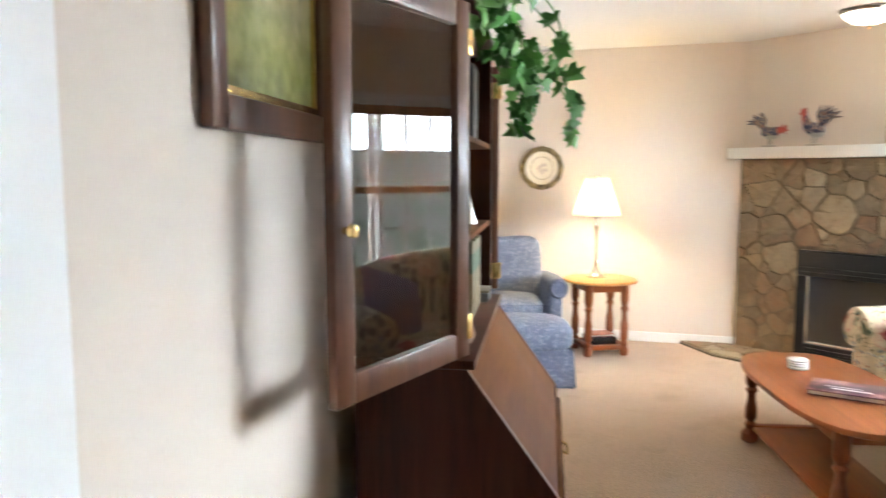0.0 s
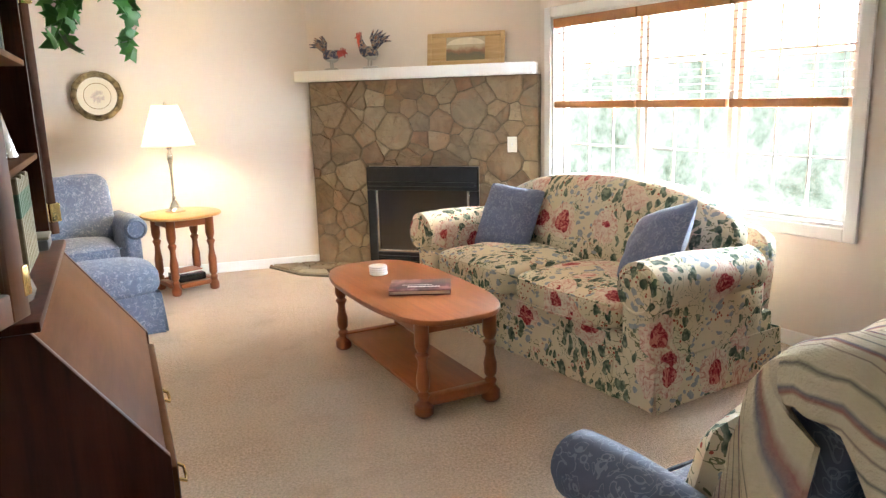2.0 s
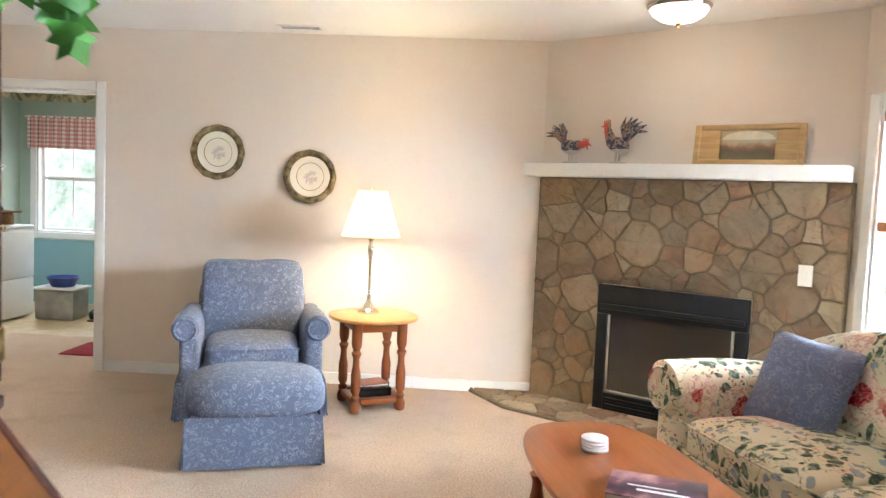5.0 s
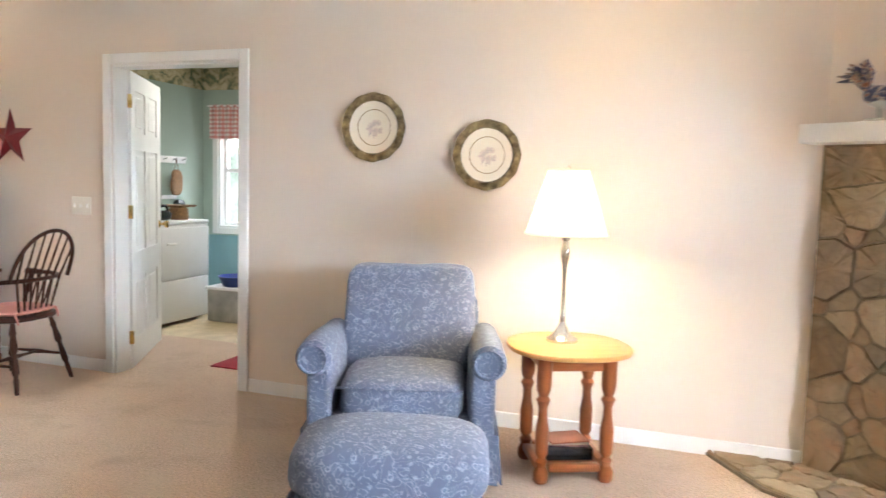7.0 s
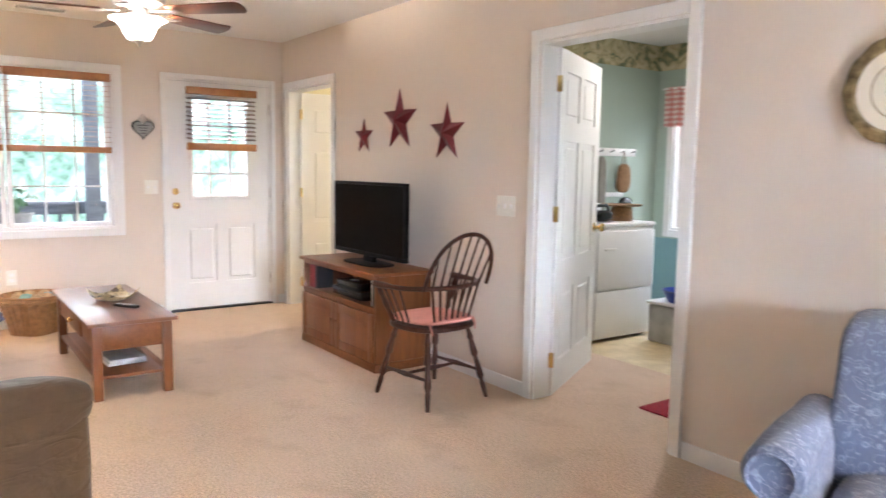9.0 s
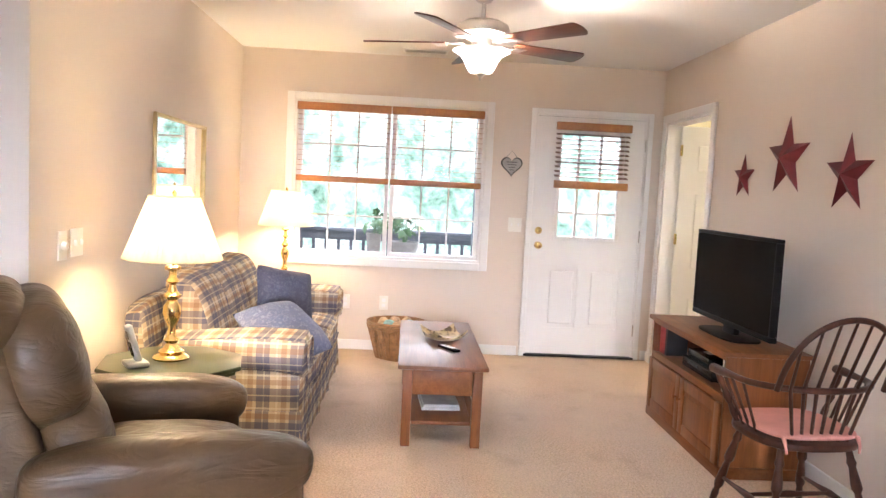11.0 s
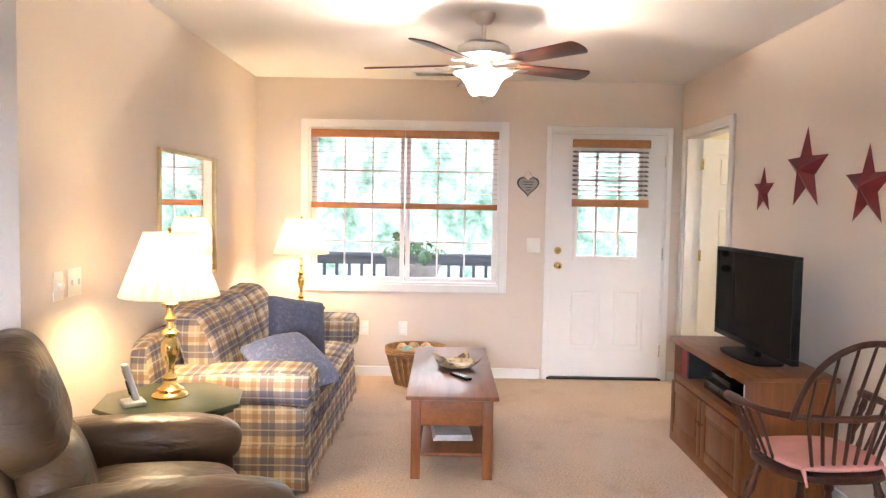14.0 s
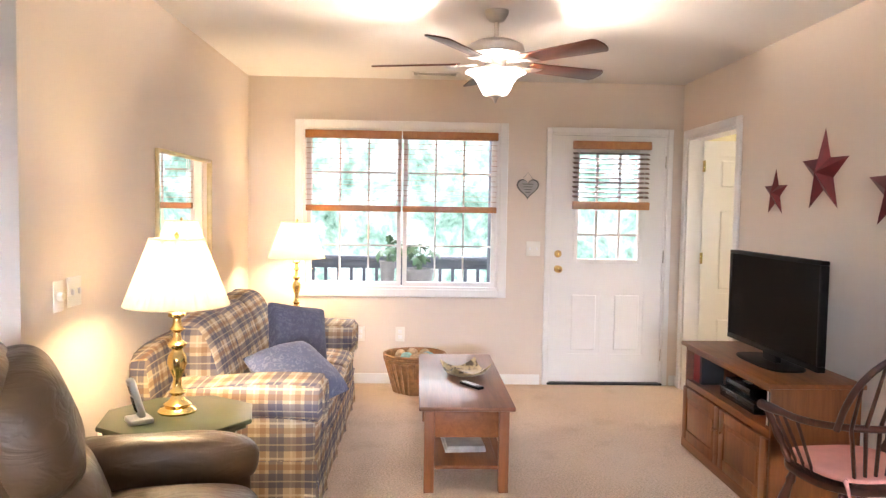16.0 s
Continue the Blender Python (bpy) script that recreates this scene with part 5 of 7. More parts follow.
def hutch_door(m, s):
    """A glazed leaf, hinge at y = 0, running to y = s * width."""
    w, z0, z1 = SW / 2 - 0.004, 1.040, 1.735
    d = part("glazed_door", boxes(((-0.011, min(0, s * 0.05), z0), (0.011, max(0, s * 0.05), z1)), ((-0.011, min(s * w, s * (w - 0.05)), z0), (0.011, max(s * w, s * (w - 0.05)), z1)),
                                  ((-0.0105, min(s * 0.051, s * (w - 0.051)), z0), (0.0105, max(s * 0.051, s * (w - 0.051)), z0 + 0.05)),
                                  ((-0.0105, min(s * 0.051, s * (w - 0.051)), z1 - 0.05), (0.0105, max(s * 0.051, s * (w - 0.051)), z1)), bevel=0.004), M["mahog_d"], sec, "open glazed mahogany door")
    d.matrix_basis = m
    g = part("pane", boxes(((-0.002, min(s * 0.046, s * (w - 0.046)), z0 + 0.046), (0.002, max(s * 0.046, s * (w - 0.046)), z1 - 0.046))), M["door_glass"], d, smooth=False)
    g.visible_shadow = False
    part("knob", lathe([(0.006, 0), (0.006, 0.008), (0.012, 0.014), (0.010, 0.022), (0, 0.025)], 14, Matrix.Translation((0.011, s * (w - 0.025), 1.32)) @ Matrix.Rotation(math.pi / 2, 4, "Y")), M["brass"], d)
    for z in (1.10, 1.66):
        part("hinge", boxes(((-0.014, -0.012, z - 0.025), (0.014, 0.008, z + 0.025)), bevel=0.002), M["brass"], d, "brass hinge")


M["mahog_d"] = wood("mahogany_door", (0.11, 0.04, 0.018), (0.055, 0.019, 0.009), 0.3, "z", 1, 0.2)
hutch_door(Matrix.Translation((HD + 0.014, -0.004, 0)) @ Matrix.Rotation(radians(-23), 4, "Z"), -1)
hutch_door(Matrix.Translation((HD + 0.014, SW + 0.004, 0)) @ Matrix.Rotation(radians(30), 4, "Z"), 1)

# what stands in the hutch
blue_white = Nodes("blue_and_white_porcelain", 0.12)
bw = blue_white.noise(14, 4, 0.6, None, 1.2)
blue_white.color(blue_white.ramp(bw, (0.50, (0.80, 0.80, 0.78)), (0.54, (0.30, 0.32, 0.42)), (0.60, (0.05, 0.06, 0.13))))
vase = thing("ginger_jar", "blue and white porcelain ginger jar on a shelf", "jar", SECM @ pose(0.125, 0.37, 1.4965))
part("body", lathe([(0.045, 0), (0.048, 0.006), (0.07, 0.035), (0.085, 0.085), (0.082, 0.12), (0.062, 0.155), (0.042, 0.168), (0.042, 0.178)], 32), blue_white.mat, vase)
part("lid", lathe([(0.046, 0.1785), (0.048, 0.19), (0.04, 0.205), (0.012, 0.212), (0.014, 0.222), (0, 0.232)], 24), blue_white.mat, vase)


def book(label, m, w, d, h, mat, group):
    b = thing("book", label, "book", m, group)
    part("cover", boxes(((0, 0, 0), (d, 0.003, h)), ((0, w - 0.003, 0), (d, w, h)), ((d - 0.002, 0.0032, 0), (d + 0.002, w - 0.0032, h)), bevel=0.0012, seg=1), mat, b)
    part("page_block", boxes(((0.004, 0.0033, 0.003), (d - 0.003, w - 0.0033, h - 0.003))), M["ivory"], b, smooth=False)


set_green = Nodes("green_banded_book_cloth", 0.6)
sp = set_green.add("ShaderNodeSeparateXYZ")
set_green.link(set_green.co, sp.inputs[0])
set_green.color(set_green.ramp(set_green.math("ADD", set_green.math("MULTIPLY", sp.outputs[2], 5.0), set_green.math("MULTIPLY", set_green.noise(60, 2), 0.02)), (0.0, (0.15, 0.115, 0.055)), (0.60, (0.15, 0.115, 0.055)), (0.61, (0.035, 0.075, 0.036)), (0.86, (0.04, 0.08, 0.04)), (0.87, (0.13, 0.10, 0.05))))
y = SW * 0.47 + 0.02
for k in range(8):
    book("tan and green cloth bound book in a row", SECM @ pose(0.06, y, H0 + 0.0005), 0.030, 0.15, 0.205 - 0.004 * (k % 3), set_green.mat, "row of bound books")
    y += 0.031
y = 0.05
for k in range(9):
    book("tan and green cloth bound book in a row", SECM @ pose(0.05, y, H0 + 0.0005), 0.033, 0.15, 0.208 - 0.006 * (k % 2), set_green.mat, "row of bound books")
    y += 0.034
darks = [plain("dark_book_cloth_%s" % n, c, 0.55) for n, c in (("black", (0.02, 0.02, 0.024)), ("grey", (0.09, 0.09, 0.095)), ("tan", (0.17, 0.14, 0.10)))]
y = SW * 0.62
for k in range(5):
    book("dark narrow book standing on a shelf", SECM @ pose(0.07, y, 1.4965), 0.022, 0.13, 0.20 + 0.006 * (k % 2), darks[(k * 2) % 3], "dark books")
    y += 0.028
pf = thing("photo_frame", "silver photo frame leaning on a shelf", "picture frame", SECM @ pose(0.15, 0.50, 1.264, 0, -18, -42))
bm = boxes(((0, -0.08, 0), (0.012, -0.052, 0.20)), ((0, 0.052, 0), (0.012, 0.08, 0.20)), ((0.0005, -0.0515, 0), (0.0115, 0.0515, 0.03)), ((0.0005, -0.0515, 0.17), (0.0115, 0.0515, 0.20)), bevel=0.004)
part("frame", bm, M["silver"], pf)
part("photo", boxes(((0.003, -0.0515, 0.0305), (0.007, 0.0515, 0.1695))), plain("grey_photo_print", (0.32, 0.29, 0.25), 0.25, 0, 0.5, 12, 0), pf)
strut = part("easel_leg", boxes(((-0.003, -0.02, 0), (0.0, 0.02, 0.17)), bevel=0.001), M["plastic"], pf)
strut.matrix_basis = pose(-0.012, 0, 0.012, 0, -2)
tin = thing("small_tin", "grey lidded tin on the desk top", "tin", SECM @ pose(0.20, 0.74, 1.0265))
part("body", boxes(((-0.035, -0.05, 0), (0.035, 0.05, 0.028)), bevel=0.008), darks[1], tin)
part("lid", boxes(((-0.037, -0.052, 0.0285), (0.037, 0.052, 0.037)), bevel=0.004), darks[2], tin)
orn = thing("glass_ornament", "small glass ball ornament with a red band", "ornament", SECM @ pose(0.22, 0.14, 1.0265))
part("ball", lathe([(0.012, 0), (0.024, 0.008), (0.030, 0.026), (0.024, 0.044), (0.014, 0.050)], 22), plain("smoky_glass", (0.30, 0.25, 0.21), 0.12), orn)
part("band", lathe([(0.020, 0.0505), (0.022, 0.056), (0.020, 0.062), (0.006, 0.070)], 18), plain("red_band", (0.5, 0.03, 0.03), 0.4), orn)

# ivy on top of the hutch
ivy_leaf = Nodes("ivy_leaf", 0.45)
oi = ivy_leaf.add("ShaderNodeObjectInfo")
ivy_leaf.color(ivy_leaf.ramp(oi.outputs["Random"], (0.0, (0.04, 0.15, 0.025)), (0.5, (0.075, 0.26, 0.045)), (1.0, (0.13, 0.36, 0.075))))
ivy_leaf.b.inputs["Subsurface Weight"].default_value = 0.0
ivy = thing("trailing_ivy", "green trailing ivy plant on top of a hutch", "plant", SECM @ pose(0.15, 0.55, H1 + 0.026))
part("pot", lathe([(0.06, 0), (0.065, 0.004), (0.085, 0.10), (0.09, 0.105), (0.09, 0.125), (0.08, 0.125), (0.075, 0.10), (0, 0.10)], 24), plain("clay_pot", (0.30, 0.13, 0.07), 0.8), ivy)
LEAF = [(0.0, 0.0), (0.30, -0.10), (0.56, 0.02), (0.40, 0.26), (0.62, 0.52), (0.32, 0.55), (0.0, 1.0), (-0.32, 0.55), (-0.62, 0.52), (-0.40, 0.26), (-0.56, 0.02), (-0.30, -0.10)]


def leaf_mesh(name, bend, mat):
    bm = bmesh.new()
    c = [bm.verts.new((0, 0.3, 0.06)), bm.verts.new((0, 0.3, 0.035))]
    rings = [[bm.verts.new((x, y, -bend * (x * x + (y - 0.3) ** 2) - dz)) for x, y in LEAF] for dz in (0, 0.02)]
    n = len(LEAF)
    for k in range(n):
        j = (k + 1) % n
        bm.faces.new((c[0], rings[0][k], rings[0][j]))
        bm.faces.new((c[1], rings[1][j], rings[1][k]))
        bm.faces.new((rings[0][k], rings[1][k], rings[1][j], rings[0][j]))
    return mesh_of(name, bm, mat)


leaves = [leaf_mesh("leaf", b, ivy_leaf.mat) for b in (0.15, 0.4, 0.7)]
rnd = random.Random(21)
vines = [((0.17, 0.02), 0.20, 11), ((0.19, -0.10), 0.12, 9), ((0.16, 0.10), 0.24, 11), ((0.20, 0.20), 0.20, 10), ((0.14, -0.28), 0.08, 9), ((0.17, -0.02), 0.26, 11), ((0.30, 0.0), 0.27, 12), ((0.12, -0.40), 0.05, 8), ((0.26, 0.10), 0.10, 8), ((0.10, 0.18), 0.04, 7)]
for (ox, oy), drop, cnt in vines:
    pts = []
    for k in range(cnt + 1):
        u = k / cnt
        reach = min(1, u * 2.6)
        pts.append(Vector((ox * reach + 0.025 * math.sin(u * 9 + ox * 40), oy * reach + 0.02 * math.sin(u * 7 + oy * 30), 0.12 + 0.05 * math.sin(min(1, u * 2.6) * math.pi) - 0.12 * reach ** 2 - drop * max(0, u - 0.3) / 0.7)))
    part("vine", tube(pts, 0.0022, 5), ivy_leaf.mat, ivy)
    for k, p in enumerate(pts[1:]):
        for r in range(2 if k % 2 == 0 else 1):
            s = rnd.uniform(0.035, 0.062)
            rot = Euler((radians(rnd.uniform(-150, -60)), radians(rnd.uniform(-35, 35)), radians(rnd.uniform(0, 140) - 160 + 90 * r)))
            piece("leaf", leaves[rnd.randrange(3)], Matrix.LocRotScale(p + Vector((rnd.uniform(-0.02, 0.03), rnd.uniform(-0.02, 0.02), rnd.uniform(-0.01, 0.01))), rot, (s, s, s)), ivy)

# ---- on the walls of the living room ----
wp = thing("framed_painting", "wooden framed landscape painting with a gold slip", "painting", MSEC @ pose(2.42, 0, 1.505))


def picture(root, w, h, f, frame_mat, art, slip=None, proud=0.025):
    """Frame and art on a wall: x along the wall, -y into the room."""
    part("frame", boxes(((0, -proud, 0), (f, -0.001, h)), ((w - f, -proud, 0), (w, -0.001, h)), ((f + 0.0005, -proud, 0), (w - f - 0.0005, -0.001, f)), ((f + 0.0005, -proud, h - f), (w - f - 0.0005, -0.001, h)), bevel=0.006), frame_mat, root)
    if slip:
        g = f + 0.014
        part("slip", boxes(((f, -0.016, f), (g, -0.006, h - f)), ((w - g, -0.016, f), (w - f, -0.006, h - f)), ((g, -0.0155, f), (w - g, -0.0065, g)), ((g, -0.0155, h - g), (w - g, -0.0065, h - f)), bevel=0.002), slip, root)
    part("canvas", boxes(((f, -0.0055, f), (w - f, -0.001, h - f))), art, root)


art = Nodes("meadow_painting", 0.5)
sp = art.add("ShaderNodeSeparateXYZ")
art.link(art.co, sp.inputs[0])
v = art.math("ADD", art.math("MULTIPLY", sp.outputs[2], 2.0), art.math("MULTIPLY", art.noise(9, 5), 0.35))
art.color(art.mix(0.3, art.ramp(v, (0.25, (0.16, 0.17, 0.06)), (0.42, (0.38, 0.36, 0.07)), (0.60, (0.45, 0.42, 0.20)), (0.85, (0.40, 0.43, 0.42))), art.ramp(art.noise(22, 4), (0.4, (0.15, 0.16, 0.05)), (0.6, (0.55, 0.52, 0.25)))))
picture(wp, 0.52, 0.62, 0.05, M["mahog_d"], art.mat, M["brass"])


def wall_plate(m, r, label):
    p = thing("wall_plate", label, "plate", m, "plates on the wall")
    rim = Nodes("tarnished_gilt_rim", 0.4, 0.6)
    rim.color(rim.ramp(rim.noise(24, 4), (0.35, (0.12, 0.085, 0.045)), (0.65, (0.36, 0.28, 0.15))))
    rim.bump(rim.noise(40, 4), 0.6, 0.01)
    n, k0 = 72, 12
    bm = bmesh.new()
    rings = []
    for rr, y in ((r * 0.74, -0.012), (r * 0.80, -0.030), (r * 0.90, -0.034), (r * 1.0, -0.026), (r * 0.985, -0.010), (r * 0.8, -0.004)):
        ring = []
        for k in range(n):
            t = 2 * math.pi * k / n
            q = rr * (1 + (0.013 * math.cos(k0 * t) if rr > r * 0.88 else 0))
            ring.append(bm.verts.new((q * math.cos(t), y, q * math.sin(t))))
        rings.append(ring)
    for a, b in zip(rings, rings[1:]):
        for k in range(n):
            bm.faces.new((a[k], a[(k + 1) % n], b[(k + 1) % n], b[k]))
    part("rim", bm, rim.mat, p, "dark gilt scalloped rim")
    mm = Matrix.Rotation(math.pi / 2, 4, "X")
    porc = Nodes("cream_porcelain", 0.2)
    ln = porc.add("ShaderNodeVectorMath", operation="LENGTH")
    porc.link(porc.co, ln.inputs[0])
    ring = porc.math("LESS_THAN", porc.math("ABSOLUTE", porc.math("SUBTRACT", ln.outputs["Value"], r * 0.52)), 0.0022)
    c = porc.mix(porc.noise(8, 2), (0.72, 0.66, 0.54), (0.78, 0.72, 0.60))
    c = porc.mix(ring, c, (0.28, 0.20, 0.10))
    flower = porc.math("LESS_THAN", porc.math("ADD", ln.outputs["Value"], porc.math("MULTIPLY", porc.noise(42, 3), 0.10)), r * 0.25 + 0.048)
    c = porc.mix(porc.math("MULTIPLY", flower, 0.5), c, porc.ramp(porc.noise(55, 3), (0.38, (0.30, 0.26, 0.28)), (0.5, (0.50, 0.34, 0.36)), (0.62, (0.70, 0.62, 0.52))))
    porc.color(c)
    part("dish", lathe([(r * 0.45, 0.004), (r * 0.5, 0.004), (r * 0.58, 0.010), (r * 0.755, 0.018), (r * 0.755, 0.024), (r * 0.56, 0.016), (r * 0.5, 0.009), (0, 0.008)], 64, mm), porc.mat, p, "cream porcelain plate with a flower spray")


wall_plate(pose(-0.985, NORTH, 1.635), 0.195, "cream floral plate in a dark gilt scalloped frame")
wall_plate(pose(-0.313, NORTH, 1.488), 0.190, "cream floral plate in a dark gilt scalloped frame")


def rooster(m, flip, h, peck):
    """A painted figurine facing +x * flip; peck: head held low, tail high."""
    r = thing("rooster_figurine", "painted rooster pecking on a mantel shelf" if peck else "painted rooster with raised head on a mantel shelf", "figurine", m, "mantel roosters")
    n = Nodes("painted_rooster_glaze", 0.3)
    k = h / 0.235
    sp = n.add("ShaderNodeSeparateXYZ")
    n.link(n.co, sp.inputs[0])
    ahead = n.math("ADD", n.math("MULTIPLY", sp.outputs[0], flip / k), n.math("MULTIPLY", n.noise(30, 2), 0.02))
    f = n.noise(34, 3, 0.6, None, 0.8)
    c = n.ramp(f, (0.42, (0.014, 0.016, 0.045)), (0.50, (0.06, 0.05, 0.08)), (0.55, (0.36, 0.30, 0.24)), (0.60, (0.20, 0.07, 0.03)))
    low = n.math("LESS_THAN", n.math("ADD", n.math("MULTIPLY", sp.outputs[2], 1 / k), n.math("MULTIPLY", n.noise(22, 2), 0.03)), 0.090)
    c = n.mix(n.math("MULTIPLY", low, 0.85), c, (0.46, 0.43, 0.36))
    c = n.mix(n.math("MULTIPLY", n.math("GREATER_THAN", ahead, 0.068), 0.9), c, (0.42, 0.05, 0.025))
    n.color(c)
    bm = soft(0.12, 0.075, 0.085, 2.2, 8, m=pose(0, 0, 0.095, 0, (14 if peck else -18) * flip))
    hx, hz = (0.092, 0.118) if peck else (0.072, 0.198)
    tube([(0.035 * flip, 0, 0.105), ((0.5 * hx + 0.022) * flip, 0, 0.5 * hz + 0.052), (hx * flip, 0, hz - 0.008)], [0.034, 0.024, 0.017], 12, bm)
    soft(0.042, 0.030, 0.036, 2.2, 5, m=pose(hx * flip, 0, hz), bm=bm)
    tube([((hx + 0.016) * flip, 0, hz - 0.002), ((hx + 0.036) * flip, 0, hz - (0.016 if peck else 0.006))], [0.008, 0.001], 8, bm)
    for i in range(4):
        x = (hx - 0.016 + 0.011 * i) * flip
        tube([(x, 0, hz + 0.012), (x, 0, hz + 0.034 - 0.004 * abs(i - 1))], [0.006, 0.002], 6, bm)
    tube([((hx + 0.010) * flip, 0, hz - 0.012), ((hx + 0.012) * flip, 0, hz - 0.036)], [0.006, 0.004], 6, bm)
    for i in range(8):
        a = radians(66 + 11 * i)
        y = 0.012 * (i % 3 - 1)
        tube([(-0.04 * flip, y, 0.115), ((-0.05 + 0.06 * math.cos(a)) * flip, y * 1.5, 0.125 + 0.065 * math.sin(a)), ((-0.055 + 0.105 * math.cos(a + 0.35)) * flip, y * 2, 0.130 + 0.105 * math.sin(a + 0.35))], [0.010, 0.012, 0.003], 7, bm)
    for y in (-0.018, 0.018):
        tube([(0, y, 0.06), (0.004 * flip, y, 0.012)], 0.006, 7, bm)
    lathe([(0.05, 0), (0.052, 0.004), (0.046, 0.012), (0.01, 0.016)], 20, None, bm)
    for v in bm.verts:
        v.co *= k
    part("body", bm, n.mat, r)


MT = MANTEL_Z + 0.086
rooster(MF @ pose(0.26, -0.10, MT, 0, 0, 4), 1, 0.27, True)
rooster(MF @ pose(0.60, -0.10, MT, 0, 0, -6), -1, 0.295, False)
mp = thing("framed_print", "wide wood framed farm print leaning on a mantel", "picture", MF @ pose(1.06, -0.035, MT, -8))
barn = Nodes("farm_print", 0.5)
sp = barn.add("ShaderNodeSeparateXYZ")
barn.link(barn.co, sp.inputs[0])
bar = barn.math("ADD", barn.math("MULTIPLY", sp.outputs[2], 4.2), barn.math("MULTIPLY", barn.noise(14, 4), 0.35))
barn.color(barn.ramp(bar, (0.35, (0.14, 0.11, 0.05)), (0.52, (0.10, 0.085, 0.05)), (0.62, (0.22, 0.10, 0.05)), (0.78, (0.42, 0.36, 0.24))))
pine = wood("pale_worn_pine", (0.50, 0.33, 0.15), (0.33, 0.19, 0.07), 0.5)
picture(mp, 0.62, 0.245, 0.034, pine, barn.mat, None, 0.022)
for x0 in (0.0345, 0.4655):
    part("end_board", boxes(((x0, -0.019, 0.0345), (x0 + 0.12, -0.006, 0.2105)), bevel=0.003), pine, mp)
part("white_arch", prism([(0.155 + 0.31 * k / 12, 0.155 + 0.052 * math.sin(math.pi * k / 12) ** 0.5) for k in range(13)], 0.0056, 0.0066, 0.0, Matrix.Rotation(math.pi / 2, 4, "X")), plain("cream_print_ink", (0.62, 0.56, 0.42), 0.5), mp, "cream arch printed on the picture")


def cover_plate(m, w, h, kind, label, n=1):
    p = thing("wall_switch" if kind == "switch" else "wall_outlet", label, "switch" if kind == "switch" else "outlet", m)
    part("plate", boxes(((-w / 2, -0.007, -h / 2), (w / 2, -0.0005, h / 2)), bevel=0.003), M["ivory"], p)
    for k in range(n):
        x = w * ((k + 0.5) / n - 0.5)
        if kind == "switch":
            part("toggle", boxes(((x - 0.005, -0.018, -0.012), (x + 0.005, -0.0071, 0.012)), bevel=0.002), M["white"], p)
        elif kind == "dial":
            part("dial", lathe([(0.018, 0), (0.017, 0.014), (0.015, 0.018), (0, 0.018)], 20, Matrix.Translation((0, -0.007, 0)) @ Matrix.Rotation(math.pi / 2, 4, "X")), M["ivory"], p)
        else:
            for z in (-0.022, 0.022):
                part("socket", boxes(((x - 0.016, -0.0095, z - 0.014), (x + 0.016, -0.0071, z + 0.014)), bevel=0.004), M["white"], p)
    return p


cover_plate(MF @ pose(1.735, -0.052, 1.03), 0.075, 0.12, "switch", "ivory switch plate on a stone fireplace")
cover_plate(MN @ pose(nx(-3.125), 0, 1.115), 0.165, 0.12, "switch", "ivory triple switch plate beside a door", 3)
cover_plate(MW @ pose(4.962 - SOUTH, 0, 1.13), 0.115, 0.12, "switch", "ivory double switch plate beside a door", 2)
cover_plate(MS @ pose(HALL + 3.32, 0, 1.085), 0.075, 0.12, "dial", "ivory dimmer plate on a beige wall")
cover_plate(MS @ pose(HALL + 3.45, 0, 1.09), 0.115, 0.12, "switch", "ivory double switch plate on a beige wall", 2)
cover_plate(MW @ pose(3.55 - SOUTH, 0, 0.41), 0.075, 0.12, "outlet", "ivory outlet on a beige wall")
cover_plate(MW @ pose(3.876 - SOUTH, 0, 0.41), 0.075, 0.12, "outlet", "ivory outlet on a beige wall")
cover_plate(MS @ pose(0.62, 0, 0.40), 0.075, 0.12, "outlet", "ivory outlet on a beige wall")

dome = thing("ceiling_dome_light", "white glass dome ceiling light with a brass finial", "ceiling light", pose(1.95, 5.15, CEIL))
part("rim", lathe([(0.17, -0.001), (0.175, -0.012), (0.165, -0.028), (0.15, -0.028)], 36), M["silver"], dome)
part("bowl", lathe([(0.0, -0.100), (0.05, -0.097), (0.10, -0.082), (0.14, -0.055), (0.158, -0.0285)], 36), glow("white_dome_glass", (1.0, 0.97, 0.90), 1.6), dome)
part("finial", lathe([(0.0, -0.126), (0.008, -0.120), (0.010, -0.112), (0.014, -0.104), (0.014, -0.1005)], 16), M["brass"], dome)


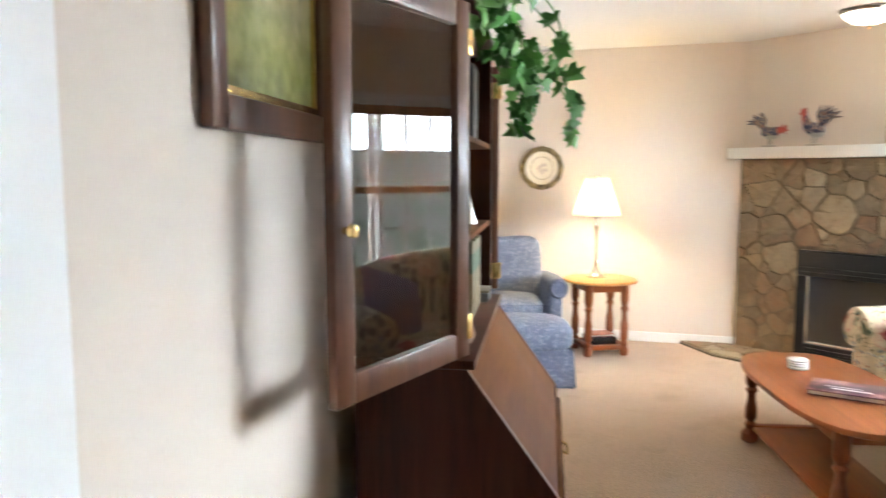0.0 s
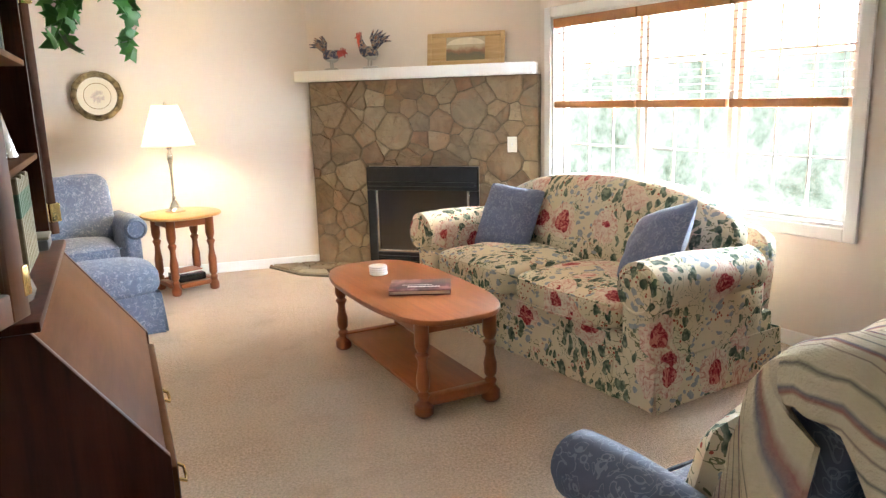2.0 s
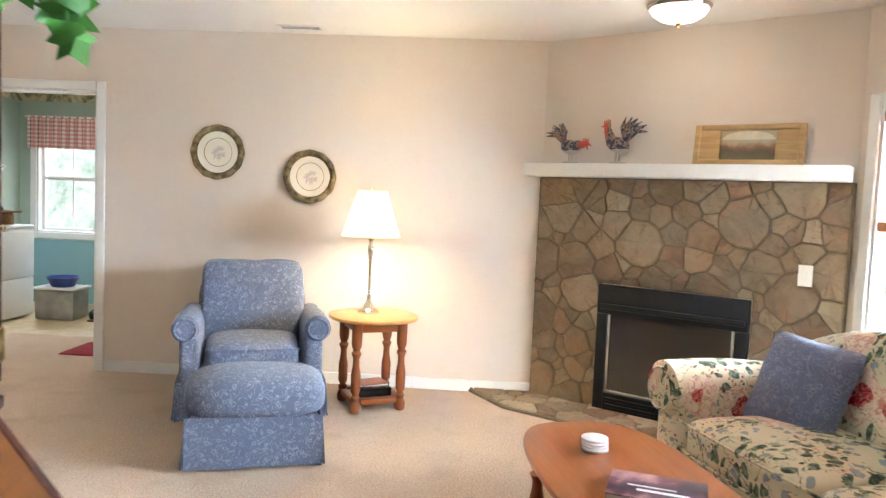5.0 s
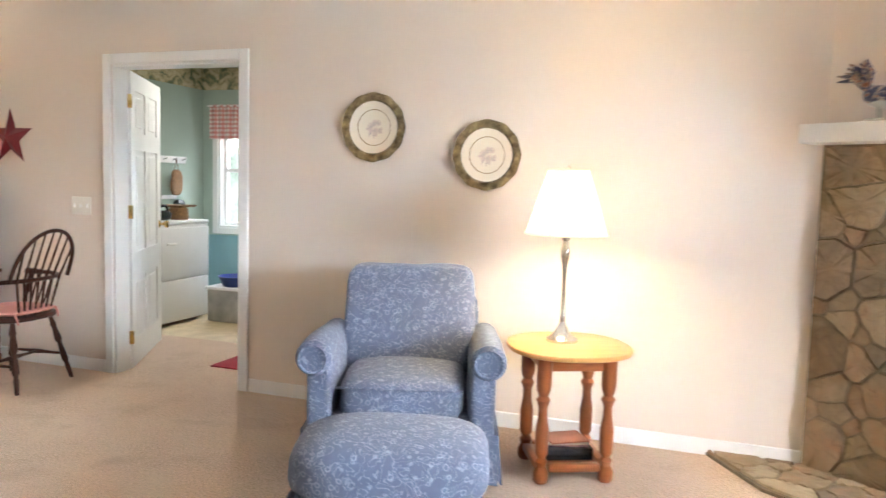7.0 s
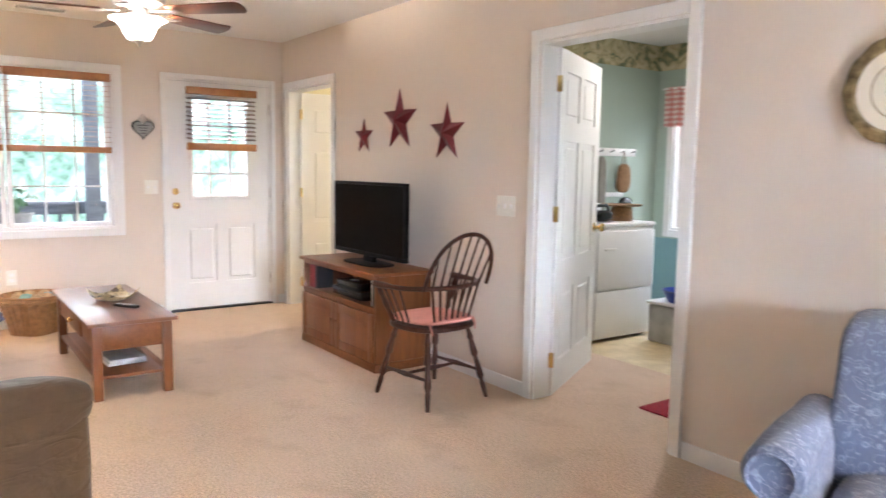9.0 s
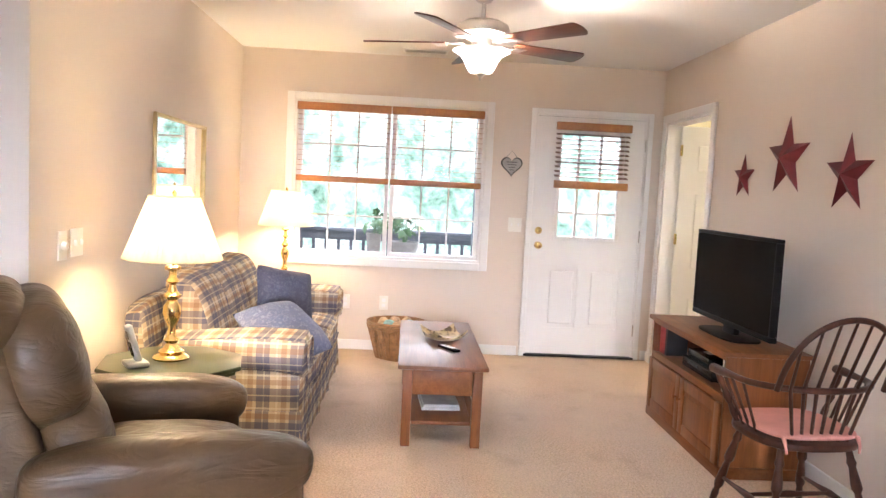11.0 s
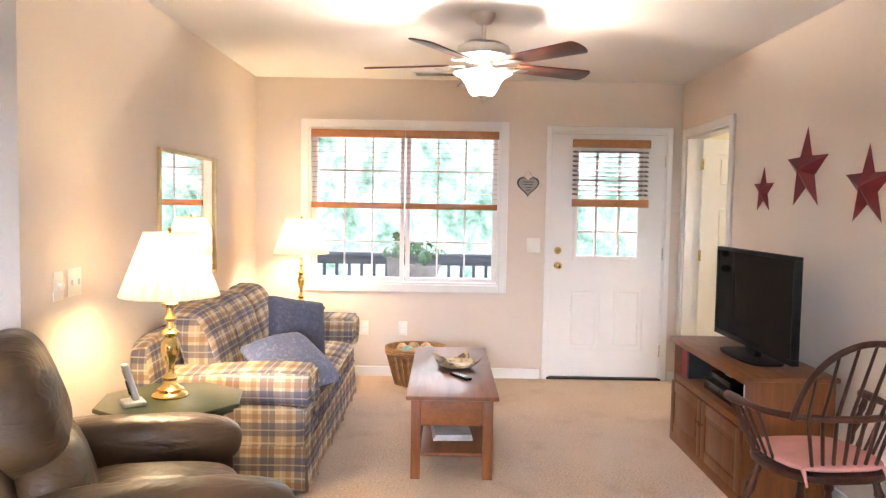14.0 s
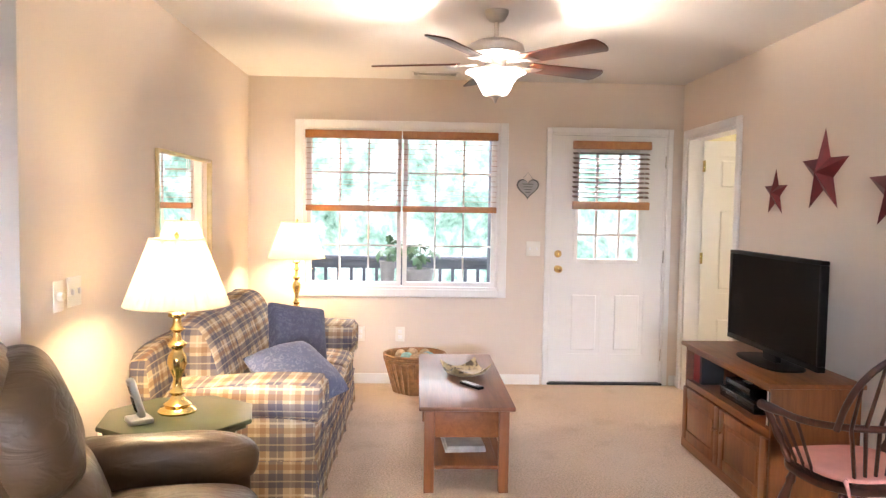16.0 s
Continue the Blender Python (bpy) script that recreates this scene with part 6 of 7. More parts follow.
def ceiling_vent(x, y, w, d):
    v = thing("ceiling_vent", "white metal ceiling vent", "vent", pose(x, y, CEIL))
    part("frame", boxes(((-w / 2, -d / 2, -0.008), (w / 2, -d / 2 + 0.018, -0.0005)), ((-w / 2, d / 2 - 0.018, -0.008), (w / 2, d / 2, -0.0005)), ((-w / 2, -d / 2 + 0.0185, -0.008), (-w / 2 + 0.018, d / 2 - 0.0185, -0.0005)), ((w / 2 - 0.018, -d / 2 + 0.0185, -0.008), (w / 2, d / 2 - 0.0185, -0.0005))), M["trim"], v)
    part("backing", boxes(((-w / 2 + 0.018, -d / 2 + 0.018, -0.002), (w / 2 - 0.018, d / 2 - 0.018, -0.0008))), M["plastic"], v)
    n = 3
    me = mesh_of("slat", boxes(((-0.006, -d / 2 + 0.02, -0.002), (0.006, d / 2 - 0.02, 0.0)) if w < d else ((-w / 2 + 0.02, -0.006, -0.002), (w / 2 - 0.02, 0.006, 0.0))), M["trim"], False)
    for k in range(n):
        o = -min(w, d) / 2 + 0.03 + (min(w, d) - 0.06) * k / (n - 1)
        piece("slat", me, pose(o, 0, -0.004, 0, 35) if w < d else pose(0, o, -0.004, 35), v)


ceiling_vent(-0.36, 5.98, 0.30, 0.13)
ceiling_vent(-6.20, 4.13, 0.15, 0.36)
lamp("dome_light", "POINT", 1.5, (1.0, 0.86, 0.66), pose(1.95, 5.15, CEIL - 0.21), 0.09)

# ---- sitting area ----
PS = pose(-4.88, 3.56, 0, 0, 0, 180)
ps = thing("plaid_sofa", "navy and tan plaid sofa with loose back cushions", "sofa", PS)
seat_furniture(ps, 1.94, 0.86, M["plaid"], 3, 0.45, 0.63, 0.86, 0.235, 0.0, True, 0.115, 3)
scatter("slate blue scatter cushion slumped in a sofa corner", M["blue_p"], PS @ pose(-0.64, 0.16, 0.580, 32, 0, -44) @ pose(0, 0, 0, 0, 0, 8), 0.43, 0.20)
scatter("dark blue scatter cushion leaning on sofa cushions", M["navy"], PS @ pose(0.17, 0.29, 0.640, 64, 0, -50) @ pose(0, 0, 0, 0, 0, -12), 0.41, 0.17)

green = Nodes("dark_green_painted_wood", 0.3)
green.color(green.ramp(green.noise(6, 4), (0.3, (0.036, 0.050, 0.020)), (0.7, (0.058, 0.074, 0.030))))
green.b.inputs["Coat Weight"].default_value = 0.4
gt = thing("octagonal_side_table", "green painted octagonal side table beside a sofa", "side table", pose(-3.47, 3.045, 0, 0, 0, 12))
octo = lambda r, n=8: [(r * math.cos(2 * math.pi * (k + 0.5) / n), r * math.sin(2 * math.pi * (k + 0.5) / n)) for k in range(n)]
part("tabletop", prism(octo(0.315), 0.565, 0.588, 0.008), green.mat, gt)
part("moulding", prism(octo(0.290), 0.545, 0.5645, 0.006), green.mat, gt)
part("apron", prism(octo(0.245), 0.47, 0.5445, 0.003), green.mat, gt)
leg = mesh_of("leg", lathe([(0.014, 0), (0.017, 0.01), (0.024, 0.30), (0.026, 0.47)], 4), green.mat)
for k in range(4):
    a = math.pi / 2 * k + 0.4
    piece("leg", leg, pose(0.19 * math.cos(a), 0.19 * math.sin(a), 0), gt)
part("lower_shelf", prism(octo(0.19), 0.16, 0.178, 0.003), green.mat, gt)
BRASS_STEM = [(0.075, 0), (0.078, 0.008), (0.07, 0.018), (0.05, 0.026), (0.055, 0.036), (0.035, 0.05), (0.022, 0.07), (0.034, 0.085), (0.020, 0.10), (0.016, 0.14), (0.030, 0.175), (0.040, 0.205), (0.036, 0.235), (0.02, 0.26), (0.036, 0.275), (0.038, 0.285), (0.02, 0.30), (0.014, 0.33), (0.03, 0.345), (0.018, 0.36), (0.016, 0.39), (0.035, 0.398), (0.035, 0.41), (0.010, 0.42)]
table_lamp("brass table lamp with a glowing pleated shade", pose(-3.50, 3.03, 0.589), BRASS_STEM, M["brass"], 0.445, 0.715, 0.205, 0.105, 22, 28)
ph = thing("cordless_phone", "silver cordless phone standing in its charger", "phone", pose(-3.35, 2.93, 0.589, 0, 0, 35))
grey = plain("silver_plastic", (0.50, 0.50, 0.50), 0.35, 0.2, 0.04)
part("charger", boxes(((-0.05, -0.045, 0), (0.05, 0.045, 0.022)), bevel=0.008), grey, ph)
hs = part("handset", boxes(((-0.024, -0.014, 0), (0.024, 0.014, 0.165)), bevel=0.010, seg=3), grey, ph)
hs.matrix_basis = pose(0, 0.012, 0.018, 16)
scr = part("display", boxes(((-0.016, -0.0155, 0.105), (0.016, -0.0141, 0.14))), M["plastic"], hs)
part("keypad", boxes(((-0.017, -0.0155, 0.03), (0.017, -0.0141, 0.092)), bevel=0.003), M["plastic"], hs)
ad = thing("power_adapter", "black plug adapter and cord in an outlet", "adapter", pose(-3.72, SOUTH + 0.012, 0.36))
part("body", boxes(((-0.025, 0, -0.035), (0.025, 0.045, 0.035)), bevel=0.006), M["plastic"], ad)
part("cord", tube([(0, 0.03, -0.035), (0.03, 0.05, -0.10), (0.10, 0.07, -0.06), (0.14, 0.09, 0.10), (0.17, 0.14, 0.20)], 0.003, 6), M["plastic"], ad)

ct2 = thing("corner_table", "small wooden lamp table behind a sofa arm", "side table", pose(-6.15, 3.05, 0))
part("tabletop", prism([(0.22 * math.cos(2 * math.pi * k / 32), 0.22 * math.sin(2 * math.pi * k / 32)) for k in range(32)], 0.60, 0.622, 0.006), M["oak_w"], ct2)
part("pedestal", lathe([(0.03, 0.10), (0.035, 0.14), (0.022, 0.22), (0.03, 0.40), (0.022, 0.52), (0.05, 0.599)], 20), M["oak_wz"], ct2)
for k in range(3):
    a = 2 * math.pi * k / 3
    part("foot", tube([(0.0, 0.0, 0.14), (0.10 * math.cos(a), 0.10 * math.sin(a), 0.09), (0.19 * math.cos(a), 0.19 * math.sin(a), 0.015)], [0.022, 0.018, 0.014], 10), M["oak_wz"], ct2)
table_lamp("brass candlestick lamp with a glowing cloth shade", pose(-6.15, 3.08, 0.623), [(r * 0.85, z * 0.98) for r, z in BRASS_STEM], M["brass"], 0.43, 0.70, 0.215, 0.12, 0, 34)

mi = thing("wall_mirror", "gilt framed mirror on a beige wall", "mirror", MS @ pose(4.36 + HALL, 0, 0.96))
gilt = plain("pale_gilt", (0.55, 0.43, 0.22), 0.35, 0.7, 0.15)
mirror = Nodes("mirror_silver", 0.0, 1.0)
mirror.color((0.92, 0.93, 0.92))
picture(mi, 1.0, 0.78, 0.022, gilt, mirror.mat, None, 0.022)

# leather recliner
RM = pose(-2.62, 3.15, 0, 0, 0, -152)
rc = thing("leather_recliner", "olive taupe leather recliner with padded arms", "recliner", RM)
part("base", soft(0.66, 0.60, 0.30, 9, 9, m=pose(0, -0.08, 0.20)), M["leather"], rc)
part("seat_cushion", soft(0.56, 0.54, 0.19, 4.2, 13, m=pose(0, -0.18, 0.415, 5), crown=0.035, rough=0.010), M["leather"], rc)
part("footrest", soft(0.58, 0.15, 0.34, 3.6, 11, m=pose(0, -0.475, 0.255, -6), rough=0.008), M["leather"], rc)
for s in (-1, 1):
    bm = soft(0.185, 0.76, 0.50, 8, 11, m=pose(s * 0.365, -0.09, 0.30), rough=0.006)
    part("arm_panel", bm, M["leather"], rc)
    bm = soft(0.215, 0.80, 0.21, 3.2, 15, m=pose(s * 0.365, -0.105, 0.535, 3), crown=0.012, rough=0.016)
    part("arm_pad", bm, M["leather"], rc)
tilt = -17
bm = soft(0.60, 0.16, 0.80, 6, 11, m=pose(0, 0.31, 0.635, tilt))
part("back_shell", bm, M["leather"], rc)
part("lumbar_cushion", soft(0.58, 0.22, 0.30, 2.9, 13, m=pose(0, 0.14, 0.60, tilt), rough=0.012), M["leather"], rc)
part("back_cushion", soft(0.62, 0.25, 0.40, 2.8, 13, m=pose(0, 0.235, 0.835, tilt), rough=0.012), M["leather"], rc)
part("headrest", soft(0.58, 0.20, 0.22, 2.6, 12, m=pose(0, 0.35, 0.955, tilt), rough=0.010), M["leather"], rc)
lv = part("lever", tube([(0.45, -0.10, 0.20), (0.475, -0.16, 0.22), (0.475, -0.30, 0.27)], [0.016, 0.018, 0.014], 12), M["oak_w"], rc, "wooden recliner lever")
part("pivot", lathe([(0.02, 0), (0.02, 0.03)], 14, Matrix.Translation((0.435, -0.10, 0.20)) @ Matrix.Rotation(math.pi / 2, 4, "Y")), M["black"], lv)
for x in (-0.26, 0.26):
    for y in (-0.30, 0.16):
        part("foot", lathe([(0.022, 0), (0.026, 0.01), (0.026, 0.06)], 14, Matrix.Translation((x, y, 0))), M["black"], rc)

# coffee table with a drawer
T2 = pose(-4.775, 4.275, 0)
t2 = thing("oak_coffee_table", "golden oak coffee table with a drawer and lower shelf", "coffee table", T2)
top_wood = wood("dark_oak_top", (0.20, 0.078, 0.034), (0.115, 0.042, 0.018), 0.36, "x", 1, 0.12)
part("tabletop", boxes(((-0.68, -0.245, 0.428), (0.68, 0.245, 0.452)), bevel=0.008), top_wood, t2)
for x in (-0.625, 0.625):
    for y in (-0.19, 0.19):
        part("leg", boxes(((x - 0.026, y - 0.026, 0), (x + 0.026, y + 0.026, 0.4275)), bevel=0.004), M["oak_wz"], t2)
    s = 1 if x > 0 else -1
    part("end_apron", boxes(((x - 0.012, -0.163, 0.285), (x + 0.012, 0.163, 0.4275)), bevel=0.003), M["oak_w"], t2)
for y in (-0.19, 0.19):
    part("apron", boxes(((-0.598, y - 0.012, 0.285), (0.598, y + 0.012, 0.4275)), bevel=0.003), M["oak_w"], t2)
dr = part("drawer", boxes(((-0.25, -0.214, 0.295), (0.25, -0.203, 0.418)), bevel=0.004), M["oak_w"], t2)
part("drawer_pull", lathe([(0.007, 0), (0.007, 0.012), (0.015, 0.02), (0.012, 0.028), (0, 0.03)], 14, Matrix.Translation((0, -0.214, 0.357)) @ Matrix.Rotation(math.pi / 2, 4, "X")), M["brass"], dr)
part("lower_shelf", boxes(((-0.64, -0.163, 0.12), (0.64, 0.163, 0.14)), ((-0.598, -0.205, 0.1205), (0.598, -0.1635, 0.1395)), ((-0.598, 0.1635, 0.1205), (0.598, 0.205, 0.1395)), bevel=0.004), M["oak_w"], t2)
mg = thing("magazine", "magazines lying on a table's lower shelf", "magazine", T2 @ pose(0.30, 0, 0.1405, 0, 0, 4), "magazines")
part("paper_block", boxes(((-0.14, -0.11, 0), (0.14, 0.11, 0.018)), ((-0.13, -0.10, 0.0185), (0.14, 0.105, 0.035)), bevel=0.002), plain("grey_paper", (0.40, 0.38, 0.37), 0.4, 0, 0.25, 12, 0), mg)
dish = thing("pottery_dish", "square tan pottery dish with upturned rim", "dish", T2 @ pose(-0.03, 0.03, 0.4525, 0, 0, 20))
bm = bmesh.new()
n = 14
gr = []
for dz in (0.0, -0.010):
    g = []
    for j in range(n + 1):
        row = []
        for i in range(n + 1):
            x, y = i / n * 2 - 1, j / n * 2 - 1
            h = 0.012 + 0.050 * (x * x * y * y) + 0.022 * max(abs(x), abs(y)) ** 4
            row.append(bm.verts.new((x * 0.115, y * 0.115, h + dz)))
        g.append(row)
    gr.append(g)
for k, g in enumerate(gr):
    for j in range(n):
        for i in range(n):
            q = (g[j][i], g[j][i + 1], g[j + 1][i + 1], g[j + 1][i])
            bm.faces.new(q if k == 0 else q[::-1])
for i in range(n):
    bm.faces.new((gr[0][0][i], gr[1][0][i], gr[1][0][i + 1], gr[0][0][i + 1]))
    bm.faces.new((gr[0][n][i + 1], gr[1][n][i + 1], gr[1][n][i], gr[0][n][i]))
    bm.faces.new((gr[0][i + 1][0], gr[1][i + 1][0], gr[1][i][0], gr[0][i][0]))
    bm.faces.new((gr[0][i][n], gr[1][i][n], gr[1][i + 1][n], gr[0][i + 1][n]))
clay = Nodes("speckled_stoneware", 0.35)
clay.color(clay.ramp(clay.noise(18, 4), (0.42, (0.10, 0.065, 0.04)), (0.50, (0.46, 0.34, 0.18)), (0.65, (0.55, 0.43, 0.25))))
part("dish", bm, clay.mat, dish)
part("foot_ring", lathe([(0.05, 0), (0.05, 0.004), (0.045, 0.0045)], 24), clay.mat, dish)
rm = thing("remote_control", "black remote control lying on a table", "remote", T2 @ pose(0.25, 0.05, 0.4525, 0, 0, 32))
part("body", boxes(((-0.09, -0.022, 0), (0.09, 0.022, 0.018)), bevel=0.006), M["plastic"], rm)
key = mesh_of("button", boxes(((-0.005, -0.004, 0), (0.005, 0.004, 0.002)), bevel=0.001, seg=1), grey)
for i in range(6):
    for j in range(3):
        piece("button", key, pose(-0.065 + 0.022 * i, -0.012 + 0.012 * j, 0.018), rm)

# basket
bkm = pose(-6.21, 4.0, 0) @ Matrix.Diagonal((1.2, 1.32, 1.05, 1))
ba = thing("wicker_basket", "woven splint basket holding pine cones", "basket", bkm)
wick = plain("splint_wicker", (0.30, 0.15, 0.06), 0.6, 0, 0.3, 30, 0.2)
bm = bmesh.new()
rings = []
prof = [(0.115, 0.0), (0.12, 0.01), (0.145, 0.12), (0.17, 0.24), (0.178, 0.29), (0.172, 0.29), (0.163, 0.23), (0.138, 0.12), (0.11, 0.02)]
nn = 40
for r, z in prof:
    rings.append([bm.verts.new(((r * (1 + 0.10 * math.cos(4 * t) * (1 - z / 0.3))) * math.cos(t), (r * (1 + 0.10 * math.cos(4 * t) * (1 - z / 0.3))) * math.sin(t), z)) for t in [2 * math.pi * k / nn for k in range(nn)]])
for a, b in zip(rings, rings[1:]):
    for k in range(nn):
        bm.faces.new((a[k], a[(k + 1) % nn], b[(k + 1) % nn], b[k]))
bm.faces.new(rings[0][::-1])
bm.faces.new(rings[-1])
part("body", bm, wick, ba)
for k in range(24):
    t = 2 * math.pi * k / 24
    part("splint", tube([(0.122 * math.cos(t), 0.122 * math.sin(t), 0.006), (0.148 * math.cos(t), 0.148 * math.sin(t), 0.12), (0.175 * math.cos(t), 0.175 * math.sin(t), 0.24)], 0.008, 5), wick, ba)
for z, r in ((0.245, 0.178), (0.265, 0.182), (0.288, 0.182)):
    part("hoop", tube([(r * math.cos(t), r * math.sin(t), z) for t in [2 * math.pi * k / 36 for k in range(36)]], 0.009, 8, None, True), wick, ba)
for k in range(7):
    a = 2.4 * k
    q = thing("pine_cone" if k < 5 else "yarn_ball", "pine cone in a basket" if k < 5 else "pale teal yarn ball in a basket", "pine cone" if k < 5 else "yarn", bkm @ pose(0.085 * math.cos(a), 0.085 * math.sin(a), 0.265 + 0.006 * (k % 3), 20 * k, 14 * k), "pine cones" if k < 5 else "yarn balls")
    part("body", soft(0.085, 0.075, 0.075, 2.2, 6, rough=0.02), plain("pale_cone", (0.48, 0.33, 0.20), 0.8, 0, 0.4, 40, 0.5) if k < 5 else plain("teal_yarn", (0.24, 0.42, 0.42), 0.9, 0, 0.2, 50, 0.5), q)

# tv stand and television
SM = pose(-4.35, 5.665, 0)
tv = thing("tv_stand", "golden oak television stand with two cupboard doors", "tv stand", SM)
W2, DP, HT = 0.55, 0.44, 0.655
for x in (-W2, W2 - 0.022):
    part("side_panel", boxes(((x, 0.012, 0.06), (x + 0.022, DP, HT - 0.026)), bevel=0.003), M["oak_wz"], tv)
part("top", boxes(((-W2 - 0.02, -0.015, HT - 0.025), (W2 + 0.02, DP + 0.012, HT)), bevel=0.006), M["oak_w"], tv)
part("plinth", boxes(((-W2 - 0.012, 0.0, 0.0), (W2 + 0.012, DP, 0.0595)), bevel=0.008), M["oak_w"], tv)
part("back_panel", boxes(((-W2 + 0.023, DP - 0.012, 0.061), (W2 - 0.023, DP - 0.002, HT - 0.027))), M["oak_w"], tv)
part("shelf", boxes(((-W2 + 0.0225, 0.02, 0.40), (W2 - 0.0225, DP - 0.013, 0.42)), bevel=0.002), M["oak_w"], tv)
part("face_rail", boxes(((-W2 + 0.0225, 0.012, 0.385), (W2 - 0.0225, 0.0195, 0.425)), ((-W2 + 0.0225, 0.012, 0.605), (W2 - 0.0225, 0.0195, 0.629)), bevel=0.002), M["oak_w"], tv)
for s in (-1, 1):
    x0, x1 = (-W2 + 0.015, -0.003) if s < 0 else (0.003, W2 - 0.015)
    d = part("cupboard_door", boxes(((x0, -0.006, 0.065), (x0 + 0.06, 0.0115, 0.383)), ((x1 - 0.06, -0.006, 0.065), (x1, 0.0115, 0.383)), ((x0 + 0.0605, -0.0055, 0.065), (x1 - 0.0605, 0.011, 0.125)), ((x0 + 0.0605, -0.0055, 0.323), (x1 - 0.0605, 0.011, 0.383)), bevel=0.004), M["oak_wz"], tv)
    part("raised_panel", boxes(((x0 + 0.0605, 0.001, 0.1255), (x1 - 0.0605, 0.010, 0.3225)), ((x0 + 0.085, -0.004, 0.15), (x1 - 0.085, 0.0009, 0.298)), bevel=0.002), M["oak_wz"], d)
    part("knob", lathe([(0.006, 0), (0.006, 0.010), (0.014, 0.018), (0.011, 0.026), (0, 0.028)], 14, Matrix.Translation((s * 0.03, -0.006, 0.26)) @ Matrix.Rotation(math.pi / 2, 4, "X")), M["oak_w"], d)
pl = thing("disc_player", "black disc player on a stand shelf", "player", SM @ pose(0.06, 0.20, 0.4205))
part("body", boxes(((-0.21, -0.14, 0.006), (0.21, 0.14, 0.062)), bevel=0.004), M["plastic"], pl)
part("tray_front", boxes(((-0.12, -0.143, 0.036), (0.02, -0.1405, 0.05))), M["black"], pl)
for x in (-0.18, 0.18):
    part("foot", boxes(((x - 0.015, -0.1, 0), (x + 0.015, -0.07, 0.0055))), M["black"], pl)
bx2 = thing("cable_box", "black cable box standing on a player", "box", SM @ pose(0.00, 0.20, 0.483))
part("body", boxes(((-0.15, -0.11, 0), (0.15, 0.11, 0.045)), bevel=0.004), M["plastic"], bx2)
part("label", boxes(((-0.05, -0.06, 0.0452), (0.03, -0.02, 0.0456))), M["ivory"], bx2)
reds = [plain("red_case", (0.28, 0.02, 0.02), 0.4), plain("white_case", (0.7, 0.68, 0.66), 0.4), darks[0]]
for side, x0, cnt in ((-1, -W2 + 0.03, 8), (1, W2 - 0.13, 6)):
    for k in range(cnt):
        dc = thing("disc_case", "thin disc case standing on a stand shelf", "disc case", SM @ pose(x0 + 0.016 * k, 0.05, 0.4205), "disc cases")
        part("case", boxes(((0, 0, 0), (0.0145, 0.135, 0.17)), bevel=0.0015, seg=1), reds[(k * k + (side > 0)) % 3 if side > 0 else 0 if k < 6 else 2], dc)

tl = thing("television", "black flat screen television on a wooden stand", "television", pose(-4.265, 5.885, 0.6555))
gloss = Nodes("dark_screen_glass", 0.03, 0, 0.010)
gloss.color((0.009, 0.006, 0.005))
shell = plain("matt_black_casing", (0.010, 0.008, 0.008), 0.45, 0, 0.1, 20, 0)
shell.node_tree.nodes["Principled BSDF"].inputs["Specular IOR Level"].default_value = 0.03
part("bezel", boxes(((-0.495, -0.018, 0.055), (0.495, 0.022, 0.083)), ((-0.495, -0.018, 0.555), (0.495, 0.022, 0.575)), ((-0.495, -0.0175, 0.0835), (-0.477, 0.0215, 0.5545)), ((0.477, -0.0175, 0.0835), (0.495, 0.0215, 0.5545)), bevel=0.004), shell, tl)
part("screen", boxes(((-0.4765, -0.011, 0.0835), (0.4765, 0.0, 0.5545))), gloss.mat, tl)
part("back_shell", soft(0.66, 0.05, 0.36, 8, 7, m=pose(0, 0.045, 0.30)), shell, tl)
part("neck", boxes(((-0.07, -0.005, 0.012), (0.07, 0.03, 0.0545)), bevel=0.006), shell, tl)
part("foot_plate", prism([(0.25 * math.copysign(abs(math.cos(t)) ** 0.6, math.cos(t)), 0.11 * math.copysign(abs(math.sin(t)) ** 0.6, math.sin(t))) for t in [2 * math.pi * k / 40 for k in range(40)]], 0.0, 0.0115, 0.004), shell, tl)

# windsor armchair, facing west
WC = pose(-3.245, 5.735, 0, 0, 0, -84)
wc = thing("windsor_chair", "dark brown windsor armchair with a pink seat pad", "windsor chair", WC)
part("seat", prism([(0.235 * math.copysign(abs(math.cos(t)) ** 0.75, math.cos(t)), 0.22 * math.copysign(abs(math.sin(t)) ** 0.75, math.sin(t))) for t in [2 * math.pi * k / 36 for k in range(36)]], 0.420, 0.452, 0.012), M["windsor"], wc)


def splay_leg(a, b):
    a, b = Vector(a), Vector(b)
    d = [0.0, 0.12, 0.16, 0.20, 0.34, 0.40, 0.44, 0.60, 0.70, 0.76, 0.80, 1.0]
    r = [0.013, 0.015, 0.020, 0.014, 0.021, 0.022, 0.013, 0.019, 0.021, 0.012, 0.016, 0.012]
    return tube([a + (b - a) * q for q in d], r, 12)


feet = {}
for sx in (-1, 1):
    for sy in (-1, 1):
        top, bot = (sx * 0.15, sy * 0.14, 0.425), (sx * 0.225, sy * 0.235, 0.0)
        feet[sx, sy] = (Vector(top), Vector(bot))
        part("leg", splay_leg(top, bot), M["windsor"], wc)
    a, b = [feet[sx, sy][0].lerp(feet[sx, sy][1], 0.62) for sy in (-1, 1)]
    part("side_stretcher", tube([a, a.lerp(b, 0.3), a.lerp(b, 0.5), a.lerp(b, 0.7), b], [0.008, 0.010, 0.016, 0.010, 0.008], 10), M["windsor"], wc)
mid = [feet[sx, -1][0].lerp(feet[sx, -1][1], 0.62).lerp(feet[sx, 1][0].lerp(feet[sx, 1][1], 0.62), 0.5) for sx in (-1, 1)]
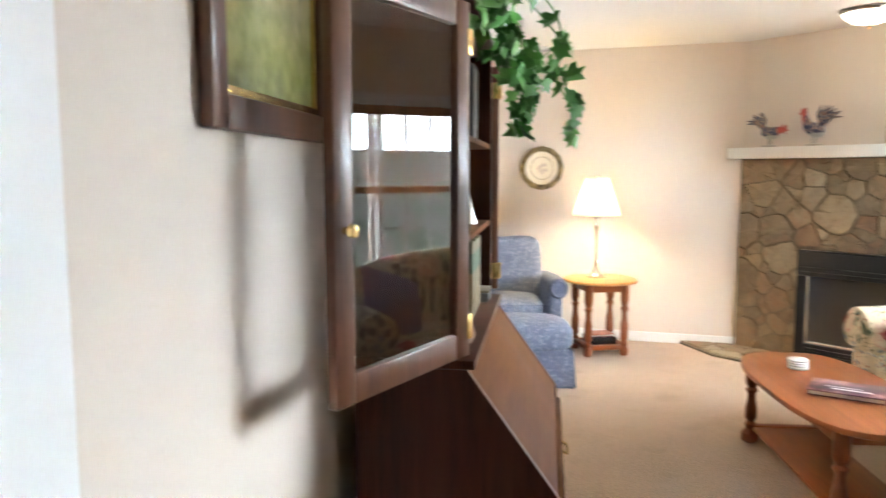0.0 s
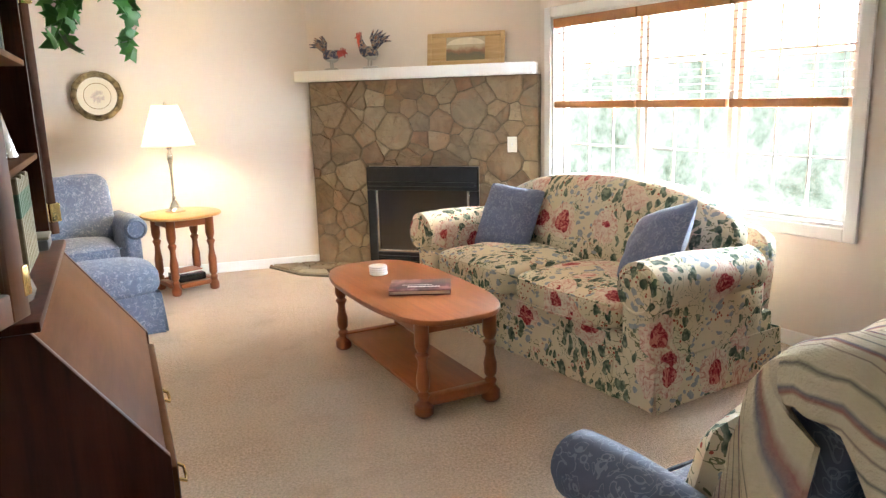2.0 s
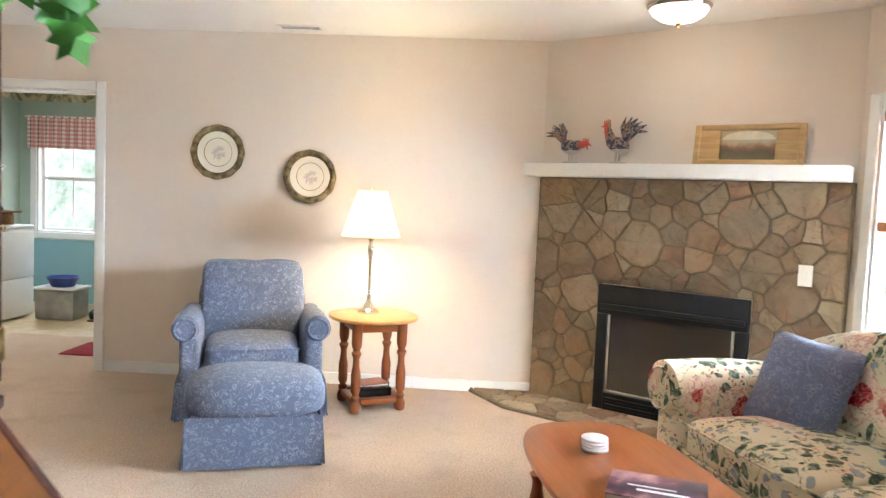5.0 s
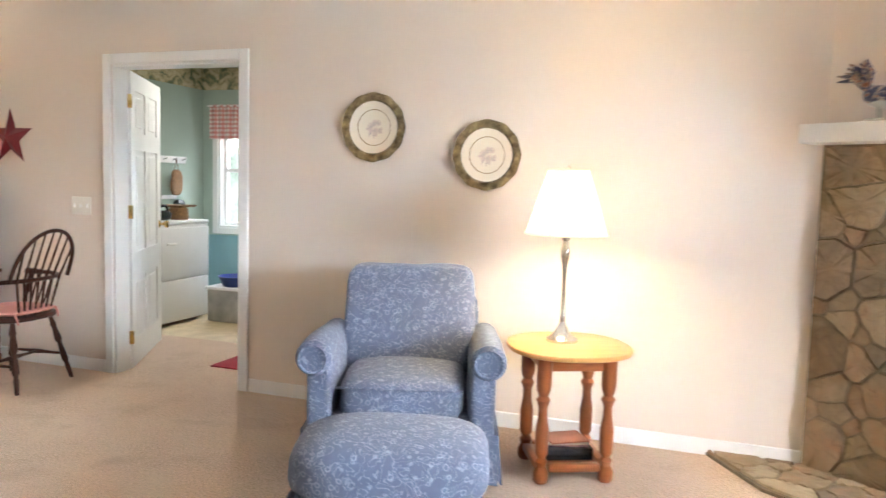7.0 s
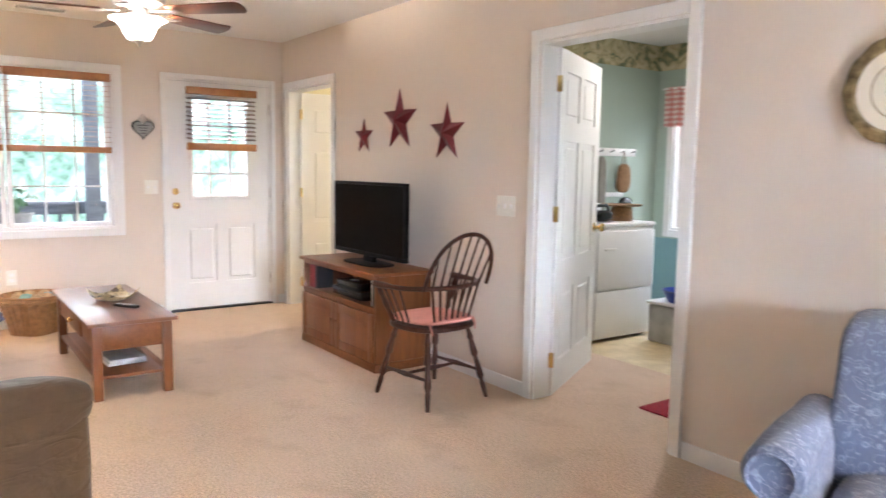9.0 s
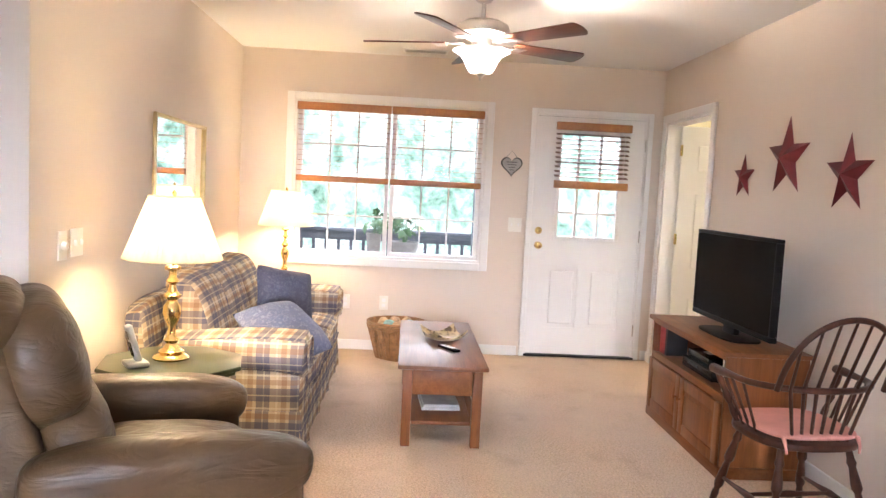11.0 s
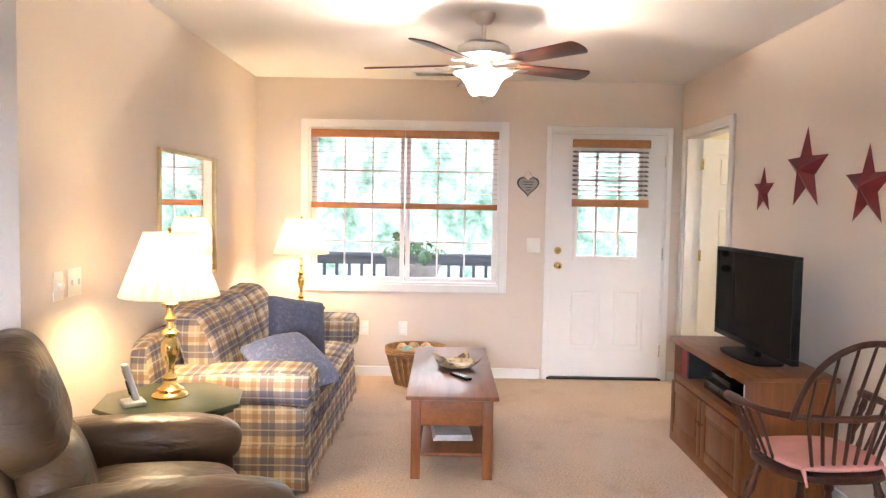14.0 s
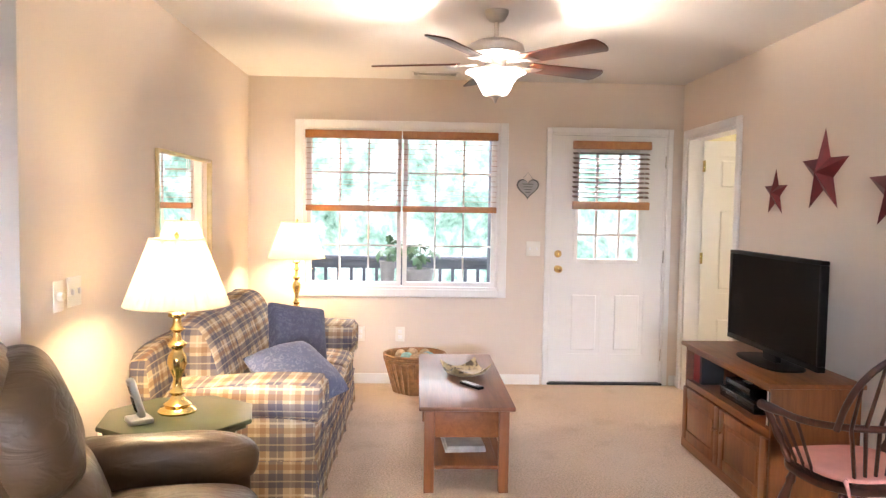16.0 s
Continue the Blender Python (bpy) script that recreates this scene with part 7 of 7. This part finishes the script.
part("cross_stretcher", tube([mid[0], mid[0].lerp(mid[1], 0.3), mid[0].lerp(mid[1], 0.5), mid[0].lerp(mid[1], 0.7), mid[1]], [0.008, 0.010, 0.016, 0.010, 0.008], 10), M["windsor"], wc)
rail = []
for k in range(25):
    t = math.pi * k / 24
    rail.append((0.29 * math.cos(t) * (1.0 if 0 < k < 24 else 1.0), -0.02 + 0.235 * math.sin(t) ** 0.8, 0.672))
rail = [(0.30, -0.165, 0.672), (0.298, -0.10, 0.672)] + rail + [(-0.298, -0.10, 0.672), (-0.30, -0.165, 0.672)]
part("arm_rail", tube(rail, [0.020, 0.020] + [0.014] * 25 + [0.020, 0.020], 10), M["windsor"], wc)
hoop = []
for k in range(29):
    t = math.pi * k / 28
    z = 0.672 + 0.305 * math.sin(t) ** 0.75
    hoop.append((0.235 * math.cos(t), 0.205 + 0.38 * (z - 0.672), z))
part("back_hoop", tube(hoop, 0.0125, 10), M["windsor"], wc)
for k in range(7):
    u = (k - 3) / 3.6
    x = 0.235 * u
    zt = 0.672 + 0.305 * (1 - u * u) ** 0.375
    part("spindle", tube([(x * 0.62, 0.165, 0.445), (x * 0.88, 0.20, 0.672), (x, 0.205 + 0.38 * (zt - 0.672), zt - 0.005)], [0.007, 0.008, 0.0055], 8), M["windsor"], wc)
for s in (-1, 1):
    for k, y in enumerate((-0.13, -0.07, -0.01, 0.05)):
        a, b = Vector((s * 0.20, y * 0.8, 0.448)), Vector((s * (0.298 if y < 0.04 else 0.285), y, 0.665))
        if k == 0:
            part("arm_post", tube([a.lerp(b, q) for q in (0, 0.2, 0.35, 0.5, 0.7, 0.8, 1)], [0.011, 0.016, 0.010, 0.018, 0.011, 0.015, 0.011], 12), M["windsor"], wc)
        else:
            part("arm_spindle", tube([a, b], 0.0065, 8), M["windsor"], wc)
pad = thing("chair_pad", "pink tie-on pad on a windsor chair seat", "cushion", WC)
pink = plain("pink_cotton", (0.58, 0.25, 0.21), 0.85, 0, 0.08, 12, 0.08)
part("pad", soft(0.42, 0.40, 0.035, 3.4, 12, m=pose(0, -0.005, 0.471), crown=0.008), pink, pad)
for s in (-1, 1):
    part("tie", tube([(s * 0.15, 0.15, 0.475), (s * 0.165, 0.175, 0.47), (s * 0.165, 0.19, 0.44), (s * 0.16, 0.195, 0.41)], [0.006, 0.01, 0.006, 0.005], 7), pink, pad)

# stars
barn_red = Nodes("barn_red_tin", 0.45, 0.2)
barn_red.color(barn_red.ramp(barn_red.noise(12, 4), (0.3, (0.095, 0.008, 0.013)), (0.7, (0.165, 0.015, 0.022))))


def star(x, z, r):
    s = thing("barn_star", "dark red tin barn star on a wall", "wall star", pose(x, NORTH, z), "wall stars")
    bm = bmesh.new()
    c = bm.verts.new((0, -0.24 * r, 0))
    back = bm.verts.new((0, -0.002, 0))
    ring = [bm.verts.new(((r if k % 2 == 0 else r * 0.40) * math.sin(math.pi * k / 5), -0.004, (r if k % 2 == 0 else r * 0.40) * math.cos(math.pi * k / 5))) for k in range(10)]
    for k in range(10):
        bm.faces.new((c, ring[k], ring[(k + 1) % 10]))
        bm.faces.new((back, ring[(k + 1) % 10], ring[k]))
    part("star", bm, barn_red.mat, s, smooth=False)


star(-4.86, 1.57, 0.150)
star(-4.335, 1.67, 0.238)
star(-3.745, 1.565, 0.205)
he = thing("heart_plaque", "grey heart shaped plaque hanging by a wire", "plaque", MW @ pose(4.905 - SOUTH, 0, 1.63))
out = []
for k in range(40):
    t = 2 * math.pi * k / 40
    out.append((0.0058 * 16 * math.sin(t) ** 3, 0.0058 * (13 * math.cos(t) - 5 * math.cos(2 * t) - 2 * math.cos(3 * t) - math.cos(4 * t))))
RX = Matrix.Rotation(math.pi / 2, 4, "X")
dk = plain("dark_edge", (0.05, 0.045, 0.04), 0.6)
part("border", prism(out, 0.001, 0.016, 0.003, RX), dk, he)
part("face", prism([(x * 0.86, y * 0.86) for x, y in out], 0.0165, 0.020, 0.0, RX), plain("grey_slate", (0.30, 0.29, 0.27), 0.7), he)
for k in range(4):
    part("writing_bar", boxes(((-0.045 + 0.008 * k, -0.0212, 0.025 - 0.022 * k), (0.045 - 0.008 * k, -0.0204, 0.031 - 0.022 * k))), dk, he)
part("wire", tube([(-0.045, -0.008, 0.066), (0, -0.004, 0.125), (0.045, -0.008, 0.066)], 0.0016, 6), dk, he)

# ceiling fan
FX, FY = -4.385, 4.412
fan = thing("ceiling_fan", "five bladed ceiling fan with a lit glass bowl", "ceiling fan", pose(FX, FY, 0))
nickel = plain("brushed_nickel", (0.50, 0.47, 0.45), 0.32, 1, 0.06, 30, 0.02)
part("canopy", lathe([(0.018, CEIL - 0.062), (0.040, CEIL - 0.054), (0.060, CEIL - 0.024), (0.064, CEIL - 0.001)], 28), nickel, fan)
part("rod", tube([(0, 0, 2.34), (0, 0, CEIL - 0.055)], 0.013, 12), nickel, fan)
part("motor", lathe([(0.03, 2.235), (0.10, 2.24), (0.145, 2.258), (0.152, 2.28), (0.142, 2.308), (0.10, 2.330), (0.036, 2.340), (0.014, 2.352)], 36), nickel, fan)
part("switch_housing", lathe([(0.035, 2.165), (0.05, 2.172), (0.058, 2.20), (0.052, 2.2345)], 28), nickel, fan)
blade_wood = wood("cherry_fan_blade", (0.13, 0.042, 0.024), (0.07, 0.022, 0.012), 0.3)
out = []
for k in range(9):
    t = -math.pi / 2 + math.pi * k / 8
    out.append((0.645 + 0.03 * math.cos(t), 0.068 * math.sin(t)))
out = [(0.20, -0.052)] + out + [(0.20, 0.052)]
blade = mesh_of("blade", prism(out, -0.004, 0.004, 0.0015, Matrix.Rotation(radians(-13), 4, "X")), blade_wood)
iron = mesh_of("blade_iron", boxes(((0.10, -0.02, -0.005), (0.24, 0.02, 0.001)), ((0.20, -0.045, -0.009), (0.27, 0.045, -0.0055)), bevel=0.003), nickel)
for k in range(5):
    a = -30 + 72 * k
    b = piece("blade", blade, pose(0, 0, 2.215, 0, 0, a), fan)
    ir = piece("blade_iron", iron, pose(0, 0, 2.210, 0, 0, a), fan)
bm = bmesh.new()
prof = [(0.036, 2.048), (0.062, 2.052), (0.080, 2.078), (0.094, 2.112), (0.116, 2.142), (0.150, 2.163), (0.160, 2.166), (0.157, 2.170), (0.146, 2.168), (0.110, 2.146), (0.088, 2.114), (0.074, 2.080), (0.058, 2.058), (0.034, 2.054)]
rings = [[bm.verts.new((r * math.cos(t), r * math.sin(t), z)) for t in [2 * math.pi * k / 36 for k in range(36)]] for r, z in prof]
for a, b in zip(rings, rings[1:] + rings[:1]):
    for k in range(36):
        bm.faces.new((a[k], a[(k + 1) % 36], b[(k + 1) % 36], b[k]))
part("glass_bowl", bm, M["bowl"], fan, "lit frosted glass bowl")
part("finial", lathe([(0, 2.006), (0.006, 2.011), (0.012, 2.028), (0.022, 2.040), (0.038, 2.0475)], 18), nickel, fan)
part("fitter", tube([(0, 0, 2.046), (0, 0, 2.17)], 0.010, 10), nickel, fan)
lamp("fan_light", "POINT", 84, (1.0, 0.86, 0.66), pose(FX + 0.055, FY, 2.15), 0.045)

# ---- laundry room ----
for k, (y0, nm, lb) in enumerate(((6.80, "washing_machine", "white top loading washing machine"), (7.50, "clothes_dryer", "white front loading clothes dryer"))):
    mc = thing(nm, lb, "washer" if k == 0 else "dryer", pose(-3.61, y0, 0))
    part("cabinet", boxes(((-0.66, 0.003, 0.02), (-0.012, 0.675, 0.90)), bevel=0.012), M["white"], mc)
    part("top", boxes(((-0.665, 0.0, 0.9005), (0.0, 0.68, 0.93)), bevel=0.008), M["white"], mc)
    part("front_panel", boxes(((-0.0115, 0.012, 0.03), (0.0, 0.668, 0.40)), bevel=0.004), M["white"], mc)
    part("door", boxes(((-0.0115, 0.012, 0.41), (0.006, 0.668, 0.87)), bevel=0.008), M["white"], mc)
    part("door_pull", boxes(((0.0065, 0.08, 0.72), (0.018, 0.20, 0.74)), bevel=0.004), M["trim"], mc)
    part("console", boxes(((-0.66, 0.01, 0.9305), (-0.58, 0.67, 1.05)), bevel=0.012), M["white"], mc)
hb = thing("straw_hat", "brown straw hat lying on a clothes dryer", "hat", pose(-3.80, 7.98, 0.931))
straw = plain("brown_straw", (0.24, 0.13, 0.06), 0.8, 0, 0.3, 50, 0.4)
part("crown", lathe([(0.085, 0.0), (0.09, 0.02), (0.085, 0.10), (0.06, 0.125), (0, 0.13)], 24), straw, hb)
part("brim", lathe([(0.088, 0.115), (0.15, 0.12), (0.165, 0.135), (0.15, 0.128), (0.086, 0.122)], 28), straw, hb)
ir = thing("steam_iron", "black clothes iron on a dryer", "iron", pose(-3.72, 7.66, 0.931))
part("body", soft(0.10, 0.20, 0.09, 3, 8, m=pose(0, 0, 0.05)), M["plastic"], ir)
part("handle", tube([(0, -0.08, 0.08), (0, -0.07, 0.13), (0, 0.05, 0.135), (0, 0.08, 0.08)], 0.014, 10), M["plastic"], ir)
pg = thing("peg_rail", "white peg rail with hanging baskets", "peg rail", pose(LW, 8.45, 1.50))
part("rail", boxes(((0.001, -0.30, -0.035), (0.02, 0.24, 0.035)), bevel=0.004), M["trim"], pg)
for k in range(4):
    part("peg", tube([(0.02, -0.24 + 0.14 * k, 0), (0.075, -0.24 + 0.14 * k, 0.015)], [0.008, 0.010], 10), M["trim"], pg)
hk = thing("hanging_broom", "brown hand broom hanging from a peg", "broom", pose(LW + 0.06, 8.49, 1.25))
part("bristles", soft(0.06, 0.17, 0.26, 2.8, 8, m=pose(0, 0, 0.02), rough=0.02), straw, hk)
part("loop", tube([(0, -0.03, 0.14), (0, 0, 0.265), (0, 0.03, 0.14)], 0.004, 6), straw, hk)
ap = thing("hanging_apron", "folded dark cloth hanging from a peg", "apron", pose(LW + 0.05, 8.22, 1.20))
part("cloth", soft(0.04, 0.10, 0.52, 4, 8, m=pose(0, 0, 0.0, 0, 0, 6), rough=0.02), plain("grey_cloth", (0.22, 0.20, 0.17), 0.9), ap)
sh2 = thing("hook_rack", "small white hook rack on a green wall", "hook rack", pose(LW, 8.35, 1.12))
part("rail", boxes(((0.001, -0.16, -0.02), (0.015, 0.20, 0.02)), bevel=0.004), M["trim"], sh2)
cp = thing("dark_cap", "dark cap hanging from a hook rack", "cap", pose(LW + 0.06, 8.53, 1.04))
part("cap", soft(0.07, 0.16, 0.12, 2.4, 8), M["plastic"], cp)

valance = Nodes("red_check_cloth", 0.9)
sp = valance.add("ShaderNodeSeparateXYZ")
valance.link(valance.co, sp.inputs[0])
def stripe(v):
    return valance.math("GREATER_THAN", valance.math("FRACT", valance.math("MULTIPLY", v, 22)), 0.5)
c = valance.mix(valance.math("MULTIPLY", stripe(sp.outputs[0]), 0.5), (0.75, 0.68, 0.62), (0.55, 0.07, 0.06))
c = valance.mix(valance.math("MULTIPLY", stripe(sp.outputs[2]), 0.5), c, (0.55, 0.07, 0.06))
valance.color(c)
cu = thing("window_valance", "red and white checked gathered valance", "curtain", MLN @ pose(0.12, -0.03, 0))
bm = bmesh.new()
n = 90
g2 = []
for layer in (0, 0.006):
    g = []
    for j in range(6):
        g.append([bm.verts.new((0.92 * i / n, -0.02 - layer + 0.022 * math.sin(i * 0.75) * (0.4 + j / 8), 2.10 - 0.36 * j / 5)) for i in range(n + 1)])
    g2.append(g)
for k, g in enumerate(g2):
    for j in range(5):
        for i in range(n):
            bm.faces.new((g[j][i], g[j][i + 1], g[j + 1][i + 1], g[j + 1][i]))
part("cloth", bm, valance.mat, cu)
part("curtain_rod", tube([(-0.03, -0.022, 2.085), (0.95, -0.022, 2.085)], 0.008, 10), M["trim"], cu)
border = Nodes("wallpaper_border", 0.8)
bf = border.noise(9, 4, 0.6, None, 1.0)
border.color(border.ramp(bf, (0.40, (0.17, 0.20, 0.12)), (0.50, (0.50, 0.42, 0.24)), (0.60, (0.62, 0.55, 0.36))))
bm = boxes(((LW + 0.001, 6.33, CEIL - 0.23), (LW + 0.003, LN - 0.004, CEIL - 0.002)), ((LW + 0.004, LN - 0.003, CEIL - 0.23), (-0.905, LN - 0.001, CEIL - 0.002)))
structure("trim_wallpaper_border", bm, border.mat, "patterned wallpaper border under the ceiling")
tub = thing("storage_tub", "clear plastic storage tub on the floor", "tub", pose(-3.28, 8.12, 0.0))
part("bin", boxes(((-0.20, -0.15, 0), (0.20, 0.15, 0.30)), bevel=0.02), plain("hazy_plastic", (0.42, 0.42, 0.40), 0.3, 0, 0.25, 6, 0), tub)
part("lid", boxes(((-0.215, -0.165, 0.3005), (0.215, 0.165, 0.325)), bevel=0.008), M["white"], tub)
bo = thing("blue_basin", "blue plastic basin on a storage tub", "basin", pose(-3.26, 8.10, 0.326))
part("bowl", lathe([(0.10, 0), (0.11, 0.005), (0.15, 0.09), (0.16, 0.095), (0.15, 0.10), (0.10, 0.012), (0, 0.010)], 28), plain("blue_plastic", (0.03, 0.06, 0.28), 0.35), bo)
for k in range(2):
    s = thing("shoe", "dark shoe on a laundry floor", "shoe", pose(-2.92 + 0.11 * k, 8.10, 0, 0, 0, 8), "pair of shoes")
    part("upper", soft(0.085, 0.25, 0.10, 2.6, 8, m=pose(0, 0, 0.062)), M["plastic"], s)
    part("sole", boxes(((-0.042, -0.125, 0), (0.042, 0.125, 0.016)), bevel=0.006), M["black"], s)
mt = thing("red_mat", "dark red mat on the laundry floor", "mat", pose(-1.98, 6.80, 0.0))
part("mat", boxes(((-0.42, -0.22, 0.0005), (0.50, 0.25, 0.012)), bevel=0.004), plain("red_pile", (0.26, 0.015, 0.03), 0.95, 0, 0.2, 60, 0.3), mt)
# unseen lamp and fixture added to brighten the laundry room
lamp("laundry_ceiling_light", "AREA", 14, (1.0, 0.95, 0.85), look((-2.8, 7.5, CEIL - 0.03), (-2.8, 7.5, 0)), 0.3)
lc = thing("laundry_ceiling_fixture", "square white fixture added for an unseen fill lamp", "ceiling light", pose(-2.8, 7.5, CEIL))
part("body", boxes(((-0.18, -0.18, -0.02), (0.18, 0.18, -0.0005)), bevel=0.006), M["white"], lc)
# hidden fill lamp with a fixture, added so the bedroom door leaf reads lighter
lamp("bedroom_light", "AREA", 26, (1.0, 0.85, 0.6), look((-5.6, 7.6, CEIL - 0.03), (-5.6, 7.5, 0)), 0.3)
bc = thing("bedroom_ceiling_fixture", "square white fixture added for an unseen fill lamp", "ceiling light", pose(-5.6, 7.6, CEIL))
part("body", boxes(((-0.18, -0.18, -0.02), (0.18, 0.18, -0.0005)), bevel=0.006), M["white"], bc)

# ---- deck beyond the west window ----
grey_wood = wood("weathered_deck", (0.15, 0.17, 0.20), (0.08, 0.095, 0.115), 0.8, "y")
deck = tagged(new("deck"), "weathered grey wooden deck", kind="structure")
bd_me = mesh_of("board", boxes(((-0.068, -4.0, -0.03), (0.068, 4.0, 0.0))), grey_wood, False)
for k in range(16):
    piece("board", bd_me, pose(-6.75 - 0.142 * k, 4.2, -0.12), deck)
rl = thing("deck_railing", "weathered grey wooden deck railing", "railing", pose(-8.85, 0, -0.12))
part("top_rail", boxes(((-0.08, 0.4, 0.98), (0.08, 8.0, 1.02)), bevel=0.004), grey_wood, rl)
part("under_rail", boxes(((-0.02, 0.4, 0.88), (0.02, 8.0, 0.9795)), bevel=0.003), grey_wood, rl)
part("low_rail", boxes(((-0.02, 0.4, 0.10), (0.02, 8.0, 0.19)), bevel=0.003), grey_wood, rl)
bal = mesh_of("baluster", boxes(((-0.018, -0.018, 0.19), (0.018, 0.018, 0.88))), grey_wood, False)
for k in range(52):
    piece("baluster", bal, pose(0, 0.5 + 0.145 * k, 0), rl)
dp = thing("deck_post", "grey wooden deck post", "post", pose(-8.6, 4.86, -0.12))
part("post", boxes(((-0.07, -0.07, 0), (0.07, 0.07, 3.4)), bevel=0.006), grey_wood, dp)
part("base_block", boxes(((-0.09, -0.09, 0), (0.09, 0.09, 0.12)), bevel=0.006), grey_wood, dp)
bt = thing("plant_bench", "grey wooden plant bench on a deck", "bench", pose(-7.6, 4.05, -0.12))
part("seat_board", boxes(((-0.17, -0.75, 0.75), (0.17, 0.75, 0.79)), bevel=0.004), grey_wood, bt)
for y in (-0.65, 0.65):
    for x in (-0.13, 0.13):
        part("leg", boxes(((x - 0.03, y - 0.03, 0), (x + 0.03, y + 0.03, 0.7495)), bevel=0.004), grey_wood, bt)
plant_leaf = plain("deck_plant_leaf", (0.05, 0.12, 0.05), 0.5, 0, 0.4, 20, 0)
long_leaf = leaf_mesh("leaf", 0.5, plant_leaf)
rnd = random.Random(8)
for y, r, h in ((3.72, 0.075, 0.26), (4.02, 0.15, 0.19)):
    pt = thing("potted_plant", "leafy green plant in a grey pot on a deck bench", "plant", pose(-7.6, y, 0.6705), "potted plants")
    part("pot", lathe([(r * 0.75, 0), (r * 0.78, 0.005), (r, h - 0.02), (r * 1.06, h - 0.02), (r * 1.06, h), (r * 0.92, h), (r * 0.88, h - 0.04), (0, h - 0.04)], 24), plain("grey_pot", (0.22, 0.22, 0.22), 0.7), pt)
    for k in range(17):
        a, e, l = rnd.uniform(0, 6.28), rnd.uniform(0.45, 1.45), rnd.uniform(0.10, 0.27)
        tip = Vector((math.cos(a) * math.cos(e) * l, math.sin(a) * math.cos(e) * l, h + math.sin(e) * l))
        part("stem", tube([(0, 0, h - 0.04), tip * 0.5 + Vector((0, 0, h * 0.5)), tip], 0.003, 5), plant_leaf, pt)
        s = rnd.uniform(0.08, 0.14)
        piece("leaf", long_leaf, Matrix.LocRotScale(tip, Euler((rnd.uniform(-1.2, 0.6), rnd.uniform(-0.6, 0.6), a - 1.57)), (s * 0.7, s, s)), pt)
